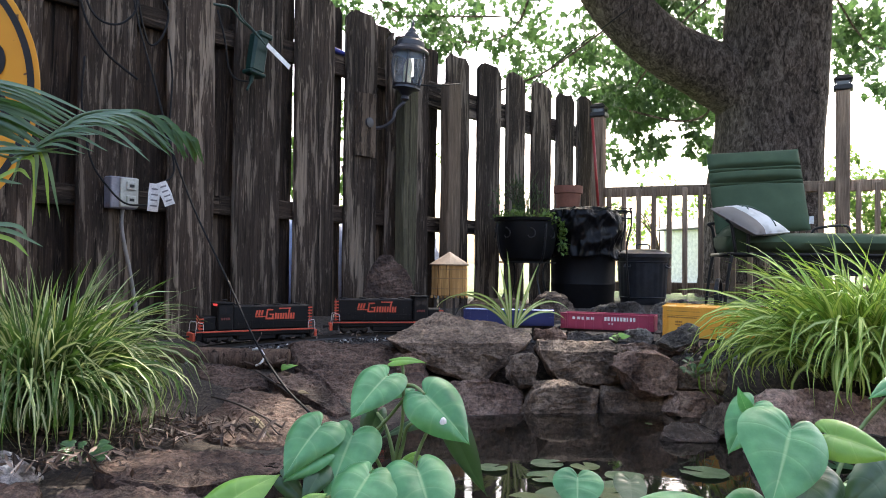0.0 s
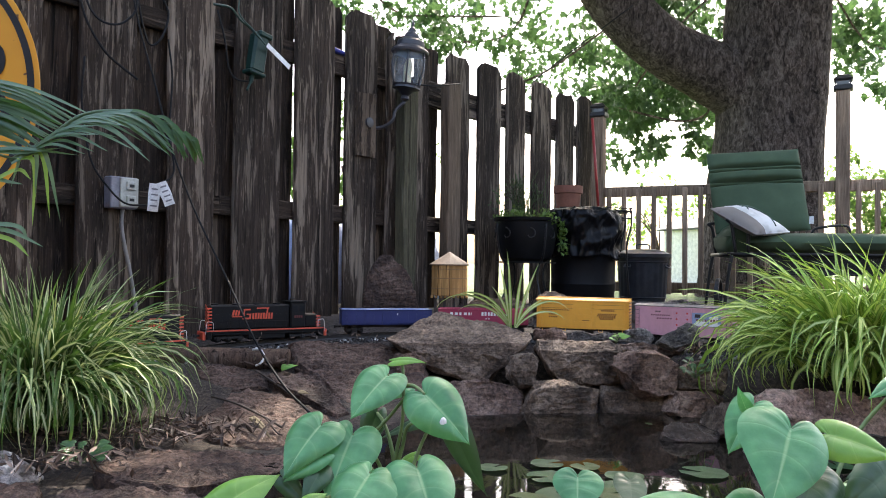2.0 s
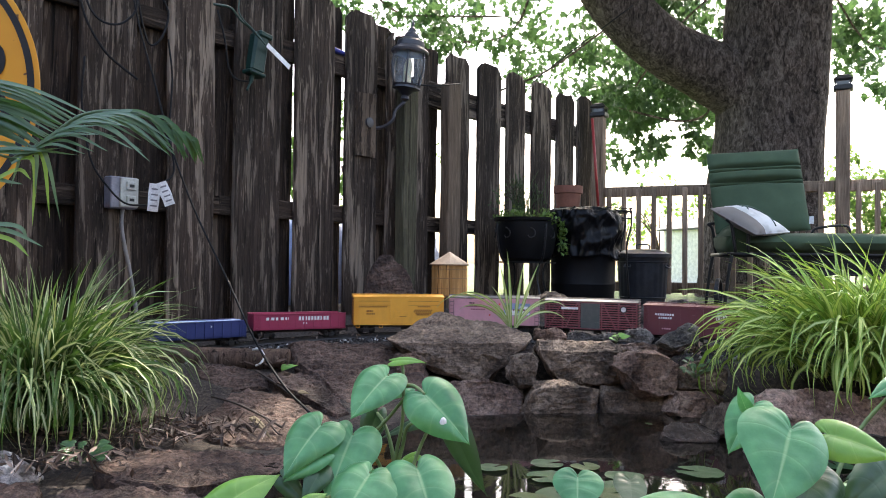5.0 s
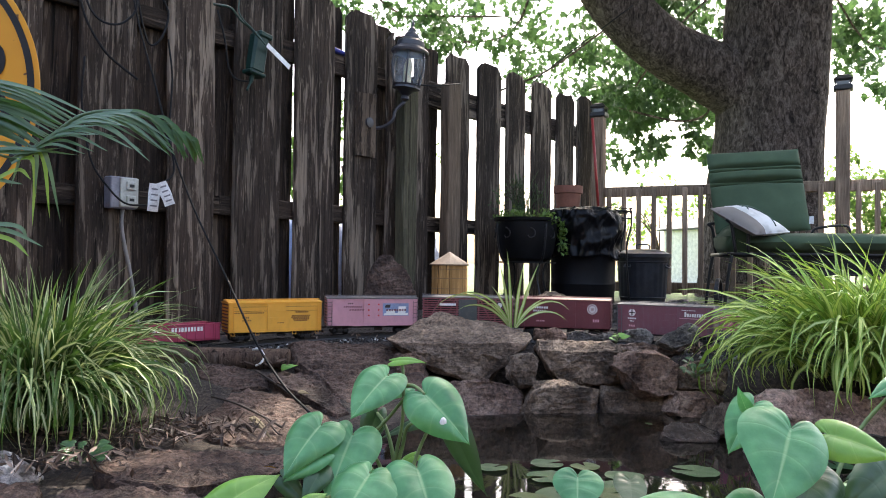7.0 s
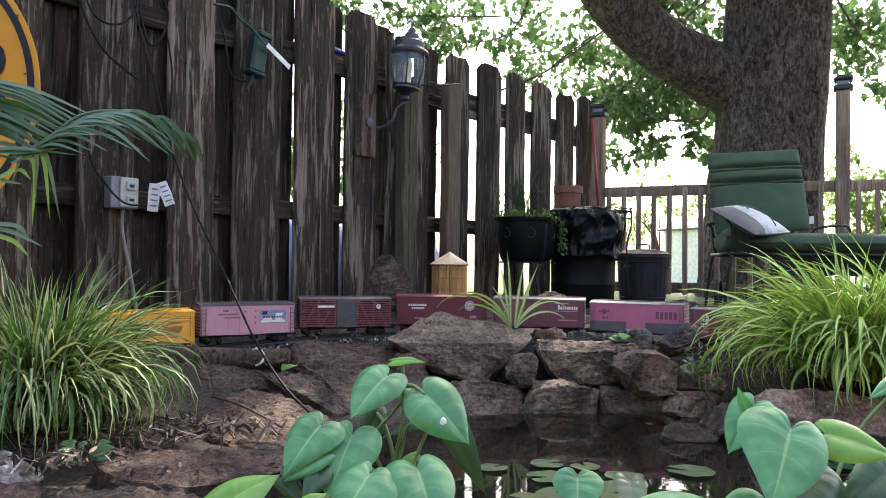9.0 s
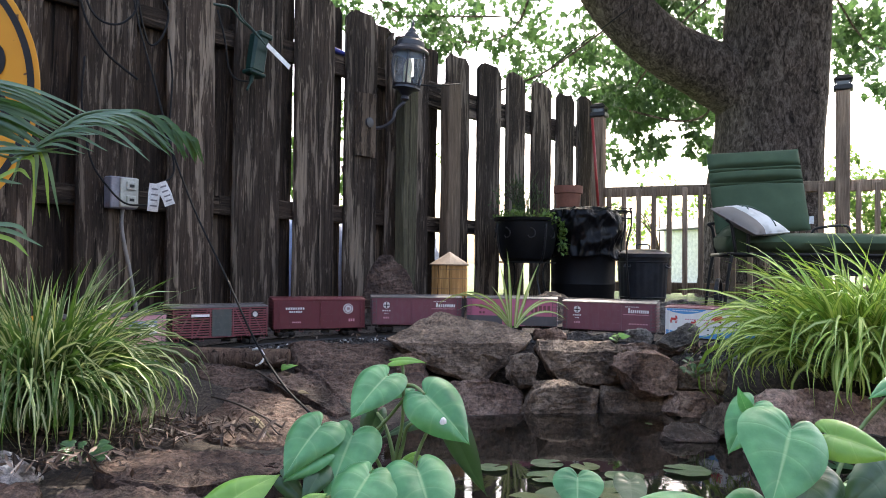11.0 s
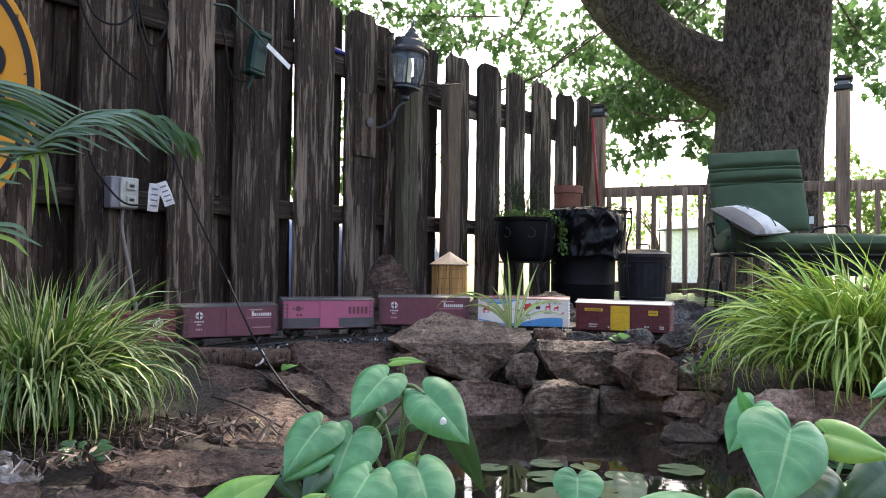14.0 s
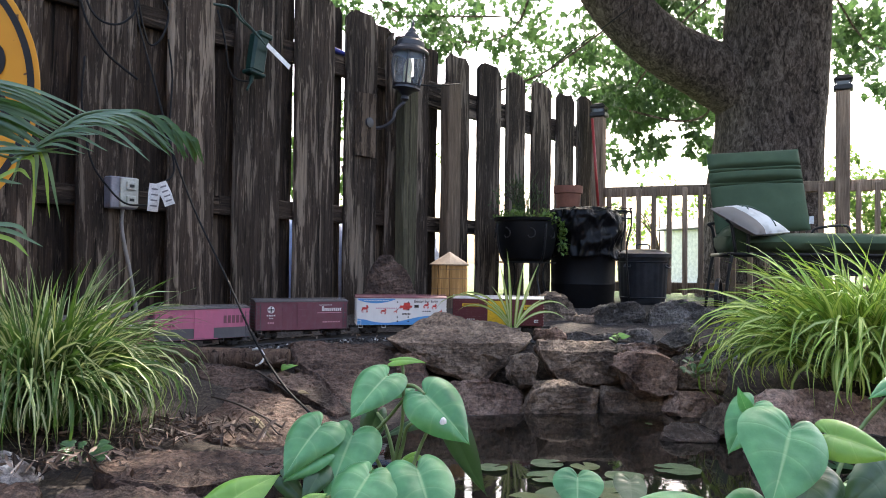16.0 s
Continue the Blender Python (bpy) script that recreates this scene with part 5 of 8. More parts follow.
def build_chaise():
    c = Vector((2.121, 5.347, 0.806))
    t = thing("patio_lounger", Matrix.Translation(c) @ pose(0, 0, 0, 0, 0, -7), "black metal garden lounger with dark green cushions", "lounger")
    back = part("back_cushion", cushion_bm(0.615, 0.60, 0.12, 0.3, 60, (0.60, 0.775)), M_GREEN, t, "dark green three-roll back cushion")
    back.matrix_basis = pose(0.012, 0.12, 0.31, 72, -3, 0)
    seat = part("seat_cushion", cushion_bm(1.16, 0.56, 0.13, 0.15, 26), M_GREEN, t, "dark green seat cushion")
    seat.matrix_basis = pose(0.40, -0.12, -0.055)
    flap = part("cushion_end", cushion_bm(0.16, 0.46, 0.20, 0.3, 12), M_GREEN, t, "folded end of the green cushion")
    flap.matrix_basis = pose(-0.20, -0.10, -0.04, 0, 20, 0)
    part("care_tag", box_bm((0.335, 0.02, 0.11), (0.028, 0.003, 0.05)), M_TAG, t, "small white sewn-in tag")
    zg = 0.30 - c.z
    part("seat_frame", tube_bm([(-0.28, -0.40, -0.13), (0.97, -0.40, -0.13), (0.97, 0.16, -0.13), (-0.28, 0.16, -0.13), (-0.28, -0.40, -0.13)], 0.012, 8), M_BLACK, t)
    # woven mesh apron under the seat
    bm = bmesh.new()
    for i in range(46):
        for s in (-1, 1):
            x = -0.02 + i * 0.022
            add_tube(bm, [(x, -0.40, -0.13), (x + s * 0.06, -0.39, -0.25)], 0.0022, 3, caps=False)
    part("mesh_apron", bm, M_BLACK, t)
    # black sheet added behind the mesh, standing in for the shade under the seat
    part("apron_panel", box_bm((0.48, -0.375, -0.19), (1.02, 0.004, 0.115)), M_BLACK, t)
    part("apron_bar", tube_bm([(-0.05, -0.39, -0.25), (1.0, -0.39, -0.25)], 0.008, 6), M_BLACK, t)
    for x in (-0.27, 0.95):
        for y in (-0.40, 0.16):
            part("leg", tube_bm(bend([(x, y, -0.13), (x - 0.02, y, -0.25), (x - 0.05 if x < 0 else x + 0.03, y, zg)], 5), 0.011, 8), M_BLACK, t)
    for y in (-0.40, 0.16):
        part("arm", tube_bm(bend([(-0.25, y, -0.12), (-0.275, y, 0.05), (-0.30, y, 0.085), (-0.19, y, 0.095), (-0.175, y, 0.085), (-0.175, y, -0.12)], 5), 0.011, 8), M_BLACK, t)
    part("back_arm", tube_bm(bend([(0.36, 0.10, 0.02), (0.40, 0.10, 0.06), (0.58, 0.08, 0.075), (0.60, 0.08, 0.0)], 4), 0.009, 6), M_BLACK, t)
    w = part("wheel", lathe_bm([(0.10, -0.012), (0.112, -0.012), (0.112, 0.012), (0.10, 0.012), (0.10, -0.012)], 24, caps=False), M_BLACK, t)
    w.matrix_basis = pose(-0.33, -0.30, zg + 0.112, 90, 0, 70)
    for i in range(5):
        sp = part("spoke", tube_bm([(0, 0, 0), (0.105 * math.cos(i * 1.257), 0.105 * math.sin(i * 1.257), 0)], 0.004, 5), M_BLACK, w)
    p = thing("throw_pillow", PILLOW_POSE, "grey and white throw pillow with a palm tree print", "pillow")
    part("pillow", cushion_bm(0.36, 0.36, 0.10, 0.5, 22), M_PILLOW, p)
    part("piping", tube_bm([(0.178 * sx, 0.178 * sy, 0) for sx, sy in ((-1, -1), (1, -1), (1, 1), (-1, 1), (-1, -1))], 0.004, 6), M_PILLOW, p)
    bm = bmesh.new()
    lift = lambda x, y: 0.004 + 0.05 * (0.5 * ((1 - abs(x / 0.18) ** 6) * (1 - abs(y / 0.18) ** 6)) ** 0.5 + 0.7 * (1 - (x / 0.18) ** 2) * (1 - (y / 0.18) ** 2))
    add_tube(bm, [(x, y, lift(x, y)) for x, y in bend2((0.05, -0.15), (0.10, -0.02), (0.06, 0.09))], 0.004, 5)
    for w in (0.1, 0.7, 1.5, 2.3, 2.9, 3.6, -0.5):
        pts = [(0.06 + 0.085 * t * math.cos(w), 0.09 + 0.075 * t * math.sin(w) - 0.03 * t * t) for t in (0, 0.25, 0.5, 0.75, 1)]
        add_tube(bm, [(x, y, lift(x, y)) for x, y in pts], [0.004, 0.006, 0.006, 0.004, 0.001], 4)
    part("palm_print", bm, M_PRINT, p, "dark green printed palm tree")


M_TAG = plain("white_tag", (0.72, 0.72, 0.72), 0.6)
M_PRINT = plain("green_print", (0.06, 0.09, 0.06), 0.9)
build_chaise()


# ---- grasses ----
M_BLADE = leafy("grass_blade", (0.15, 0.28, 0.045), (0.30, 0.46, 0.095), (0.24, 0.42, 0.06), 8, 0.42, 0.3)
M_STRIPE = leafy("pale_blade_stripe", (0.40, 0.46, 0.22), (0.64, 0.66, 0.42), (0.45, 0.5, 0.22), 8, 0.42, 0.3)
M_LIME = leafy("lime_blade_stripe", (0.50, 0.62, 0.18), (0.74, 0.82, 0.40), (0.48, 0.6, 0.1), 8, 0.42, 0.35)
M_BLADEDARK = leafy("dark_grass_blade", (0.035, 0.085, 0.018), (0.085, 0.17, 0.035), (0.12, 0.24, 0.04), 8, 0.42, 0.3)
M_DRY = leafy("dry_blade", (0.16, 0.12, 0.07), (0.28, 0.22, 0.14), (0.2, 0.15, 0.08), 8, 0.8, 0.2)


def add_blade(bm, root, az, length, e0, droop, width, seg=8, pale=1, tip=0.0, keel=0.25, twist=0.0):
    """One arching blade: three strips, the middle one pale; keel folds it."""
    d = Vector((math.cos(az), math.sin(az), 0))
    side = Vector((-d.y, d.x, 0))
    p, e, rows = Vector(root), e0, []
    for i in range(seg + 1):
        t = i / seg
        w = width * (0.7 + 0.6 * t) if t < 0.4 else width * (0.94 + 0.06) * (1 - ((t - 0.4) / 0.6) ** 1.7)
        w = max(w, 0.0005)
        nrm = (Vector((0, 0, 1)) * math.cos(e) - d * math.sin(e))
        wide = side * math.cos(twist) + nrm * math.sin(twist)
        lift = nrm * math.cos(twist) - side * math.sin(twist)
        rows.append([bm.verts.new(p + wide * (w * k / 2) + lift * (abs(k) * w * keel)) for k in (-1, -0.55, 0.55, 1)])
        e -= droop * (0.35 + 1.3 * t) / seg
        p = p + (d * math.cos(e) + Vector((0, 0, 1)) * math.sin(e)) * (length / seg) + side * tip * length / seg * t
    for a, b in zip(rows, rows[1:]):
        for k in range(3):
            f = bm.faces.new((a[k], a[k + 1], b[k + 1], b[k]))
            f.smooth = True
            f.material_index = pale if k == 1 else 0


def grass_clump(name, root, n, radius, lens, width, mats, label, seed, up=(50, 88), droop=(0.7, 2.9), pale=0.6):
    r = random.Random(seed)
    t = thing(name, Matrix.Translation(root), label, "ornamental grass")
    bm = bmesh.new()
    for i in range(n):
        a = r.uniform(0, 2 * math.pi)
        q = math.sqrt(r.random())
        az = a + r.gauss(0, 0.5)
        e = radians(up[1] + (up[0] - up[1]) * (q ** 1.2) * r.uniform(0.5, 1.1))
        L = r.uniform(*lens) * (1.0 if r.random() < 0.75 else 0.7)
        dr = r.uniform(*droop) * (0.6 + 0.6 * q)
        add_blade(bm, (radius * q * math.cos(a), radius * q * math.sin(a), r.uniform(-0.02, 0.02)), az, L, e, dr, width * r.uniform(0.7, 1.2), 8, 1 if r.random() < pale else 0, r.gauss(0, 0.12), 0.25, r.gauss(0, 0.6))
    o = part("blades", bm, mats, t)
    tagged(o, kind="stuff")
    return t


grass_clump("ornamental_grass", (-1.20, 2.368, 0.130), 1150, 0.16, (0.28, 0.55), 0.0125, [M_BLADEDARK, M_STRIPE], "bushy variegated grass with arching green and cream blades", 2, up=(66, 92), droop=(1.5, 3.9))
grass_clump("ornamental_grass", (-1.20, 2.42, 0.125), 240, 0.13, (0.40, 0.53), 0.0115, [M_BLADEDARK, M_STRIPE], "bushy variegated grass with arching green and cream blades", 3, up=(68, 92), droop=(0.3, 1.5))
grass_clump("ornamental_grass", (1.375, 2.626, 0.262), 860, 0.18, (0.30, 0.57), 0.0175, [M_BLADE, M_LIME], "bright lime-green variegated grass arching over the bank", 4, up=(42, 90), droop=(0.7, 3.3), pale=0.85)
grass_clump("ornamental_grass", (1.535, 2.606, 0.270), 360, 0.16, (0.30, 0.58), 0.016, [M_BLADE, M_LIME], "bright lime-green variegated grass arching over the bank", 5, up=(42, 90), droop=(0.7, 3.3), pale=0.85)
tuft = thing("striped_tuft", Matrix.Translation((0.301, 3.385, 0.329)), "thin tuft of green and white striped leaves behind the boulder", "ornamental grass")
for i, (az, L, e, dr, w) in enumerate(((0.2, 0.27, 86, 0.15, 0.012), (3.0, 0.33, 89, 0.1, 0.012), (0.1, 0.29, 76, 0.2, 0.011), (3.0, 0.28, 84, 0.15, 0.011), (0.3, 0.30, 60, 1.9, 0.009), (2.9, 0.34, 66, 1.9, 0.009), (3.3, 0.26, 55, 1.6, 0.010), (-0.3, 0.24, 50, 1.7, 0.009),
                                   (3.0, 0.20, 75, 0.5, 0.011), (-0.2, 0.18, 62, 0.7, 0.011), (2.7, 0.16, 60, 0.9, 0.010), (0.5, 0.15, 80, 0.5, 0.010), (3.4, 0.14, 70, 0.9, 0.010), (2.9, 0.40, 58, 2.0, 0.008))):
    bm = bmesh.new()
    add_blade(bm, (0.012 * math.cos(az) + 0.004 * (i % 3 - 1), -0.01 * (i % 2), 0), az, L, radians(e), dr, w * 1.2, 10, 1, 0.0, 0.2, 1.2)
    part("leaf", bm, [M_BLADE, M_STRIPE], tuft)

# ---- broad leaves by the water ----
def broad_mat(name, dark, light, vein, tr, amount=0.25, rough=0.33, spec=0.5):
    m, nt, bs = nodes_of(name)
    uv = nt.nodes.new("ShaderNodeUVMap")
    sep = nt.nodes.new("ShaderNodeSeparateXYZ")
    nt.links.new(uv.outputs[0], sep.inputs[0])

    def calc(op, a, b=None, c=None):
        n = nt.nodes.new("ShaderNodeMath")
        n.operation = op
        for s, v in zip(n.inputs, (a, b, c)):
            if v is None:
                continue
            if isinstance(v, (int, float)):
                s.default_value = v
            else:
                nt.links.new(v, s)
        return n.outputs[0]
    av = calc("ABSOLUTE", sep.outputs[1])
    ph = calc("FRACT", calc("SUBTRACT", calc("MULTIPLY", calc("POWER", sep.outputs[0], 0.75), 7.0), calc("MULTIPLY", av, 0.55)))
    line = calc("ABSOLUTE", calc("SUBTRACT", ph, 0.5))
    side_v = ramp(nt, line, [(0.0, (0.9, 0.9, 0.9)), (0.05, (0.35, 0.35, 0.35)), (0.16, (0, 0, 0))])
    mid = ramp(nt, av, [(0.0, (1, 1, 1)), (0.03, (0.6, 0.6, 0.6)), (0.06, (0, 0, 0))])
    n1 = tex(nt, coords(nt), 22, 5, 0.6)
    n2 = tex(nt, coords(nt), 160, 3, 0.6)
    col = ramp(nt, n1, [(0.3, dark), (0.7, light)])
    col = blend(nt, col, blend(nt, col, vein, 0.22), side_v)
    base = blend(nt, col, blend(nt, col, vein, 0.75), mid)
    nt.links.new(base, bs.inputs["Base Color"])
    bs.inputs["Roughness"].default_value = rough
    bs.inputs["Specular IOR Level"].default_value = spec
    bump(nt, bs, blend(nt, side_v, n2, 0.45), 0.22, 0.002)
    t = nt.nodes.new("ShaderNodeBsdfTranslucent")
    t.inputs[0].default_value = (*tr, 1)
    mx = nt.nodes.new("ShaderNodeMixShader")
    mx.inputs[0].default_value = amount
    nt.links.new(bs.outputs[0], mx.inputs[1])
    nt.links.new(t.outputs[0], mx.inputs[2])
    nt.links.new(mx.outputs[0], nt.nodes["Material Output"].inputs[0])
    return m


M_BROAD = broad_mat("broad_leaf", (0.038, 0.17, 0.065), (0.115, 0.35, 0.145), (0.30, 0.52, 0.24), (0.11, 0.42, 0.10))
M_BROADNEW = broad_mat("young_broad_leaf", (0.10, 0.28, 0.045), (0.19, 0.42, 0.08), (0.34, 0.52, 0.15), (0.28, 0.50, 0.08), 0.35)
# a darker green than the other broad leaves
M_BROADDARK = broad_mat("dark_broad_leaf", (0.025, 0.07, 0.03), (0.05, 0.11, 0.042), (0.06, 0.12, 0.05), (0.04, 0.10, 0.03))
M_CHALK = plain("chalk_white", (0.75, 0.75, 0.72), 0.8)
M_STEM = plain("green_stem", (0.13, 0.20, 0.07), 0.5)


HEART = bend([(0.0, 0.0, 0.0), (-0.17, 0.09, 0.015), (-0.23, 0.24, 0.04), (-0.13, 0.41, 0.09), (0.08, 0.50, 0.19), (0.32, 0.475, 0.34), (0.56, 0.35, 0.53), (0.78, 0.18, 0.74), (0.92, 0.055, 0.90), (1.0, 0.0, 1.0)], 4)


def heart_leaf(parent, a, tip, width, mat, face=(0, -0.75, 0.65), fold=0.30, curl=0.22, lobe=1.0, seed=1, name="leaf"):
    """A heart-shaped blade from its stalk's end a to its tip, facing roughly along face, quilted between its side veins."""
    a, tip = Vector(a), Vector(tip)
    d = tip - a
    L = d.length
    d.normalize()
    nrm = Vector(face)
    nrm = (nrm - d * nrm.dot(d)).normalized()
    side = d.cross(nrm)
    nv = 9
    bm = bmesh.new()
    uvl = bm.loops.layers.uv.new("uv")
    rows, n = [], len(HEART)
    for i, (al, lat, mid) in enumerate(HEART):
        t = i / (n - 1)
        row = []
        for j in range(-nv, nv + 1):
            r, sg = abs(j) / nv, (1 if j > 0 else -1)
            sway = 0.95 + 0.28 * noise.noise(Vector((seed * 7.7, sg * 3.0, t * 2.0)))
            u = mid + (al * (lobe if al < 0 else 1.0) - mid) * r
            w = lat * r * width * sway
            h = fold * w * (1.2 - 1.9 * r * r) * (1 - 0.5 * t) - curl * L * max(0.0, u) ** 2.2 - 0.25 * curl * width * max(0.0, 0.12 - u)
            h += 0.016 * width * 4 * r * (1 - r) * abs(math.sin(math.pi * (7.0 * t ** 0.75 - 0.55 * r)))
            h += 0.07 * width * r * r * noise.noise(Vector((t * 3.0, sg * 2.0, seed * 3.3)))
            row.append((bm.verts.new(a + d * (u * L) + side * (w * sg) + nrm * h), (t, r * sg)))
        rows.append(row)
    for p, q in zip(rows, rows[1:]):
        for j in range(2 * nv):
            four = (p[j], q[j], q[j + 1], p[j + 1])
            f = bm.faces.new([v for v, _ in four])
            f.smooth = True
            for lp, (_, uv) in zip(f.loops, four):
                lp[uvl].uv = uv
    bmesh.ops.remove_doubles(bm, verts=bm.verts, dist=1e-6)
    return part(name, bm, mat, parent)


def stalk(parent, pts, r0=0.0035, r1=0.0025):
    ln = bend(pts, 6)
    return part("stalk", tube_bm(ln, [r0 + (r1 - r0) * i / (len(ln) - 1) for i in range(len(ln))], 8), M_STEM, parent)


plant = thing("water_plant", Matrix.Identity(4), "leafy water plant with heart-shaped blue-green leaves by the pond", "plant")
foot = (-0.067, 1.31, 0.194)
for i, (a, tip, w, mat, face) in enumerate((
        ((-0.087, 1.3, 0.416), (-0.138, 1.23, 0.372), 0.093, M_BROAD, (0.05, -0.62, 0.78)),
        ((-0.026, 1.27, 0.391), (0.043, 1.21, 0.337), 0.102, M_BROAD, (-0.1, -0.7, 0.7)),
        ((-0.185, 1.24, 0.347), (-0.23, 1.17, 0.295), 0.085, M_BROAD, (0.05, -0.62, 0.78)),
        ((-0.137, 1.25, 0.331), (-0.167, 1.17, 0.256), 0.096, M_BROAD, (0.05, -0.62, 0.78)),
        ((-0.097, 1.12, 0.305), (-0.137, 1.04, 0.258), 0.099, M_BROAD, (-0.1, -0.65, 0.75)),
        ((-0.033, 1.13, 0.311), (-0.002, 1.05, 0.253), 0.113, M_BROAD, (0.1, -0.65, 0.75)),
        ((-0.313, 1.12, 0.249), (-0.236, 1.17, 0.3), 0.074, M_BROADNEW, (0, -0.7, 0.7)),
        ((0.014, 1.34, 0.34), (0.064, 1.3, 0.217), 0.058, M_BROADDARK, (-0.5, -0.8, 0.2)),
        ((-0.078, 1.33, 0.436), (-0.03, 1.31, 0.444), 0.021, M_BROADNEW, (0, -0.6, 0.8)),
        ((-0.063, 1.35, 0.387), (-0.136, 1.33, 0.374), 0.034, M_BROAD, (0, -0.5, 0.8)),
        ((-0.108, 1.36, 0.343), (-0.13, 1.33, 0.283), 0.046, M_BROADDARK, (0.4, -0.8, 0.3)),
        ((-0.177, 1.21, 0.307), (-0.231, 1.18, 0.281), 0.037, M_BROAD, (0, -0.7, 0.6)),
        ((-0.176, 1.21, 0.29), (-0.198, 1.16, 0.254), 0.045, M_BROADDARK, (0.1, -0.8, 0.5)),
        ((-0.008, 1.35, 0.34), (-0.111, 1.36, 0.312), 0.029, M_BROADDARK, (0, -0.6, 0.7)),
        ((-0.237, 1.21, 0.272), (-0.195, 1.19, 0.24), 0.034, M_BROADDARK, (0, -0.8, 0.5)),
        ((-0.188, 1.12, 0.261), (-0.159, 1.14, 0.275), 0.027, M_BROADNEW, (0, -0.7, 0.6)),
        ((-0.042, 1.36, 0.273), (-0.075, 1.35, 0.26), 0.021, M_BROADNEW, (0, -0.6, 0.7)))):
    blade = heart_leaf(plant, a, tip, w, mat, face, seed=i + 1)
    if i == 1:
        spot = min(blade.data.vertices, key=lambda v: (v.co - Vector((0.003, 1.235, 0.352))).length).co
        fleck = part("white_fleck", rock_bm((0.011, 0.004, 0.014), 9, 6, 0.2, 2), M_CHALK, blade, "small white dropping")
        fleck.matrix_basis = Matrix.Translation(spot)
    if i not in (0, 1, 7, 8, 9, 10):
        q = Vector(a).lerp(Vector(foot), 0.45)
        stalk(plant, [foot, q + Vector((0, 0.03, 0.012)), a])
for pts in ([(-0.067, 1.31, 0.198), (-0.073, 1.31, 0.276), (-0.063, 1.31, 0.336), (-0.062, 1.32, 0.399), (-0.065, 1.33, 0.435)], [(-0.128, 1.3, 0.292), (-0.11, 1.3, 0.319), (-0.081, 1.3, 0.352), (-0.054, 1.3, 0.386)],
            [(-0.073, 1.31, 0.258), (-0.062, 1.31, 0.299), (-0.053, 1.3, 0.334), (-0.025, 1.29, 0.346), (0.009, 1.34, 0.339)], [(-0.073, 1.31, 0.258), (-0.083, 1.32, 0.306), (-0.096, 1.33, 0.336), (-0.108, 1.36, 0.343)],
            [(-0.062, 1.32, 0.399), (-0.075, 1.31, 0.411), (-0.087, 1.3, 0.416)], [(-0.062, 1.32, 0.397), (-0.042, 1.29, 0.4), (-0.026, 1.27, 0.391)]):
    stalk(plant, pts)

plant = thing("water_plant", Matrix.Identity(4), "water plant with very large heart-shaped leaves at the pond's near edge", "plant")
foot = (0.517, 1.127, 0.183)
for i, (a, tip, w, mat, face) in enumerate((
        ((0.437, 1.0, 0.4), (0.383, 0.925, 0.321), 0.114, M_BROAD, (0.05, -0.7, 0.7)),
        ((0.422, 1.08, 0.415), (0.376, 1.05, 0.36), 0.063, M_BROAD, (-0.3, -0.7, 0.6)),
        ((0.405, 1.06, 0.409), (0.387, 1.05, 0.44), 0.021, M_BROAD, (-0.6, -0.6, 0.2)),
        ((0.51, 1.06, 0.38), (0.582, 1.02, 0.367), 0.068, M_BROADNEW, (0.1, -0.75, 0.6)),
        ((0.312, 0.94, 0.313), (0.191, 0.87, 0.344), 0.059, M_BROAD, (0, -0.6, 0.8)),
        ((0.394, 0.98, 0.309), (0.34, 0.96, 0.321), 0.052, M_BROAD, (0, -0.7, 0.7)),
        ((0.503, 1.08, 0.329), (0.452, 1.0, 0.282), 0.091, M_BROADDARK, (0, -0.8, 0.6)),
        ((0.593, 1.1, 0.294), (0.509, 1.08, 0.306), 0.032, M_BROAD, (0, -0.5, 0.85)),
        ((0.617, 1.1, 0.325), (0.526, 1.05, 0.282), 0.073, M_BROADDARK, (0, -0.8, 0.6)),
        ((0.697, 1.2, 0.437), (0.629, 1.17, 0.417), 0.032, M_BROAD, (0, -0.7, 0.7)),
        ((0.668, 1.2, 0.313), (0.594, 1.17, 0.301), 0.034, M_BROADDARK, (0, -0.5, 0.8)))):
    heart_leaf(plant, a, tip, w, mat, face, 0.16 if i == 0 else 0.28, 0.08 if i == 0 else 0.18, 0.85, seed=i + 31)
    q = Vector(a).lerp(Vector(foot), 0.45)
    stalk(plant, [foot, q + Vector((0, 0.04, 0.01)), a], 0.004, 0.003)

# ---- lily pads ----
M_PAD = broad_mat("lily_pad", (0.018, 0.055, 0.022), (0.045, 0.10, 0.042), (0.08, 0.14, 0.06), (0.08, 0.18, 0.05), 0.1, 0.45, 0.2)
M_PADOLD = broad_mat("old_lily_pad", (0.025, 0.055, 0.015), (0.06, 0.10, 0.028), (0.08, 0.11, 0.04), (0.1, 0.12, 0.03), 0.1, 0.45, 0.2)


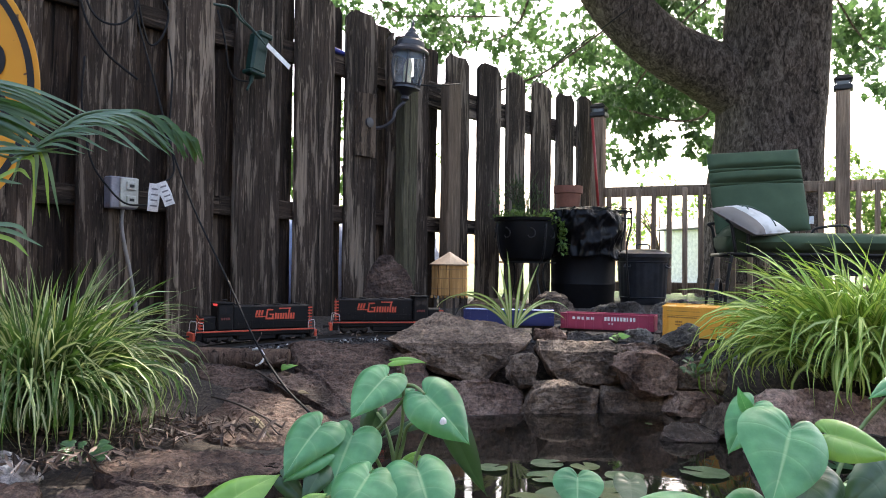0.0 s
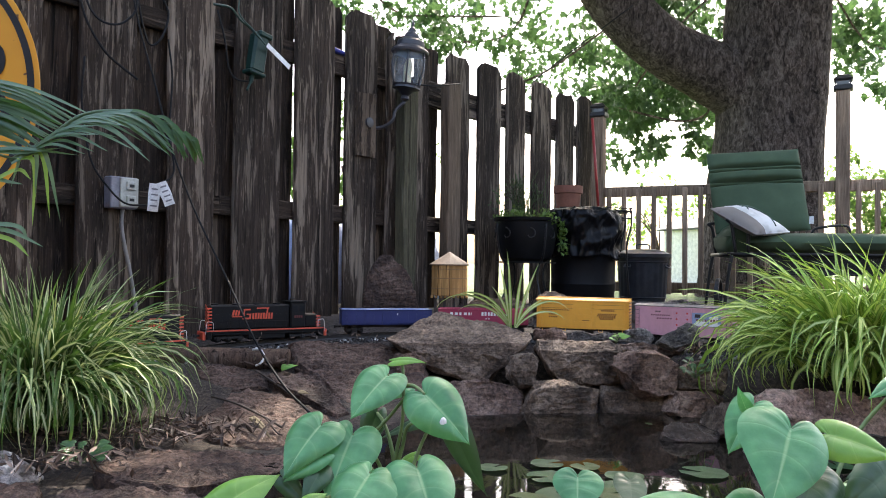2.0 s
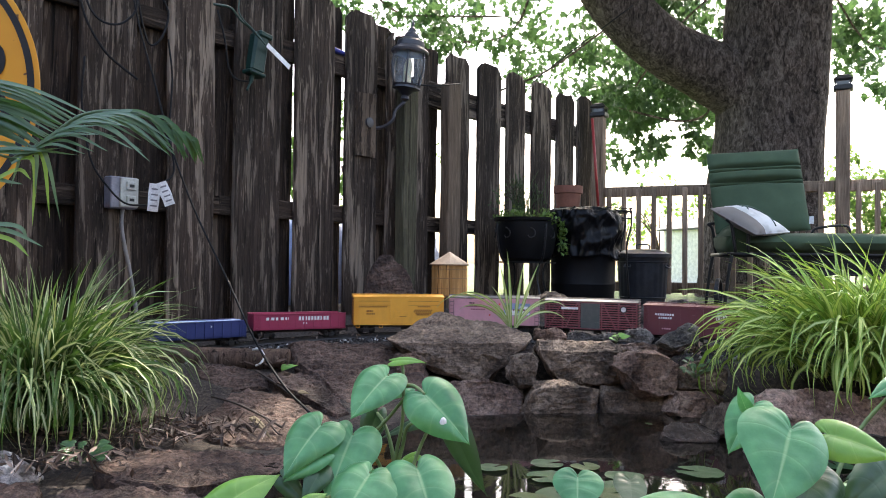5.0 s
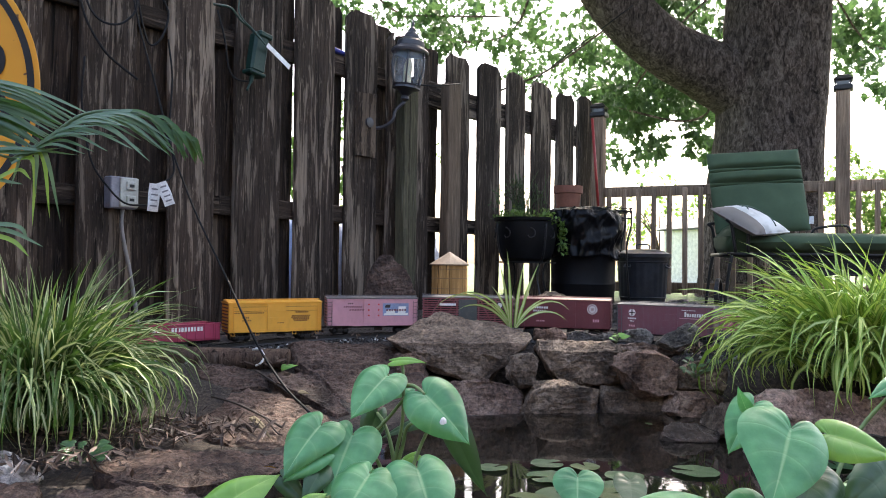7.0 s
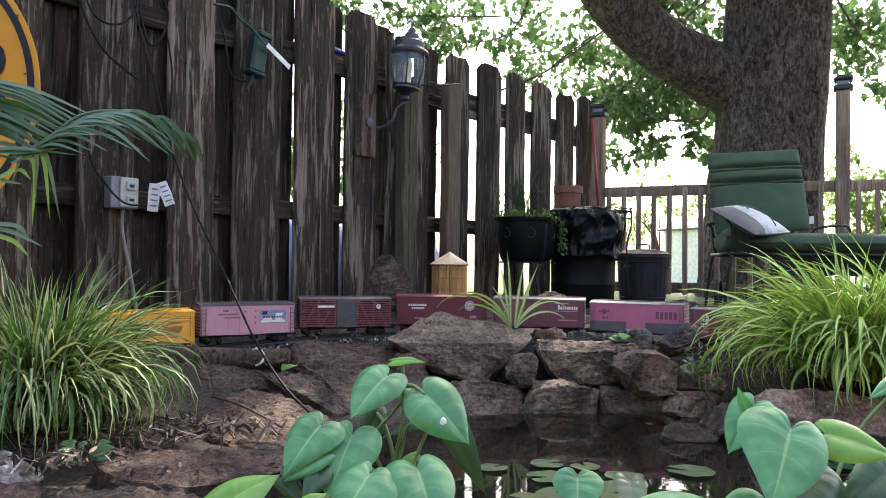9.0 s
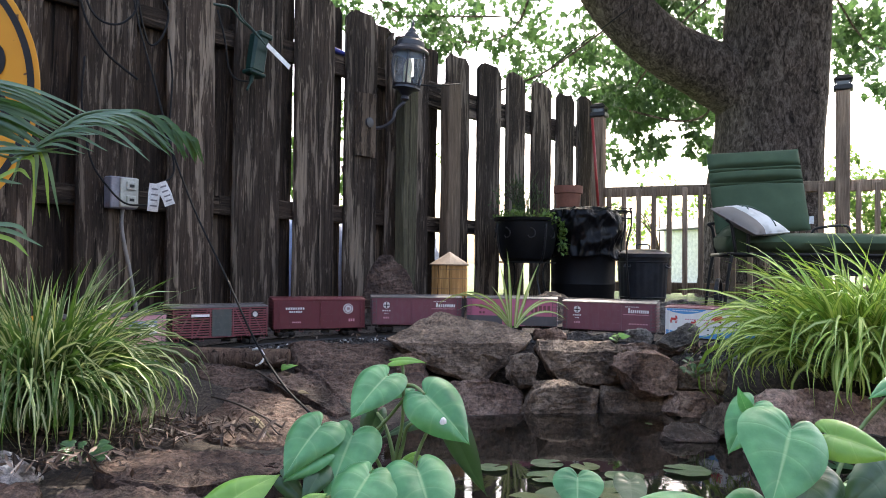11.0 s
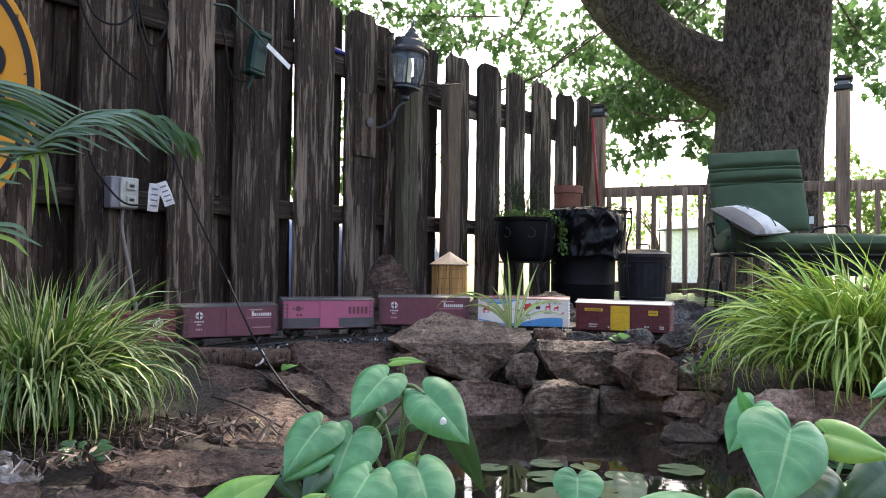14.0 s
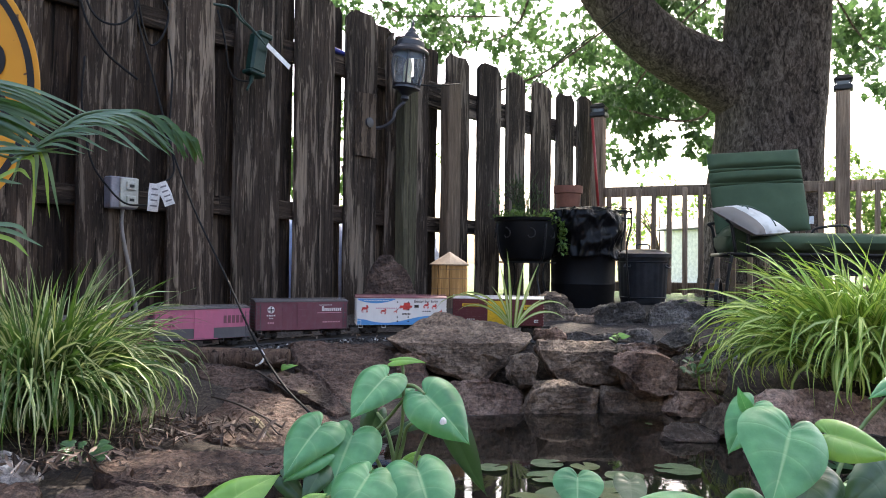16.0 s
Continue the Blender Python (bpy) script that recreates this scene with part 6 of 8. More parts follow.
def lily_pad(r, mat, seed, label, wave=0.004):
    bm = bmesh.new()
    uvl = bm.loops.layers.uv.new("uv")
    n, k = 30, 4
    c = bm.verts.new((0, 0, 0.003))
    rings = []
    for q in range(1, k + 1):
        ring = []
        for i in range(n + 1):
            a = radians(12) + (2 * math.pi - radians(24)) * i / n
            rr = r * q / k * (1 + 0.05 * noise.noise(Vector((math.cos(a) * 2, math.sin(a) * 2, seed))))
            ring.append(bm.verts.new((rr * math.cos(a), rr * math.sin(a), 0.003 + wave * (q / k) * noise.noise(Vector((rr * 30 * math.cos(a), rr * 30 * math.sin(a), seed * 2.0))))))
        rings.append(ring)
    for i in range(n):
        bm.faces.new((c, rings[0][i], rings[0][i + 1]))
        for a, b in zip(rings, rings[1:]):
            bm.faces.new((a[i], b[i], b[i + 1], a[i + 1]))
    for f in bm.faces:
        f.smooth = True
        for lp in f.loops:
            lp[uvl].uv = (lp.vert.co.length / r, 0.5 + 0.4 * math.atan2(lp.vert.co.y, lp.vert.co.x))
    ob = part("lily_pad", bm, mat)
    return tagged(ob, label, "lily pad", "lily pads")


PADS = []
for i, (q, r, rot, mat) in enumerate((((0.289, 2.171, 0.058), 0.045, 20, M_PAD), ((0.277, 2.036, 0.059), 0.058, 200, M_PAD), ((0.387, 2.146, 0.058), 0.04, 100, M_PADOLD), ((0.471, 2.051, 0.059), 0.05, 250, M_PAD),
                                      ((0.139, 2.122, 0.058), 0.04, 40, M_PAD), ((0.430, 1.960, 0.058), 0.045, 300, M_PAD), ((0.401, 1.890, 0.060), 0.05, 10, M_PADOLD), ((0.275, 1.891, 0.058), 0.05, 70, M_PAD), ((0.203, 1.836, 0.060), 0.05, 170, M_PADOLD),
                                      ((0.707, 2.726, 0.058), 0.014, 0, M_PADOLD), ((0.692, 2.099, 0.058), 0.062, 150, M_PAD), ((1.083, 2.194, 0.058), 0.045, 90, M_PAD))):
    p = lily_pad(r, mat, i + 1, "floating round green lily pad with a notch" if mat is M_PAD else "yellowing round lily pad on dark water")
    p.matrix_world = pose(*q, 0, 0, rot)
    PADS.append(p)
up = thing("water_lily", Matrix.Identity(4), "round lily leaf raised above the water", "lily pad")
heart_leaf(up, (0.301, 1.758, 0.137), (0.290, 1.689, 0.081), 0.112, M_BROAD, (0, -0.75, 0.66), 0.05, 0.1, 1.0, 5)
stalk(up, [(0.301, 1.758, 0.137), (0.309, 1.809, 0.076), (0.317, 1.861, -0.004)])
heart_leaf(up, (0.428, 1.808, 0.116), (0.416, 1.729, 0.076), 0.085, M_BROADDARK, (0, -0.75, 0.66), 0.05, 0.1, 1.0, 6)

# ---- palm frond reaching in ----
M_FROND = leafy("palm_leaflet", (0.06, 0.125, 0.075), (0.16, 0.25, 0.17), (0.12, 0.26, 0.08), 10, 0.3, 0.25)
M_FRONDDARK = leafy("dark_palm_leaflet", (0.02, 0.07, 0.015), (0.05, 0.13, 0.025), (0.08, 0.2, 0.03), 10, 0.4, 0.3)


def leaflet_bm(a, mid, tip, w):
    bm = bmesh.new()
    ln = bend([a, mid, tip], 6)
    prev = None
    for i, p in enumerate(ln):
        t = i / (len(ln) - 1)
        d = (ln[min(i + 1, len(ln) - 1)] - ln[max(i - 1, 0)]).normalized()
        s = d.cross(Vector((0.1, -0.8, 0.5))).normalized()
        k = w * (0.5 + 0.5 * min(1, t * 4)) * (1 - t ** 3) / 2 + 0.0003
        row = [bm.verts.new(p - s * k), bm.verts.new(p + Vector((0, 0.25, -0.2)) * k), bm.verts.new(p + s * k)]
        if prev:
            for q in (0, 1):
                bm.faces.new((prev[q], prev[q + 1], row[q + 1], row[q])).smooth = True
        prev = row
    return bm


frond = thing("palm_frond", Matrix.Identity(4), "arching green palm frond with long narrow leaflets", "palm")
rib = bend([(-0.923, 1.70, 0.805), (-0.841, 1.68, 0.845), (-0.762, 1.66, 0.894), (-0.687, 1.65, 0.905), (-0.619, 1.64, 0.893), (-0.557, 1.63, 0.860), (-0.504, 1.62, 0.824)], 8)
part("midrib", tube_bm(rib, [0.006 - 0.005 * i / (len(rib) - 1) for i in range(len(rib))], 6), M_FROND, frond)
fr = random.Random(12)
for i in range(52):
    k = i / 51
    q = rib[int(4 + k * (len(rib) - 6))]
    e = Vector((float(np.interp(k, (0, 0.2, 0.35, 0.6, 1), (-0.72, -0.640, -0.555, -0.525, -0.500))), 1.60 + 0.03 * fr.random(), float(np.interp(k, (0, 0.2, 0.35, 0.6, 1), (0.812, 0.815, 0.798, 0.801, 0.792)))))
    e += Vector((fr.gauss(0, 0.010), 0, 0.006 + fr.gauss(0, 0.006) + 0.03 * (i % 3) * (1 - k)))
    m = q.lerp(e, 0.5) + Vector((0, -0.01, 0.016 + 0.012 * k))
    part("leaflet", leaflet_bm(q, m, e, 0.0088), M_FROND if k < 0.5 else M_FRONDDARK, frond)
for i in range(34):
    k = i / 33
    a = Vector((-1.0, 1.70 + 0.02 * fr.random(), 0.991 - 0.12 * k + fr.gauss(0, 0.006)))
    e = Vector((-0.75, 1.66, 0.893)).lerp(Vector((-0.875, 1.68, 0.822)), k) + Vector((fr.gauss(0, 0.012), 0, 0))
    part("leaflet", leaflet_bm(a, a.lerp(e, 0.5) + Vector((0, -0.01, 0.012)), e, 0.0095), M_FROND if fr.random() < 0.75 else M_FRONDDARK, frond)
frond = thing("palm_frond", Matrix.Identity(4), "drooping palm leaflets with pale tips", "palm")
for a, m, b in (((-1.018, 1.696, 0.845), (-0.909, 1.696, 0.832), (-0.920, 1.698, 0.750)), ((-0.980, 1.698, 0.749), (-0.909, 1.697, 0.786), (-0.878, 1.697, 0.765)), ((-0.910, 1.677, 0.796), (-0.860, 1.676, 0.823), (-0.859, 1.678, 0.731)), ((-0.886, 1.677, 0.808), (-0.845, 1.677, 0.815), (-0.828, 1.679, 0.684)), ((-0.887, 1.677, 0.820), (-0.841, 1.676, 0.823), (-0.805, 1.679, 0.676)), ((-0.898, 1.677, 0.808), (-0.862, 1.677, 0.797), (-0.864, 1.679, 0.666)),
                ((-0.991, 1.699, 0.665), (-0.919, 1.699, 0.654), (-0.852, 1.700, 0.623)), ((-0.991, 1.699, 0.653), (-0.919, 1.700, 0.636), (-0.880, 1.700, 0.601)), ((-0.991, 1.699, 0.671), (-0.907, 1.699, 0.666), (-0.883, 1.700, 0.637)), ((-1.019, 1.695, 0.917), (-0.934, 1.696, 0.864), (-0.873, 1.696, 0.833)), ((-1.017, 1.697, 0.785), (-0.944, 1.697, 0.764), (-0.896, 1.698, 0.755)), ((-0.993, 1.696, 0.821), (-0.899, 1.676, 0.829), (-0.759, 1.657, 0.813)), ((-0.993, 1.696, 0.831), (-0.898, 1.677, 0.820), (-0.794, 1.656, 0.828))):
    part("leaflet", leaflet_bm(a, m, b, 0.011), fr.choice([M_FROND, M_FROND, M_BLADE]), frond)
part("midrib", tube_bm(bend([(-1.018, 1.696, 0.845), (-0.916, 1.687, 0.809), (-0.863, 1.677, 0.820)], 5), 0.003, 6), M_FROND, frond)

# ---- small weeds, dry leaves, twigs ----
def weed(c, n, spread, size, seed, label, mat):
    r = random.Random(seed)
    t = thing("weed", Matrix.Translation(c), label, "weed")
    for i in range(n):
        a = r.uniform(0, 6.28)
        p = Vector((spread * math.cos(a) * r.random(), spread * 0.6 * math.sin(a), spread * 0.7 * r.random() + 0.008))
        heart_leaf(t, p, p + Vector((math.cos(a) * size, math.sin(a) * size * 0.5 - 0.3 * size, 0.2 * size)), size * 0.8, mat, (0, -0.6, 0.8), 0.1, 0.1, 0.6, i + seed)
        part("stalk", tube_bm([(0, 0, -0.01), tuple(p)], 0.0012, 4), M_STEM, t)


M_WEED = broad_mat("weed_leaf", (0.035, 0.09, 0.03), (0.06, 0.14, 0.045), (0.08, 0.17, 0.06), (0.06, 0.15, 0.04))
weed((0.706, 3.246, 0.291), 6, 0.03, 0.035, 1, "small bright green seedling on the stone wall", M_BROADNEW)
weed((-0.913, 2.029, 0.088), 12, 0.06, 0.035, 2, "small dark green weed in front of the grass", M_WEED)
weed((1.106, 2.856, 0.252), 26, 0.13, 0.035, 3, "dark green creeping plant on the bank", M_WEED)
weed((0.927, 2.927, 0.199), 18, 0.08, 0.03, 4, "dark green creeping plant between stones", M_WEED)
weed((1.164, 2.505, 0.306), 16, 0.12, 0.035, 5, "dark green creeping plant under the grass", M_WEED)

M_DEADLEAF, _nt, _bs = nodes_of("dry_leaf")
_ge = _nt.nodes.new("ShaderNodeNewGeometry")
_nt.links.new(ramp(_nt, _ge.outputs["Random Per Island"], [(0, (0.022, 0.014, 0.010)), (0.6, (0.075, 0.048, 0.034)), (0.92, (0.17, 0.115, 0.08)), (1, (0.38, 0.31, 0.25))]), _bs.inputs["Base Color"])
_bs.inputs["Roughness"].default_value = 0.85


def litter(areas, seed):
    """Curled dry leaves strewn over the bank."""
    r = np.random.RandomState(seed)
    V, Fc = [], []
    for (cx, cy, cz), (sx, sy), n, size in areas:
        for _ in range(n):
            x, y = cx + r.normal() * sx, cy + r.normal() * sy
            z = cz + r.uniform(0.012, 0.045)
            m = np.array(pose(x, y, z, *(r.normal(0, 32, 2)), r.uniform(0, 360)))
            L, w = size * r.uniform(0.6, 2.0), size * r.uniform(0.05, 0.17)
            i = len(V)
            for a, b, c in ((-1, 0, 0.1), (-0.3, -1, 0.35), (-0.3, 0, 0), (-0.3, 1, 0.35), (0.4, -0.8, 0.4), (0.4, 0, 0.06), (0.4, 0.8, 0.4), (1, 0, 0.3)):
                V.append(tuple((m @ np.array([a * L / 2, b * w, c * w + 0.002, 1]))[:3]))
            Fc += [tuple(i + k for k in q) for q in ((0, 1, 2), (0, 2, 3), (1, 4, 5, 2), (2, 5, 6, 3), (4, 7, 5), (5, 7, 6))]
    me = bpy.data.meshes.new("dry_leaves")
    me.from_pydata(V, [], Fc)
    me.materials.append(M_DEADLEAF)
    return tagged(new("dry_leaves", me), "scattered curled brown dry leaves on the bank", "dry leaves", kind="stuff")


litter((((-0.787, 2.329, 0.081), (0.11, 0.08), 300, 0.035), ((-0.647, 2.359, 0.076), (0.07, 0.06), 60, 0.04), ((-0.922, 1.959, 0.078), (0.10, 0.05), 110, 0.04), ((-0.942, 2.159, 0.078), (0.12, 0.05), 120, 0.03), ((-0.599, 2.429, 0.079), (0.1, 0.1), 18, 0.03), ((0.962, 3.006, 0.263), (0.04, 0.03), 60, 0.03),
        ((-0.639, 3.007, 0.189), (0.08, 0.04), 26, 0.03), ((-0.424, 3.306, 0.256), (0.25, 0.06), 40, 0.025), ((-0.697, 1.909, 0.067), (0.08, 0.04), 22, 0.03)), 4)
M_TWIG = plain("twig_bark", (0.06, 0.045, 0.035), 0.85)
for lab, pts, r in (("thin dry twig lying on a slab", [(-0.774, 2.708, 0.137), (-0.668, 2.628, 0.128), (-0.548, 2.509, 0.107), (-0.485, 2.459, 0.088)], 0.004), ("pale dry stick lying between slabs", [(-0.703, 3.007, 0.188), (-0.638, 2.958, 0.164), (-0.546, 2.858, 0.129)], 0.004), ("short twig lying on a slab", [(-0.548, 2.509, 0.107), (-0.496, 2.429, 0.080), (-0.475, 2.409, 0.076)], 0.003)):
    tagged(part("twig", tube_bm(bend(pts, 4), r, 6), M_TWIG), lab, "twig")
hook = tagged(part("wire_hoop", tube_bm(bend([(-0.729, 3.086, 0.255), (-0.696, 3.066, 0.258), (-0.678, 3.057, 0.235), (-0.687, 3.047, 0.210), (-0.708, 3.047, 0.197)], 5), 0.004, 6), M_TAG), "short bent white plastic wire by the log", "wire")

fl = thing("fallen_leaf", Matrix.Identity(4), "fresh yellow-green fallen leaf on a slab", "fallen leaf")
heart_leaf(fl, (-0.597, 2.987, 0.202), (-0.538, 2.987, 0.218), 0.034, M_BROADNEW, (0, -0.5, 0.8), 0.3, 0.2, 0.1, 3)
fl = thing("fallen_leaf", Matrix.Identity(4), "curled tan fallen leaf on a slab", "fallen leaf")
heart_leaf(fl, (-0.592, 2.509, 0.110), (-0.510, 2.429, 0.082), 0.026, M_DRY, (0.2, -0.5, 0.8), 0.5, 0.3, 0.05, 4)
fl = thing("fallen_leaf", Matrix.Identity(4), "small yellow fallen leaf on a slab", "fallen leaf")
heart_leaf(fl, (-0.500, 2.808, 0.142), (-0.461, 2.788, 0.144), 0.018, M_DRY, (0, -0.5, 0.8), 0.3, 0.2, 0.1, 5)

# ---- things on the fence ----
M_SIGN, _nt, _bs = nodes_of("yellow_sign")
_c = ramp(_nt, tex(_nt, coords(_nt), 5, 3, 0.5), [(0.3, (0.54, 0.225, 0.010)), (0.7, (0.64, 0.28, 0.012))])
_c = blend(_nt, _c, (0.12, 0.05, 0.015), ramp(_nt, tex(_nt, coords(_nt), 30, 2, 0.5), [(0.70, (0, 0, 0)), (0.73, (1, 1, 1))]))
_nt.links.new(_c, _bs.inputs["Base Color"])
_bs.inputs["Roughness"].default_value = 0.7
M_SIGNBLACK = plain("black_sign_paint", (0.010, 0.010, 0.012), 0.8)


def text_mesh(body, size, depth=0.001):
    cu = bpy.data.curves.new("text", "FONT")
    cu.body, cu.size, cu.extrude = body, size, depth
    cu.align_x, cu.align_y = "CENTER", "CENTER"
    o = bpy.data.objects.new("text", cu)
    me = bpy.data.meshes.new_from_object(o)
    bpy.data.objects.remove(o)
    return me


def build_sign():
    c = Vector((-1.665, 2.342, 1.098))
    t = thing("round_sign", Matrix.Translation(c) @ pose(0, 0, 0, 90, 0, 3), "round yellow metal sign with a black rim and black lettering", "sign")
    R = 0.462
    part("disc", lathe_bm([(0.0, -0.003), (R, -0.003), (R, 0.0), (0.0, 0.0)], 96), M_SIGN, t)
    part("rim_band", lathe_bm([(R - 0.036, 0.0), (R - 0.036, 0.0025), (R - 0.016, 0.0025), (R - 0.016, 0.0)], 96, caps=False), M_SIGNBLACK, t)
    for x, ln in ((0.300, "R"), (-0.300, "R")):
        me = text_mesh(ln, 0.36)
        me.materials.append(M_SIGNBLACK)
        o = new("letter", me)
        o.parent = t
        o.matrix_basis = pose(x, 0.015, 0.003)
    for y in (-0.3, 0.3):
        part("bracket", tube_bm([(-0.02, y, 0), (-0.02, y, -0.55)], 0.012, 8), M_BLACK, t)


build_sign()
M_GREENPLASTIC = mottled("dark_green_plastic", (0.004, 0.022, 0.017), (0.007, 0.034, 0.026), 14, 0.5, spec=0.3)
M_GREYBOX = plain("grey_utility_box", (0.17, 0.165, 0.19), 0.5)
M_WHITEPLASTIC = plain("white_plastic", (0.34, 0.345, 0.31), 0.5)
M_CABLE = mottled("black_cable", (0.006, 0.006, 0.007), (0.010, 0.010, 0.011), 14, 0.7, spec=0.2)
M_CABLEGREEN = plain("green_cable", (0.01, 0.04, 0.03), 0.45)
M_CONDUIT = plain("grey_conduit", (0.2, 0.19, 0.18), 0.6)


def on_fence(s, z, off):
    """A place by metres along the fence, height, and distance in front of its boards."""
    return FENCE @ Vector((s, -off, z))


def build_feeder():
    t = thing("green_socket_box", FENCE @ pose(0.478, -0.08, 1.62, 0, 9, 0), "dark green plastic outdoor socket box hanging by its cable", "socket box")
    part("case", box_bm((0, 0, 0), (0.088, 0.06, 0.20), 0.012), M_GREENPLASTIC, t)
    part("hood", box_bm((0.012, -0.005, 0.095), (0.085, 0.07, 0.03), 0.008), M_GREENPLASTIC, t)
    part("skirt", box_bm((-0.004, -0.002, -0.105), (0.10, 0.07, 0.02), 0.006), M_GREENPLASTIC, t)
    part("tail", tube_bm(bend([(-0.01, 0, -0.11), (-0.015, 0, -0.15), (-0.03, 0, -0.2)], 4), [0.012] * 5 + [0.006] * 4, 8), M_GREENPLASTIC, t)
    tg = part("tag", box_bm((0, 0, 0), (0.17, 0.003, 0.026), 0.001), M_TAG, t, "pale paper tag")
    tg.matrix_basis = pose(0.085, -0.06, 0.010, 0, 20, 0)


build_feeder()


def build_box():
    t = thing("electric_box", FENCE @ pose(-0.205, -0.028, 0.88), "grey metal outdoor electric box with switch plates", "electric box")
    part("case", box_bm((0, 0, 0), (0.125, 0.055, 0.135), 0.004), M_GREYBOX, t)
    part("cover", box_bm((0.02, -0.031, 0.002), (0.085, 0.008, 0.125), 0.003), M_WHITEPLASTIC, t, "off-white cover plate")
    for z in (0.03, -0.03):
        part("socket_flap", box_bm((0.025, -0.038, z), (0.045, 0.01, 0.038), 0.004), M_WHITEPLASTIC, t)
        part("slot", box_bm((0.025, -0.0445, z), (0.02, 0.004, 0.012)), M_BLACK, t)
    part("conduit", tube_bm(bend([(0.01, 0, -0.06), (0.008, 0.0, -0.16), (0.05, 0.0, -0.34), (0.085, 0.0, -0.52), (0.10, 0.0, -0.68)], 5), 0.0085, 8), M_CONDUIT, t, "grey plastic conduit")


build_box()
tags = thing("cable_tags", Matrix.Identity(4), "two crumpled white paper tags on a cable", "tag")
for c, rot, L in (((-1.190, 3.276, 0.851), 4, 0.115), ((-1.138, 3.266, 0.867), -22, 0.10)):
    bm = bmesh.new()
    n = 8
    g = [[bm.verts.new((x * 0.022, 0.006 * math.sin(j * 0.9 + x), -L * (j / n - 0.5))) for x in (-1, 0, 1)] for j in range(n + 1)]
    for a, b in zip(g, g[1:]):
        for k in range(2):
            bm.faces.new((a[k], a[k + 1], b[k + 1], b[k])).smooth = True
    o = part("tag", bm, M_TAG, tags)
    bmx = bmesh.new()
    for j in range(4):
        add_box(bmx, (0, -0.008, L * (0.3 - 0.2 * j)), (0.026, 0.001, 0.006))
    p = part("print_bar", bmx, M_GREYBOX, o)
    o.matrix_basis = pose(*c, 0, rot, 30)
for lab, pts, r, mat in (
        ("black cable looping down over the boards", [(-1.448, 3.183, 1.656), (-1.418, 3.184, 1.588), (-1.376, 3.204, 1.550), (-1.324, 3.244, 1.558), (-1.282, 3.283, 1.622), (-1.284, 3.302, 1.698)], 0.005, M_CABLE),
        ("cut black cable end hanging across a board", [(-1.471, 3.183, 1.656), (-1.435, 3.184, 1.543), (-1.383, 3.226, 1.441), (-1.330, 3.267, 1.387), (-1.269, 3.288, 1.339)], 0.0055, M_CABLE),
        ("black cable loop on the fence", [(-1.292, 3.322, 1.705), (-1.277, 3.344, 1.593), (-1.259, 3.365, 1.516), (-1.235, 3.385, 1.512), (-1.207, 3.404, 1.564), (-1.195, 3.423, 1.655), (-1.221, 3.401, 1.733)], 0.005, M_CABLE),
        ("thin cable hanging from the fence to the pond", [(-1.295, 3.282, 1.692), (-1.258, 3.285, 1.529), (-1.197, 3.288, 1.319), (-1.128, 3.272, 1.084), (-1.070, 3.245, 0.942), (-0.984, 3.198, 0.768), (-0.827, 3.052, 0.535), (-0.669, 2.855, 0.319), (-0.526, 2.657, 0.190), (-0.411, 2.508, 0.126)], 0.0042, M_CABLE),
        ("dark cable along the boards to the electric box", [(-1.445, 3.187, 1.407), (-1.454, 3.190, 1.226), (-1.417, 3.194, 1.000), (-1.356, 3.216, 0.890), (-1.282, 3.217, 0.822), (-1.220, 3.297, 0.820)], 0.0045, M_CABLE),
        ("black cable drooping beside the boards", [(-1.194, 3.424, 1.545), (-1.175, 3.427, 1.375), (-1.177, 3.411, 1.153), (-1.156, 3.414, 0.984), (-1.180, 3.375, 0.926), (-1.238, 3.316, 0.889)], 0.0045, M_CABLE),
        ("green cable running to the socket box", [(-1.077, 3.680, 1.782), (-1.012, 3.730, 1.783), (-0.979, 3.781, 1.743), (-0.934, 3.822, 1.709), (-0.888, 3.823, 1.661)], 0.006, M_CABLEGREEN),
        ("green cable running to the socket box", [(-0.981, 3.779, 1.864), (-0.982, 3.781, 1.770), (-0.918, 3.812, 1.698), (-0.861, 3.803, 1.629)], 0.004, M_CABLEGREEN),
        ("black cable curling down between boards", [(-1.064, 3.701, 1.762), (-1.034, 3.723, 1.631), (-1.019, 3.745, 1.504), (-0.989, 3.766, 1.456), (-0.945, 3.826, 1.457)], 0.005, M_CABLE),
        ("black wire from the lantern along the fence", [(-0.166, 4.882, 1.689), (-0.081, 4.982, 1.706), (0.045, 5.181, 1.759), (0.102, 5.281, 1.789)], 0.005, M_CABLE),
        ("thin wire sagging above the fence", [(0.615, 5.879, 1.881), (0.711, 6.177, 2.034), (0.987, 6.572, 2.316), (1.635, 6.962, 2.874)], 0.005, M_CABLE)):
    tagged(part("cable", tube_bm(bend(pts, 6), r, 6), mat), lab, "cable")
M_BLUE = plain("blue_cloth", (0.02, 0.03, 0.22), 0.6)
for a, b in (((1.122, 1.807), (1.233, 1.799)), ((1.998, 1.772), (2.096, 1.767))):
    bl = tagged(part("blue_strap", box_bm((0, 0, 0), (0.14, 0.03, 0.022), 0.004), M_BLUE), "blue webbing strap over the fence rail", "strap")
    bl.matrix_world = FENCE @ pose((a[0] + b[0]) / 2, 0.05, (a[1] + b[1]) / 2, 0, 6, 0)


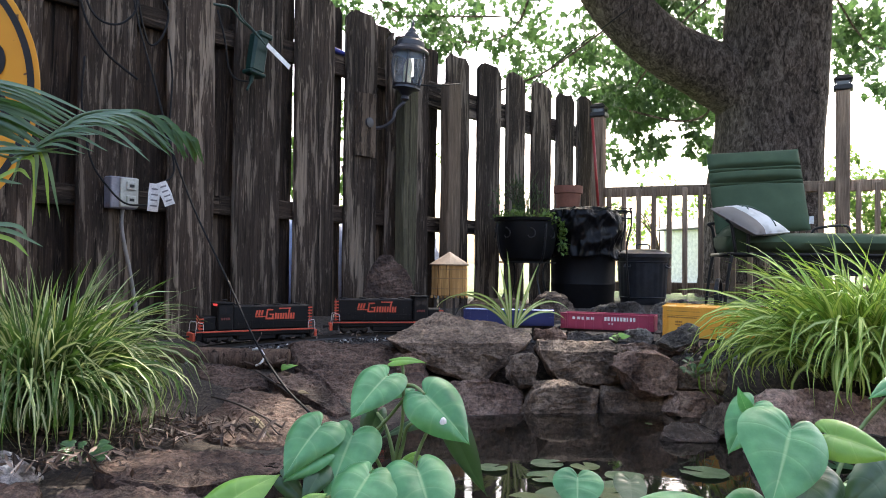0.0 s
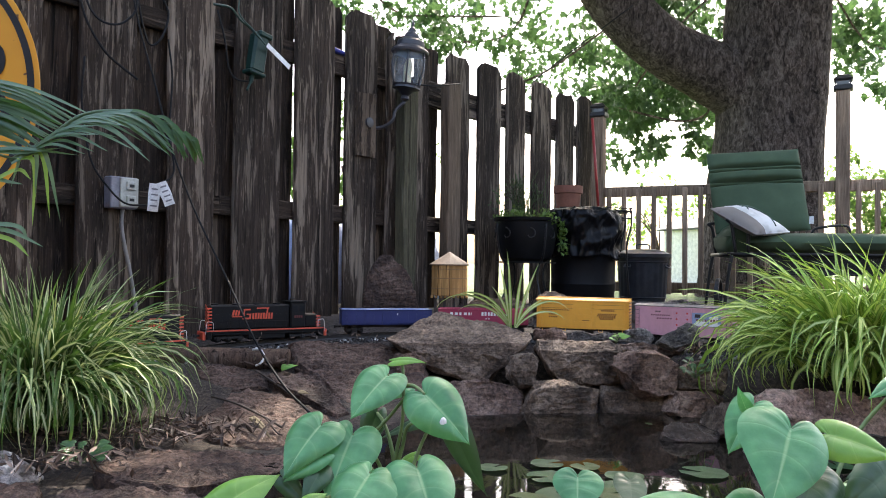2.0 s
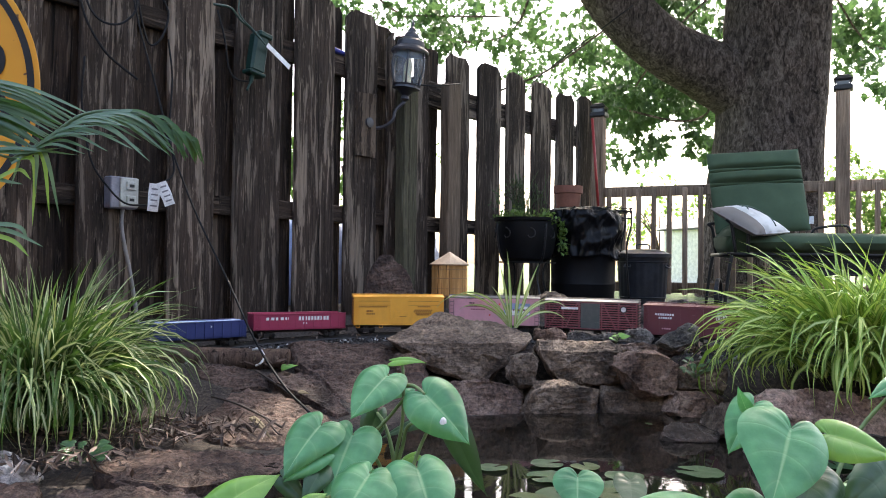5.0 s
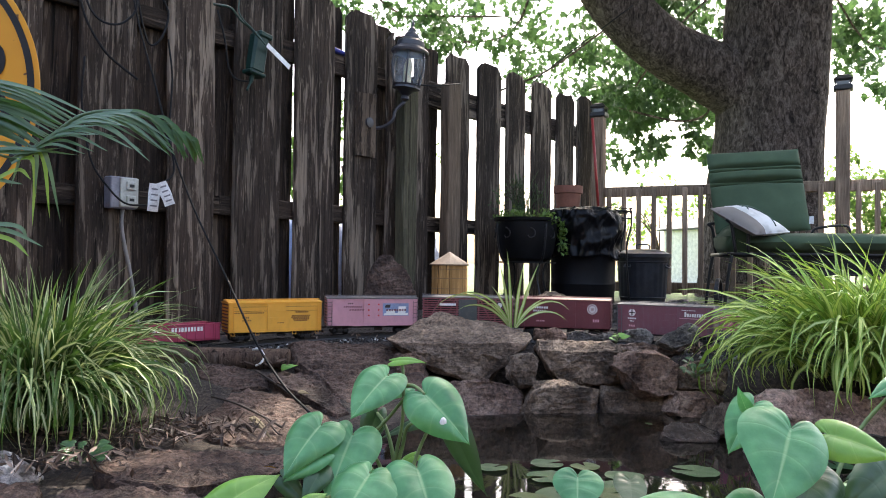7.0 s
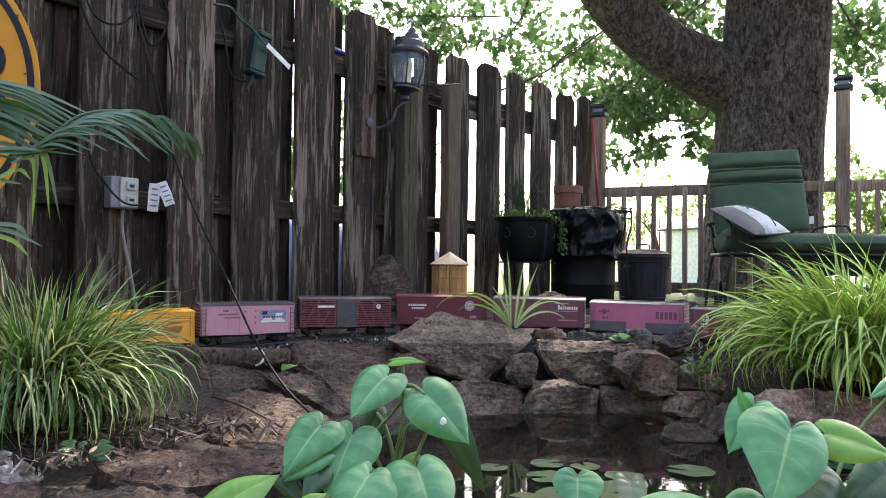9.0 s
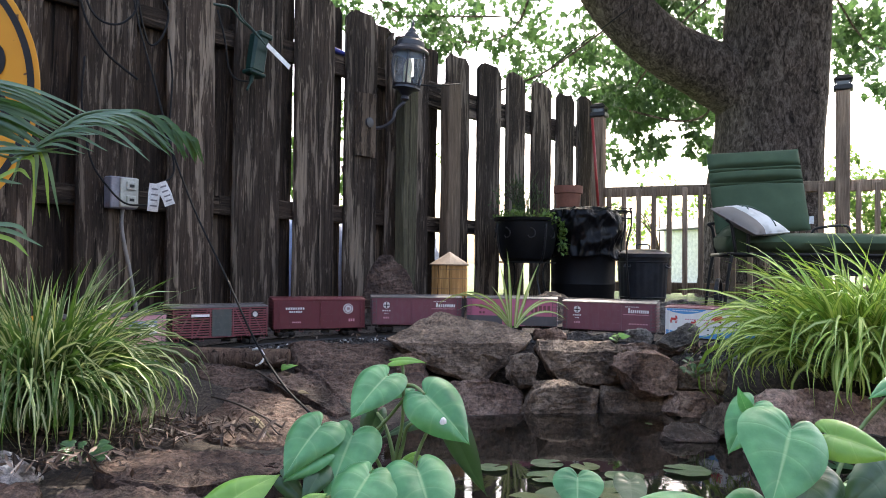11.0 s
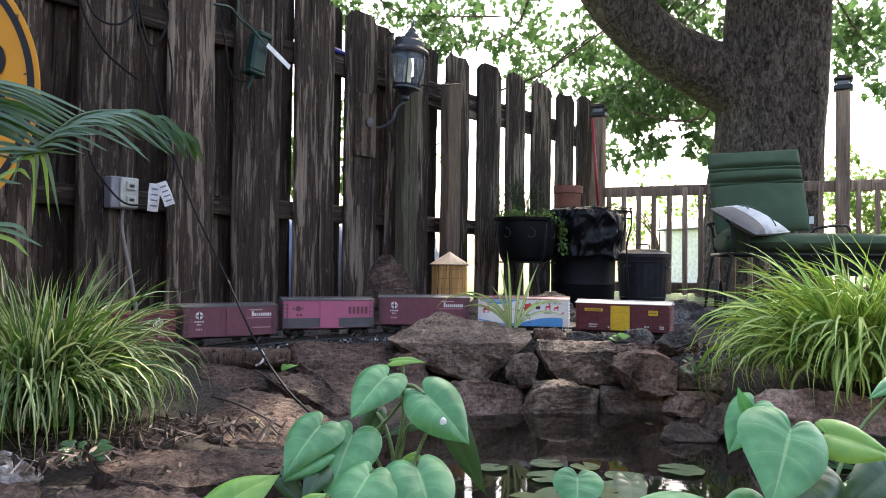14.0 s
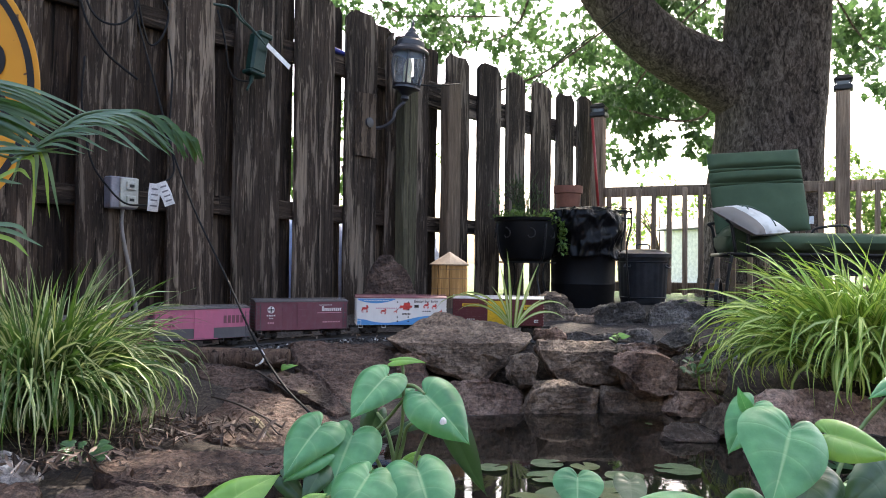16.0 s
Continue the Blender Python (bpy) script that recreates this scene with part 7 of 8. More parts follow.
# ---- the garden train ----
def car_paint(name, col, dirt=(0.06, 0.05, 0.045), amount=0.25, rough=0.55):
    """Paint weathered by dust, with grime speckles and faint vertical streaks."""
    m, nt, bs = nodes_of(name)
    v = coords(nt, (1, 1, 0.4), per_object=True)
    st = tex(nt, v, 60, 5, 0.7)
    bg = tex(nt, coords(nt, per_object=True), 14, 5, 0.6)
    c = blend(nt, col, tuple(min(1, k * 1.25 + 0.01) for k in col), bg)
    f = ramp(nt, st, [(0.45, (0, 0, 0)), (0.85, (amount * 2, amount * 2, amount * 2))])
    nt.links.new(blend(nt, c, dirt, f), bs.inputs["Base Color"])
    bs.inputs["Roughness"].default_value = rough
    bump(nt, bs, st, 0.05, 0.001)
    return m


C_BLACK = car_paint("loco_black", (0.0035, 0.0035, 0.004), (0.012, 0.011, 0.010), 0.12, 0.5)
C_BLACK.node_tree.nodes["Principled BSDF"].inputs["Specular IOR Level"].default_value = 0.18
C_ORANGE = plain("loco_orange", (0.62, 0.09, 0.045), 0.5)
C_WHITE = plain("lettering_white", (0.72, 0.70, 0.68), 0.6)
C_INK = plain("lettering_black", (0.03, 0.022, 0.022), 0.6)
C_YELLOW = car_paint("boxcar_yellow", (0.66, 0.31, 0.028), amount=0.08)
C_BROWN = plain("stencil_brown", (0.22, 0.09, 0.015), 0.6)
C_PINK = car_paint("boxcar_pink", (0.50, 0.24, 0.27), amount=0.10)
C_MAROON = car_paint("boxcar_maroon", (0.105, 0.014, 0.02), amount=0.12)
C_STOCK = car_paint("stock_car_maroon", (0.17, 0.032, 0.042), (0.24, 0.2, 0.18), 0.3)
C_PURPLE = car_paint("boxcar_purple_brown", (0.135, 0.036, 0.05), (0.16, 0.12, 0.12), 0.25)
C_MAGENTA = car_paint("boxcar_faded_magenta", (0.40, 0.10, 0.17), (0.2, 0.12, 0.14), 0.2)
C_GREY = car_paint("boxcar_soot_grey", (0.07, 0.065, 0.068), (0.14, 0.12, 0.12), 0.3)
C_BLUEW = car_paint("boxcar_blue", (0.06, 0.25, 0.50), amount=0.06)
C_CREAM = car_paint("boxcar_white", (0.66, 0.64, 0.60), amount=0.05)
C_NAVY = car_paint("gondola_navy", (0.008, 0.018, 0.10), amount=0.06)
C_PALEBLUE = car_paint("gondola_pale_blue", (0.24, 0.33, 0.50), amount=0.1)
C_CRIMSON = car_paint("gondola_crimson", (0.27, 0.018, 0.055), amount=0.10)
C_SILVER = plain("silver_roof", (0.55, 0.56, 0.62), 0.35, 0.5)
C_DARKGREEN = car_paint("weathered_door", (0.05, 0.06, 0.055), (0.15, 0.13, 0.12), 0.3)
C_STEEL = plain("dark_truck_steel", (0.022, 0.02, 0.019), 0.55, 0.3)
C_GOLD = plain("door_yellow", (0.66, 0.42, 0.02), 0.5)
C_RED = plain("print_red", (0.55, 0.05, 0.04), 0.6)
C_PANEL = plain("picture_blue_grey", (0.22, 0.27, 0.40), 0.6)
LEN, WID = 0.415, 0.112
FACE = -WID / 2


def tile(parent, name, x0, x1, z0, z1, mat, depth=0.0012, lean=0.0, y=FACE, label=""):
    """A thin raised panel on the visible side."""
    bm = bmesh.new()
    vs = []
    for yy in (y, y - depth):
        vs.append([bm.verts.new(p) for p in ((x0, yy, z0), (x1, yy, z0), (x1 + lean, yy, z1), (x0 + lean, yy, z1))])
    a, b = vs
    bm.faces.new(b)
    for k in range(4):
        bm.faces.new((a[k], a[(k + 1) % 4], b[(k + 1) % 4], b[k]))
    bmesh.ops.recalc_face_normals(bm, faces=bm.faces)
    return part(name, bm, mat, parent, label)


def bars(parent, x0, x1, z0, z1, n, mat, lean=0.0, y=FACE):
    """Lettering as plain upright bars of its size and colour."""
    w = (x1 - x0) / n
    for i in range(n):
        tile(parent, "letter_bar", x0 + i * w + w * 0.12, x0 + i * w + w * 0.78, z0, z1, mat, 0.0016, lean, y)


def disc(parent, name, x, z, r, mat, y=FACE, depth=0.0014, label=""):
    o = part(name, lathe_bm([(0.0, 0.0), (r, 0.0), (r, depth), (0.0, depth)], 20), mat, parent, label)
    o.matrix_basis = pose(x, y, z, 90, 0, 0)
    return o


_shared = {}


def again(name, parent, m, make, mat):
    """One mesh for many alike parts."""
    key = (name, mat.name)
    if key not in _shared:
        o = part(name, make(), mat, parent)
        _shared[key] = o.data
    else:
        o = new(name, _shared[key])
        o.parent = parent
    o.matrix_basis = m
    return o


def truck_frame():
    bm = bmesh.new()
    for y in (-0.036, 0.036):
        add_box(bm, (0, y, 0.019), (0.074, 0.006, 0.008), 0.001)
        add_box(bm, (0, y, 0.0135), (0.024, 0.008, 0.016), 0.001)
        for x in (-0.025, 0.025):
            add_box(bm, (x, y - 0.001, 0.016), (0.013, 0.010, 0.012), 0.001)
    add_box(bm, (0, 0, 0.024), (0.018, 0.07, 0.012), 0.001)
    return bm


def wheel_set():
    bm = bmesh.new()
    for y in (-0.0225, 0.0225):
        s = 1 if y > 0 else -1
        add_lathe(bm, [(0.0, -0.004), (0.0172, -0.004), (0.0172, -0.002), (0.0155, -0.001), (0.0152, 0.005), (0.011, 0.005), (0.010, 0.003), (0.0, 0.004)], 18, Matrix.Translation((0, y, 0)) @ pose(0, 0, 0, 90 * s, 0, 0))
    add_tube(bm, [(0, -0.022, 0), (0, 0.022, 0)], 0.003, 6)
    return bm


def coupler_bm():
    bm = bmesh.new()
    add_box(bm, (0.012, 0, 0), (0.026, 0.008, 0.008), 0.001)
    add_box(bm, (0.026, 0.003, 0), (0.010, 0.014, 0.014), 0.002)
    return bm


def running_gear(car, half):
    for x in (-half, half):
        f = again("truck", car, pose(x, 0, 0.0), truck_frame, C_STEEL)
        for dx in (-0.025, 0.025):
            again("wheelset", f, pose(dx, 0, 0.0155), wheel_set, C_STEEL)


def couplers(car, end):
    for s in (1, -1):
        again("coupler", car, pose(s * end, 0, 0.03, 0, 0, 0 if s > 0 else 180), coupler_bm, C_STEEL)


def ladder_bm(h, n):
    bm = bmesh.new()
    for x in (-0.009, 0.009):
        add_box(bm, (x, 0, h / 2), (0.0018, 0.0025, h))
    for i in range(n):
        add_box(bm, (0, -0.001, h * (i + 0.5) / n), (0.018, 0.0018, 0.0018))
    return bm


def end_bm(h):
    bm = bmesh.new()
    for i in range(9):
        add_box(bm, (0, 0, 0.008 + i * (h - 0.014) / 8), (0.0035, WID - 0.016, 0.006), 0.0012)
    return bm


def step_bm():
    bm = bmesh.new()
    for x in (-0.008, 0.008):
        add_box(bm, (x, 0, 0.007), (0.0018, 0.0018, 0.016))
    add_box(bm, (0, 0, 0), (0.018, 0.003, 0.002))
    return bm


def box_car(name, label, body, roof, door=None, end=None, slats=False, top=0.162, roof_walk=True, door_x=(-0.042, 0.042), lower=None, rung=None):
    car = thing(name, Matrix.Identity(4), label, "model railway car", "cars of the garden train")
    z0 = 0.038
    if slats:
        part("body", box_bm((0, 0, (z0 + top) / 2), (LEN - 0.004, WID - 0.008, top - z0), 0.001), C_BLACK if slats == "open" else body, car)
        n = 12
        for i in range(n):
            zz = z0 + 0.006 + i * (top - z0 - 0.008) / (n - 1)
            tile(car, "slat", -LEN / 2, LEN / 2, zz - 0.0032, zz + 0.0022, body, 0.004, 0, FACE + 0.004)
        for x in (-LEN / 2 + 0.004, -0.125, -0.05, 0.05, 0.125, LEN / 2 - 0.004):
            tile(car, "side_post", x - 0.003, x + 0.003, z0, top, body, 0.0028, 0, FACE)
        for x0, x1 in ((-0.19, -0.125), (-0.115, -0.055), (0.115, 0.055), (0.19, 0.125)):
            tile(car, "brace", x0 - 0.003, x0 + 0.003, z0, top, body, 0.0022, (x1 - x0), FACE)
    else:
        part("body", box_bm((0, 0, (z0 + top) / 2), (LEN, WID, top - z0), 0.0015), body, car)
        if lower:
            tile(car, "lower_panel", -LEN / 2 + 0.001, LEN / 2 - 0.001, z0 + 0.001, z0 + 0.045, lower, 0.0008, label="soot-grey lower side")
        for x in np.linspace(-LEN / 2 + 0.028, LEN / 2 - 0.028, 9):
            if not door or not door_x[0] - 0.01 < x < door_x[1] + 0.01:
                tile(car, "panel_seam", x - 0.0008, x + 0.0008, z0 + 0.002, top - 0.003, body, 0.0007)
    bm = bmesh.new()
    prof = [(-WID / 2 - 0.002, top), (-WID / 2 - 0.002, top + 0.003), (-0.02, top + 0.010), (0.02, top + 0.010), (WID / 2 + 0.002, top + 0.003), (WID / 2 + 0.002, top)]
    ends = [[bm.verts.new((x, y, z)) for y, z in prof] for x in (-LEN / 2 - 0.003, LEN / 2 + 0.003)]
    for k in range(6):
        bm.faces.new((ends[0][k], ends[0][(k + 1) % 6], ends[1][(k + 1) % 6], ends[1][k]))
    bm.faces.new(ends[0])
    bm.faces.new(ends[1][::-1])
    bmesh.ops.recalc_face_normals(bm, faces=bm.faces)
    for x in np.linspace(-LEN / 2 + 0.02, LEN / 2 - 0.02, 12):
        add_box(bm, (x, -WID / 4 - 0.008, top + 0.0075), (0.003, WID / 2 - 0.018, 0.0025), 0, Matrix.Translation((x, -WID / 4 - 0.008, top + 0.0075)) @ pose(0, 0, 0, 11, 0, 0) @ Matrix.Translation((-x, WID / 4 + 0.008, -top - 0.0075)))
    part("roof", bm, roof, car)
    if roof_walk:
        part("roof_walk", box_bm((0, 0, top + 0.0135), (LEN + 0.01, 0.022, 0.003)), roof, car)
    for s in (-1, 1):
        again("end_ribs", car, pose(s * (LEN / 2 + 0.001), 0, z0), lambda: end_bm(top - z0), end or body)
        o = again("ladder", car, pose(s * (LEN / 2 - 0.012), FACE - 0.0025, z0 - 0.004), lambda: ladder_bm(top - z0 - 0.004, 7), rung or end or body)
        for x in (s * (LEN / 2 - 0.02), s * (LEN / 2 - 0.125)):
            again("step", car, pose(x, FACE + 0.004, z0 - 0.012), step_bm, rung or end or body)
    if door:
        d = tile(car, "door", door_x[0], door_x[1], z0 + 0.004, top - 0.006, door, 0.004)
        for z in (0.25, 0.5, 0.75):
            zz = z0 + 0.004 + z * (top - z0 - 0.01)
            tile(d, "door_rib", door_x[0] + 0.004, door_x[1] - 0.004, zz - 0.0012, zz + 0.0012, door, 0.0014, 0, FACE - 0.004)
        for zz in (top - 0.005, z0 + 0.001):
            tile(car, "door_track", door_x[0] - 0.05, door_x[1] + 0.02, zz - 0.0015, zz + 0.0015, body, 0.003)
    part("underframe", box_bm((0, 0, 0.033), (LEN - 0.01, 0.05, 0.010)), C_STEEL, car)
    part("brake_tank", lathe_bm([(0.0, -0.02), (0.008, -0.018), (0.008, 0.018), (0.0, 0.02)], 10, Matrix.Translation((0.03, -0.03, 0.024)) @ pose(0, 0, 0, 0, 90, 0)), C_STEEL, car)
    running_gear(car, LEN / 2 - 0.06)
    couplers(car, LEN / 2)
    return car


def gondola(name, label, outer, inner, top=0.112, cover=None):
    car = thing(name, Matrix.Identity(4), label, "model railway car", "cars of the garden train")
    z0 = 0.04
    part("floor_plate", box_bm((0, 0, z0 + 0.004), (LEN, WID, 0.008)), outer, car)
    for y in (-1, 1):
        part("side_wall", box_bm((0, y * (WID / 2 - 0.0025), (z0 + top) / 2), (LEN, 0.005, top - z0), 0.001), outer if y < 0 else inner, car)
        part("top_chord", box_bm((0, y * (WID / 2 - 0.001), top), (LEN + 0.003, 0.008, 0.005), 0.001), outer if y < 0 else inner, car)
    for x in (-1, 1):
        part("end_wall", box_bm((x * (LEN / 2 - 0.0025), 0, (z0 + top) / 2), (0.005, WID - 0.01, top - z0), 0.001), outer, car)
        again("ladder_low", car, pose(x * (LEN / 2 - 0.012), FACE - 0.0015, z0), lambda: ladder_bm(top - z0 - 0.006, 4), outer)
    for x in np.linspace(-LEN / 2 + 0.03, LEN / 2 - 0.03, 10):
        tile(car, "side_rib", x - 0.002, x + 0.002, z0, top - 0.003, outer, 0.0025)
    part("underframe", box_bm((0, 0, 0.033), (LEN - 0.01, 0.05, 0.012)), C_STEEL, car)
    if cover:
        bm = bmesh.new()
        vs = [bm.verts.new(p) for p in ((-LEN / 2 + 0.006, FACE + 0.006, top - 0.006), (LEN / 2 - 0.006, FACE + 0.006, top - 0.006), (LEN / 2 - 0.006, 0, top + 0.003), (-LEN / 2 + 0.006, 0, top + 0.003), (LEN / 2 - 0.006, -FACE - 0.006, top - 0.006), (-LEN / 2 + 0.006, -FACE - 0.006, top - 0.006))]
        bm.faces.new((vs[0], vs[1], vs[2], vs[3]))
        bm.faces.new((vs[3], vs[2], vs[4], vs[5]))
        bm.faces.new((vs[0], vs[3], vs[5]))
        bm.faces.new((vs[1], vs[4], vs[2]))
        part("cover", bm, cover, car, "pale blue sloping cover")
    running_gear(car, LEN / 2 - 0.06)
    couplers(car, LEN / 2)
    return car


def loco(label, sg, x_word):
    """A hood diesel; sg -1: cab and nose at the low end of x, 1: at the high end."""
    car = thing("model_locomotive", Matrix.Identity(4), label, "model locomotive", "engines of the garden train")
    HL = 0.262
    part("frame", box_bm((0, 0, 0.048), (2 * HL, 0.104, 0.012), 0.001), C_BLACK, car)
    tile(car, "sill_stripe", -HL, HL, 0.048, 0.0535, C_ORANGE, 0.0014, 0, -0.052, "thin orange-red stripe")
    part("fuel_tank", box_bm((0, 0, 0.026), (0.17, 0.092, 0.034), 0.006), C_BLACK, car)
    part("side_sill", box_bm((0, 0, 0.040), (2 * HL - 0.05, 0.098, 0.018), 0.002), C_BLACK, car)
    lo, hi = (-0.105, 0.245) if sg < 0 else (-0.245, 0.105)
    part("long_hood", box_bm(((lo + hi) / 2, 0, 0.105), (hi - lo, 0.076, 0.104), 0.006), C_BLACK, car)
    cx = sg * 0.14
    part("cab", box_bm((cx, 0, 0.110), (0.07, 0.1, 0.113), 0.006), C_BLACK, car)
    part("cab_roof", box_bm((cx, 0, 0.168), (0.076, 0.104, 0.006), 0.002), C_BLACK, car)
    for dx in (-0.016, 0.016):
        w = tile(car, "cab_window", cx + dx - 0.011, cx + dx + 0.011, 0.125, 0.150, M_WINDOW, 0.001, 0, -0.05)
    nose = sg * 0.205
    part("short_hood", box_bm((nose, 0, 0.083), (0.062, 0.076, 0.06), 0.006), C_BLACK, car)
    part("number_light", box_bm((cx + sg * 0.030, -0.018, 0.163), (0.016, 0.05, 0.013), 0.002), M_LIGHT if sg < 0 else C_BLACK, car, "lit red-orange number board" if sg < 0 else "")
    # striped ends
    for e, top in ((-1, 0.112 if sg < 0 else 0.156), (1, 0.156 if sg < 0 else 0.112)):
        x0 = e * (0.235 if e * sg > 0 else 0.243)
        for i in range(7 if top > 0.13 else 4):
            z = 0.060 + i * 0.0135
            xa = x0 - 0.014 if e < 0 else x0 - 0.008
            tile(car, "warning_stripe", xa, xa + 0.020, z, z + 0.006, C_ORANGE, 0.001, 0, -0.0382)
            b = part("end_stripe", box_bm((0, 0, 0), (0.001, 0.062, 0.006)), C_ORANGE, car)
            b.matrix_basis = pose(x0 + (0.0045 if e > 0 else -0.0045) * (1.0 if e * sg < 0 else 1), 0, z + 0.004, 20, 0, 0)
        part("plow", box_bm((e * (HL + 0.008), 0, 0.030), (0.014, 0.092, 0.034), 0.003), C_ORANGE, car, "orange-red pilot plough")
        part("step_well", box_bm((e * (HL - 0.012), 0, 0.03), (0.022, 0.1, 0.03), 0.002), C_BLACK, car)
        for y in (-0.05, 0.05):
            part("handrail", tube_bm(bend([(e * (HL - 0.030), y, 0.05), (e * (HL - 0.028), y, 0.083), (e * (HL - 0.018), y, 0.088), (e * (HL - 0.002), y, 0.086), (e * (HL + 0.003), y, 0.036)], 3), 0.0012, 5), C_WHITE, car)
    rail = [(lo + 0.01, -0.05, 0.088), (hi - 0.01, -0.05, 0.088)]
    part("side_handrail", tube_bm(rail, 0.0009, 5), C_BLACK, car)
    for x in np.linspace(lo + 0.02, hi - 0.02, 7):
        part("stanchion", tube_bm([(x, -0.05, 0.054), (x, -0.05, 0.088)], 0.0009, 5), C_BLACK, car)
    for i, x in enumerate(np.linspace(lo + 0.03, hi - 0.05, 4)):
        part("roof_fan", lathe_bm([(0.0, 0.0), (0.017, 0.0), (0.017, 0.005), (0.0, 0.006)], 16, Matrix.Translation((x, 0, 0.157))), C_BLACK, car)
    for i in range(9):
        x = lo + 0.03 + i * (hi - lo - 0.06) / 8
        tile(car, "hood_door", x - 0.016, x + 0.016, 0.062, 0.118, C_BLACK, 0.0008, 0, -0.038)
    part("horn", tube_bm([(cx - sg * 0.02, 0, 0.172), (cx - sg * 0.02, 0, 0.182), (cx, 0, 0.182)], 0.003, 6), C_STEEL, car)
    # large lettering, as bars
    y = -0.0385
    x = x_word
    bars(car, x, x + 0.036, 0.113, 0.136, 3, C_ORANGE, 0.006, y)
    tile(car, "letter_bar", x + 0.048, x + 0.054, 0.096, 0.140, C_ORANGE, 0.0014, 0.006, y)
    tile(car, "letter_bar", x + 0.048, x + 0.080, 0.096, 0.103, C_ORANGE, 0.0016, 0, y)
    tile(car, "letter_bar", x + 0.054, x + 0.082, 0.134, 0.140, C_ORANGE, 0.0016, 0, y)
    tile(car, "letter_bar", x + 0.066, x + 0.086, 0.114, 0.120, C_ORANGE, 0.0016, 0, y)
    tile(car, "letter_bar", x + 0.078, x + 0.084, 0.096, 0.119, C_ORANGE, 0.0012, 0, y)
    bars(car, x + 0.088, x + 0.182, 0.096, 0.122, 8, C_ORANGE, 0.002, y)
    tile(car, "letter_bar", x + 0.152, x + 0.158, 0.122, 0.143, C_ORANGE, 0.0014, 0.004, y)
    tile(car, "letter_bar", x + 0.110, x + 0.164, 0.140, 0.145, C_ORANGE, 0.0016, 0, y)
    tile(car, "letter_bar", x + 0.002, x + 0.05, 0.106, 0.110, C_ORANGE, 0.0014, 0, y)
    bars(car, cx - 0.02, cx + 0.02, 0.098, 0.108, 4, C_DIMRED, 0, -0.05)
    for bx in (-0.165, 0.165):
        f = again("loco_truck", car, pose(bx, 0, 0), loco_truck, C_STEEL)
        for dx in (-0.045, 0.0, 0.045):
            again("wheelset", f, pose(dx, 0, 0.0155), wheel_set, C_STEEL)
    couplers(car, HL + 0.012)
    return car


def loco_truck():
    bm = bmesh.new()
    for y in (-0.038, 0.038):
        add_box(bm, (0, y, 0.020), (0.125, 0.008, 0.012), 0.002)
        for x in (-0.045, 0, 0.045):
            add_box(bm, (x, y - 0.002, 0.016), (0.016, 0.012, 0.016), 0.002)
    add_box(bm, (0, 0, 0.03), (0.10, 0.06, 0.012))
    return bm


M_WINDOW = plain("dark_cab_glass", (0.02, 0.022, 0.025), 0.08)
C_DIMRED = plain("dim_red_lettering", (0.14, 0.03, 0.025), 0.6)
M_LIGHT, _nt, _bs = nodes_of("lit_number_board")
_bs.inputs["Base Color"].default_value = (0.5, 0.05, 0.05, 1)
_bs.inputs["Emission Color"].default_value = (1.0, 0.10, 0.10, 1)
_bs.inputs["Emission Strength"].default_value = 0.10

TRAIN = []     # car, and its place along the track at 0 s
TRAIN.append((loco("black model diesel locomotive with orange-red lettering, leading the train", -1, -0.01), -0.972))
TRAIN.append((loco("black model diesel locomotive with orange-red lettering, running cab last", 1, -0.155), -0.348))
car = gondola("model_gondola", "dark blue model gondola with a pale blue load cover", C_NAVY, C_NAVY, 0.108, C_PALEBLUE)
tile(car, "letter_bar", 0.045, 0.049, 0.085, 0.092, C_WHITE, 0.003)
TRAIN.append((car, 0.213))
car = gondola("model_gondola", "crimson model gondola with white lettering", C_CRIMSON, C_CRIMSON, 0.108)
bars(car, -0.155, -0.05, 0.082, 0.094, 5, C_WHITE)
bars(car, -0.01, 0.13, 0.080, 0.097, 10, C_WHITE)
bars(car, 0.01, 0.03, 0.064, 0.070, 3, C_WHITE)
TRAIN.append((car, 0.672))

car = box_car("model_boxcar", "orange-yellow model refrigerator car with dark stencils", C_YELLOW, C_YELLOW, C_YELLOW, C_MAROON, top=0.163, rung=C_YELLOW)
for z in (0.146, 0.128):
    tile(car, "stripe", -0.19, 0.19, z, z + 0.0014, C_BROWN, 0.001)
bars(car, -0.185, -0.055, 0.1185, 0.1235, 18, C_BROWN)
bars(car, -0.15, -0.12, 0.098, 0.106, 4, C_BROWN)
bars(car, -0.15, -0.11, 0.086, 0.092, 5, C_BROWN)
bars(car, 0.085, 0.145, 0.119, 0.126, 7, C_BROWN)
for z, a, b in ((0.103, 0.07, 0.155), (0.096, 0.066, 0.15), (0.089, 0.075, 0.15), (0.082, 0.08, 0.14)):
    bars(car, a, b, z, z + 0.006, 9, C_BROWN)
tile(car, "brand_shape", 0.0, 0.03, 0.075, 0.078, C_BROWN, 0.0046, 0.004)
TRAIN.append((car, 1.138))

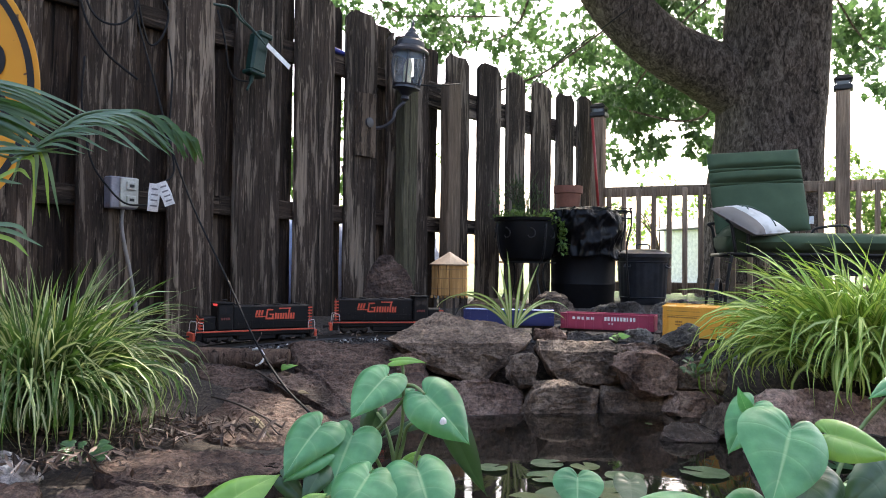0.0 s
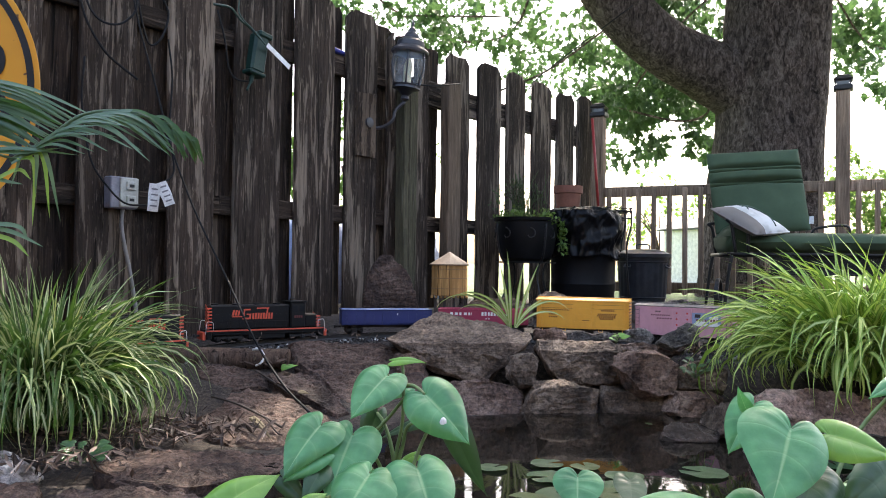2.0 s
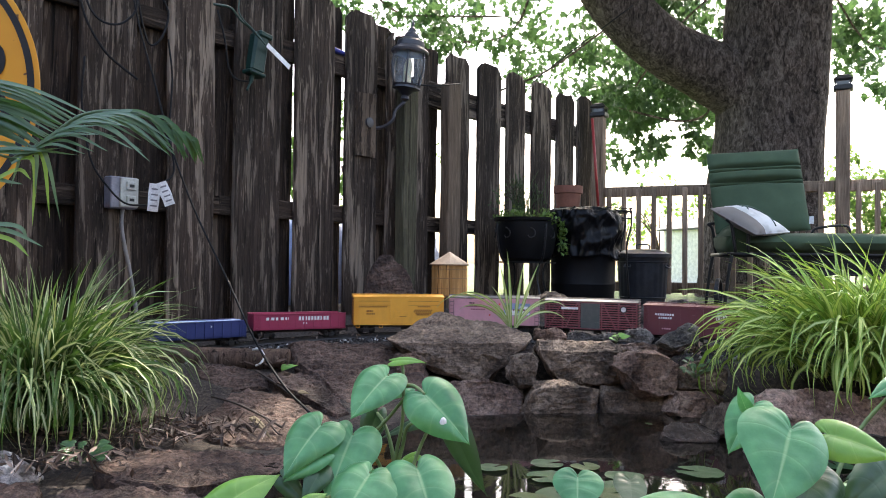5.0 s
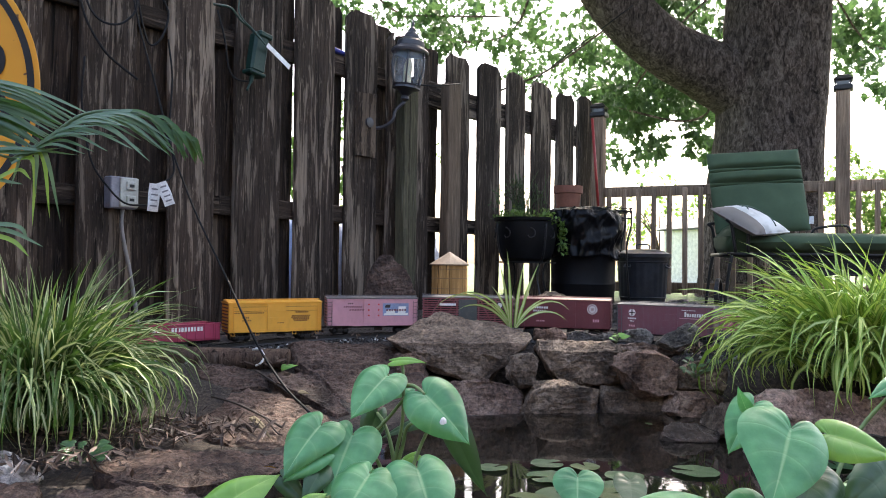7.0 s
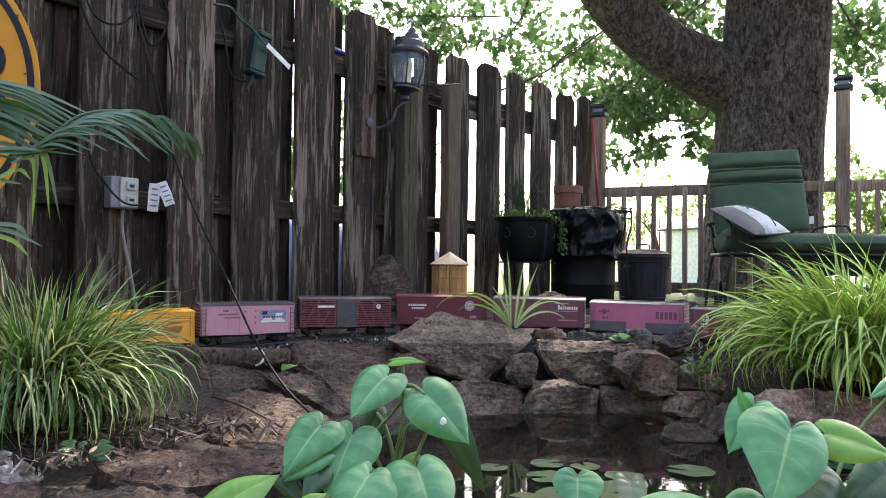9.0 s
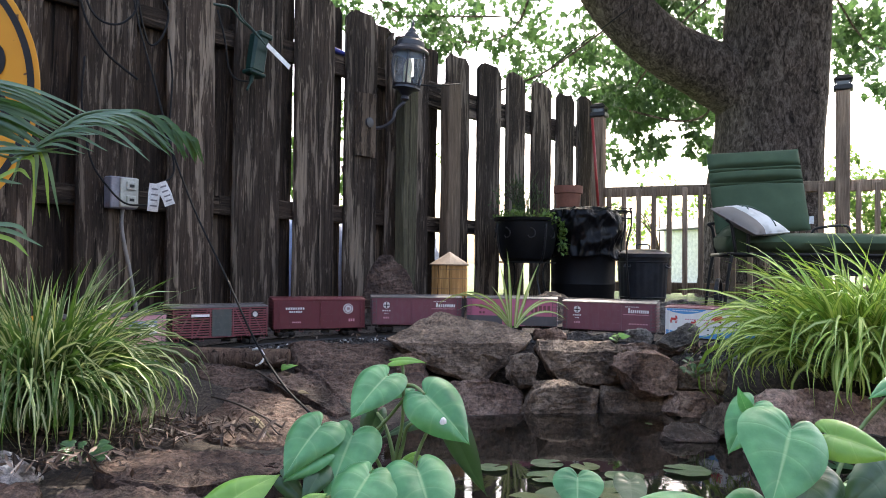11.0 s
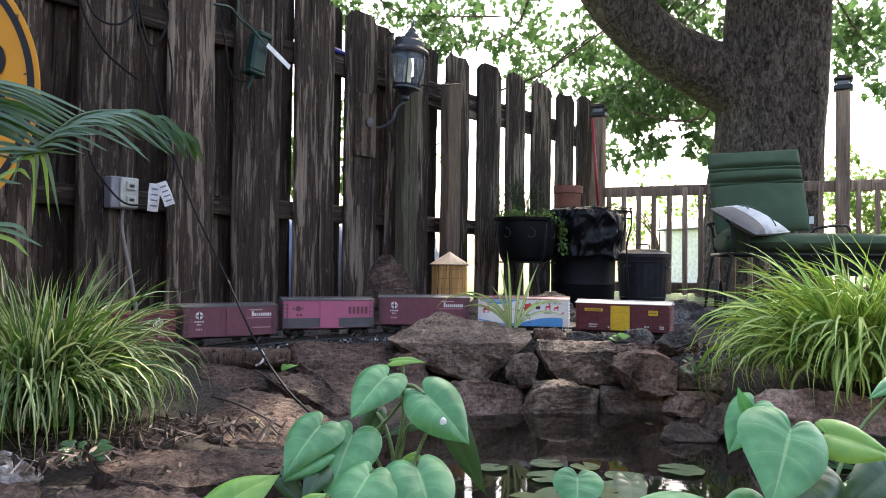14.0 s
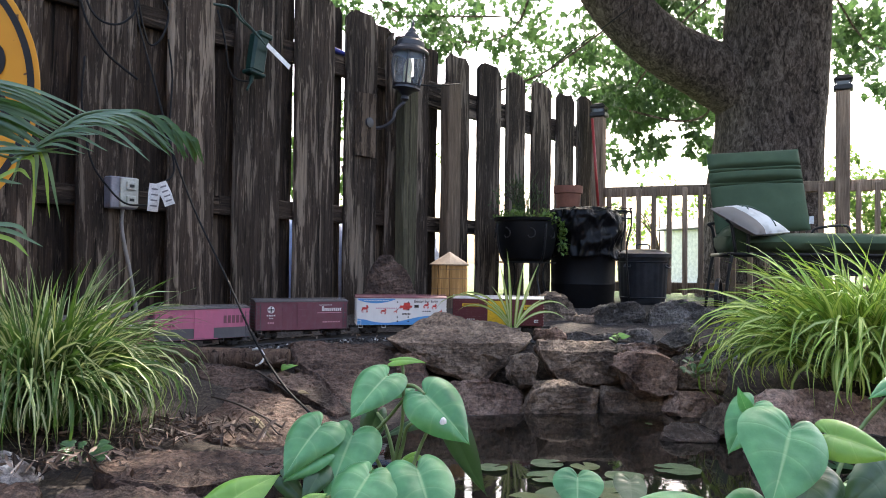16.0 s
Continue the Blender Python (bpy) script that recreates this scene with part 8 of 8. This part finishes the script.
car = box_car("model_boxcar", "faded pink model refrigerator car with a picture panel", C_PINK, C_GREY, C_PINK, C_GREY, top=0.160)
bars(car, -0.115, -0.09, 0.136, 0.142, 3, C_INK)
bars(car, -0.135, -0.05, 0.121, 0.127, 9, C_PURPLE, 0.002)
bars(car, -0.11, -0.04, 0.107, 0.113, 6, C_PURPLE, 0.002)
for x in (-0.02, 0.025):
    for z in (0.135, 0.110, 0.085):
        disc(car, "hinge", x, z, 0.004, C_RED, FACE - 0.004)
p = tile(car, "picture_panel", 0.045, 0.165, 0.084, 0.140, C_PANEL, 0.0012, label="blue-grey picture panel")
for a, b, c, d, m in ((0.05, 0.16, 0.086, 0.096, C_CREAM), (0.06, 0.10, 0.096, 0.110, C_CREAM), (0.115, 0.15, 0.096, 0.126, C_CREAM), (0.055, 0.078, 0.120, 0.134, C_INK)):
    tile(p, "picture_patch", a, b, c, d, m, 0.0006, 0.003, FACE - 0.0012)
bars(p, 0.06, 0.155, 0.105, 0.114, 8, C_PURPLE, 0, FACE - 0.0018)
bars(car, -0.195, -0.185, 0.06, 0.063, 1, C_INK)
TRAIN.append((car, 1.592))

car = box_car("model_stock_car", "weathered maroon slatted model stock car", C_STOCK, C_GREY, C_DARKGREEN, C_STOCK, slats="open", top=0.160)
tile(car, "nameplate", -0.13, -0.055, 0.125, 0.135, C_WHITE, 0.006)
disc(car, "emblem", 0.147, 0.130, 0.016, C_INK, FACE - 0.0035)
disc(car, "emblem_ring", 0.147, 0.130, 0.011, C_WHITE, FACE - 0.0052)
TRAIN.append((car, 2.045))

car = box_car("model_boxcar", "dark maroon model boxcar with white lettering and round emblem", C_MAROON, C_MAROON, C_MAROON, top=0.163, door_x=(0.0, 0.055))
bars(car, -0.155, -0.07, 0.123, 0.132, 8, C_WHITE)
bars(car, -0.14, -0.08, 0.109, 0.117, 6, C_WHITE)
bars(car, -0.125, -0.085, 0.064, 0.070, 5, C_PINK)
disc(car, "emblem", 0.128, 0.125, 0.0225, C_WHITE, label="round white emblem")
disc(car, "emblem_ring", 0.128, 0.125, 0.019, C_MAROON, FACE - 0.001)
disc(car, "emblem_core", 0.128, 0.125, 0.015, C_WHITE, FACE - 0.002)
bars(car, 0.122, 0.136, 0.118, 0.132, 3, C_MAROON, 0, FACE - 0.003)
bars(car, 0.13, 0.16, 0.068, 0.080, 3, C_PINK)
TRAIN.append((car, 2.50))


def emblem_cross(c, x, z):
    disc(c, "emblem", x, z, 0.0155, C_WHITE, label="round white emblem with a dark cross")
    tile(c, "cross_bar", x - 0.0025, x + 0.0025, z - 0.014, z + 0.014, C_INK, 0.001, 0, FACE - 0.0014)
    tile(c, "cross_bar", x - 0.014, x + 0.014, z - 0.0025, z + 0.0025, C_INK, 0.0012, 0, FACE - 0.0014)


def purple_car(label, n):
    c = box_car("model_boxcar", label, C_PURPLE, C_GREY, C_PURPLE, C_GREY, top=0.160, door_x=(-0.025, 0.06))
    emblem_cross(c, -0.14, 0.127)
    bars(c, -0.16, -0.12, 0.099, 0.105, 4, C_WHITE)
    bars(c, -0.15, -0.13, 0.088, 0.092, 4, C_WHITE)
    bars(c, -0.155, -0.125, 0.066, 0.074, 3, C_PINK)
    bars(c, 0.075, 0.135, 0.144, 0.147, 8, C_WHITE)
    bars(c, 0.088, 0.178, 0.119, 0.132, n, C_WHITE, 0.001)
    tile(c, "letter_bar", 0.088, 0.096, 0.119, 0.140, C_WHITE, 0.0016)
    tile(c, "letter_bar", 0.066, 0.178, 0.110, 0.1125, C_PINK, 0.001)
    bars(c, 0.09, 0.175, 0.068, 0.073, 7, C_PINK)
    return c


TRAIN.append((purple_car("weathered purple-brown model boxcar with white lettering", 9), 2.96))
car = box_car("model_boxcar", "faded magenta model boxcar with a soot-grey lower side", C_MAGENTA, C_GREY, C_MAGENTA, C_GREY, top=0.160, lower=C_GREY)
bars(car, 0.085, 0.18, 0.100, 0.132, 5, C_PURPLE)
disc(car, "emblem", -0.14, 0.125, 0.012, C_PURPLE)
bars(car, -0.165, -0.115, 0.121, 0.129, 4, C_PURPLE)
bars(car, -0.15, -0.12, 0.092, 0.102, 2, C_PURPLE)
TRAIN.append((car, 3.412))
TRAIN.append((purple_car("weathered purple-brown model boxcar with wide white lettering", 10), 3.865))

car = box_car("model_boxcar", "white and blue model refrigerator car with red horse shapes", C_CREAM, C_PURPLE, None, C_CREAM, top=0.160)


def wave_panel(parent, name, f_lo, f_hi, x0, x1, mat, depth=0.0012):
    bm = bmesh.new()
    n = 40
    prev = None
    for i in range(n + 1):
        x = x0 + (x1 - x0) * i / n
        row = [bm.verts.new((x, FACE - depth, f_lo(x))), bm.verts.new((x, FACE - depth, max(f_lo(x) + 0.0005, f_hi(x))))]
        if prev:
            bm.faces.new((prev[0], row[0], row[1], prev[1]))
        prev = row
    bmesh.ops.recalc_face_normals(bm, faces=bm.faces)
    bmesh.ops.solidify(bm, geom=list(bm.faces), thickness=0.0008)
    return part(name, bm, mat, parent)


wave_panel(car, "blue_wave", lambda x: 0.039, lambda x: 0.064 + 0.016 * math.sin((x - 0.03) * 15) * (1 if x > -0.15 else 0.6), -LEN / 2 + 0.002, LEN / 2 - 0.028, C_BLUEW)
wave_panel(car, "blue_sweep", lambda x: 0.137 + 0.018 * ((x + 0.12) / 0.09) ** 2, lambda x: 0.158, -0.20, -0.03, C_BLUEW)
for hx, hz, s in ((-0.17, 0.108, 1.0), (-0.085, 0.098, 0.8), (-0.03, 0.098, 0.45), (0.112, 0.124, 0.8), (0.15, 0.12, 0.7), (0.18, 0.098, 0.5)):
    h = tile(car, "horse_shape", hx - 0.014 * s, hx + 0.012 * s, hz, hz + 0.011 * s, C_RED, 0.001, 0.003)
    for dx in (-0.013, -0.008, 0.006, 0.011):
        tile(h, "leg_stroke", hx + dx * s, hx + (dx + 0.003) * s, hz - 0.013 * s, hz, C_RED, 0.001, 0.003 * (1 if dx > 0 else -1))
    tile(h, "neck_stroke", hx + 0.010 * s, hx + 0.018 * s, hz + 0.007 * s, hz + 0.020 * s, C_RED, 0.0012, -0.004)
tile(car, "red_blot", 0.005, 0.035, 0.108, 0.140, C_RED, 0.001, 0.004)
tile(car, "red_blot", -0.012, 0.045, 0.116, 0.127, C_RED, 0.0014, 0.004)
tile(car, "dark_patch", 0.058, 0.078, 0.117, 0.130, C_INK, 0.0012)
for x in (-0.02, 0.03):
    for z in (0.142, 0.108, 0.074, 0.055):
        disc(car, "hinge", x, z, 0.0035, C_INK)
me = text_mesh("Better for baby", 0.018, 0.0005)
me.materials.append(C_INK)
o = new("slogan", me)
o.parent = car
o.matrix_basis = pose(0.112, FACE - 0.0012, 0.146, 90, 0, 0)
bars(car, -0.175, -0.06, 0.148, 0.152, 16, C_CREAM, 0, FACE - 0.0014)
bars(car, -0.12, 0.0, 0.112, 0.117, 12, C_PINK)
bars(car, 0.095, 0.135, 0.098, 0.103, 4, C_INK)
bars(car, 0.0, 0.04, 0.085, 0.092, 6, C_INK, 0.002)
TRAIN.append((car, 4.335))

car = box_car("model_stock_car", "maroon slatted model stock car with a yellow door and silver roof", C_MAROON, C_SILVER, None, C_MAROON, slats="shut", top=0.158, roof_walk=True)
d = tile(car, "door", -0.048, 0.036, 0.042, 0.150, C_GOLD, 0.005, 0, FACE, "bright yellow slatted door")
for i in range(10):
    zz = 0.046 + i * 0.0105
    tile(d, "door_slat", -0.046, 0.034, zz, zz + 0.006, C_GOLD, 0.002, 0, FACE - 0.005)
for x0, x1 in ((-0.044, 0.026), (0.026, -0.044)):
    tile(d, "door_brace", x0, x0 + 0.006, 0.046, 0.098 if x0 < 0 else 0.146, C_GOLD, 0.0032, x1 - x0, FACE - 0.005)
tile(car, "nameplate", -0.165, -0.085, 0.123, 0.136, C_GOLD, 0.006)
bars(car, -0.16, -0.09, 0.126, 0.133, 8, C_BROWN, 0, FACE - 0.006)
tile(car, "nameplate", 0.118, 0.158, 0.112, 0.134, C_GOLD, 0.006)
bars(car, 0.123, 0.153, 0.120, 0.126, 4, C_BROWN, 0, FACE - 0.006)
for x0, x1, z in ((-0.145, -0.105, 0.062), (-0.145, -0.11, 0.052), (-0.06, -0.052, 0.052), (0.10, 0.12, 0.06), (0.165, 0.185, 0.062), (0.165, 0.185, 0.054)):
    bars(car, x0, x1, z, z + 0.005, 4, C_WHITE, 0, FACE - 0.004)
TRAIN.append((car, 4.795))

SPEED = 0.2895


def car_pose(s):
    a, b = track_point(s - 0.13), track_point(s + 0.13)
    return pose((a[0] + b[0]) / 2, (a[1] + b[1]) / 2, (a[2] + b[2]) / 2 + 0.0004, 0, 0, math.degrees(math.atan2(b[1] - a[1], b[0] - a[0])))


def motions():
    for car, s0 in TRAIN:
        walk(car, [(t, car_pose(s0 - SPEED * t)) for t in np.arange(0.0, 16.01, 0.5).tolist()])
    # the loose lily pad drifts slowly across the pond
    c = PADS[10].matrix_world.translation.copy()
    walk(PADS[10], [(t, pose(c.x + dx, c.y + dy, c.z, 0, 0, 150 + 1.2 * t)) for t, dx, dy in
                    ((0.0, 0.0, 0.0), (3.5, -0.005, 0.002), (7.0, -0.020, 0.012), (9.0, -0.031, 0.016), (12.5, -0.048, 0.022), (14.5, -0.057, 0.026), (16.0, -0.063, 0.028))])


motions()
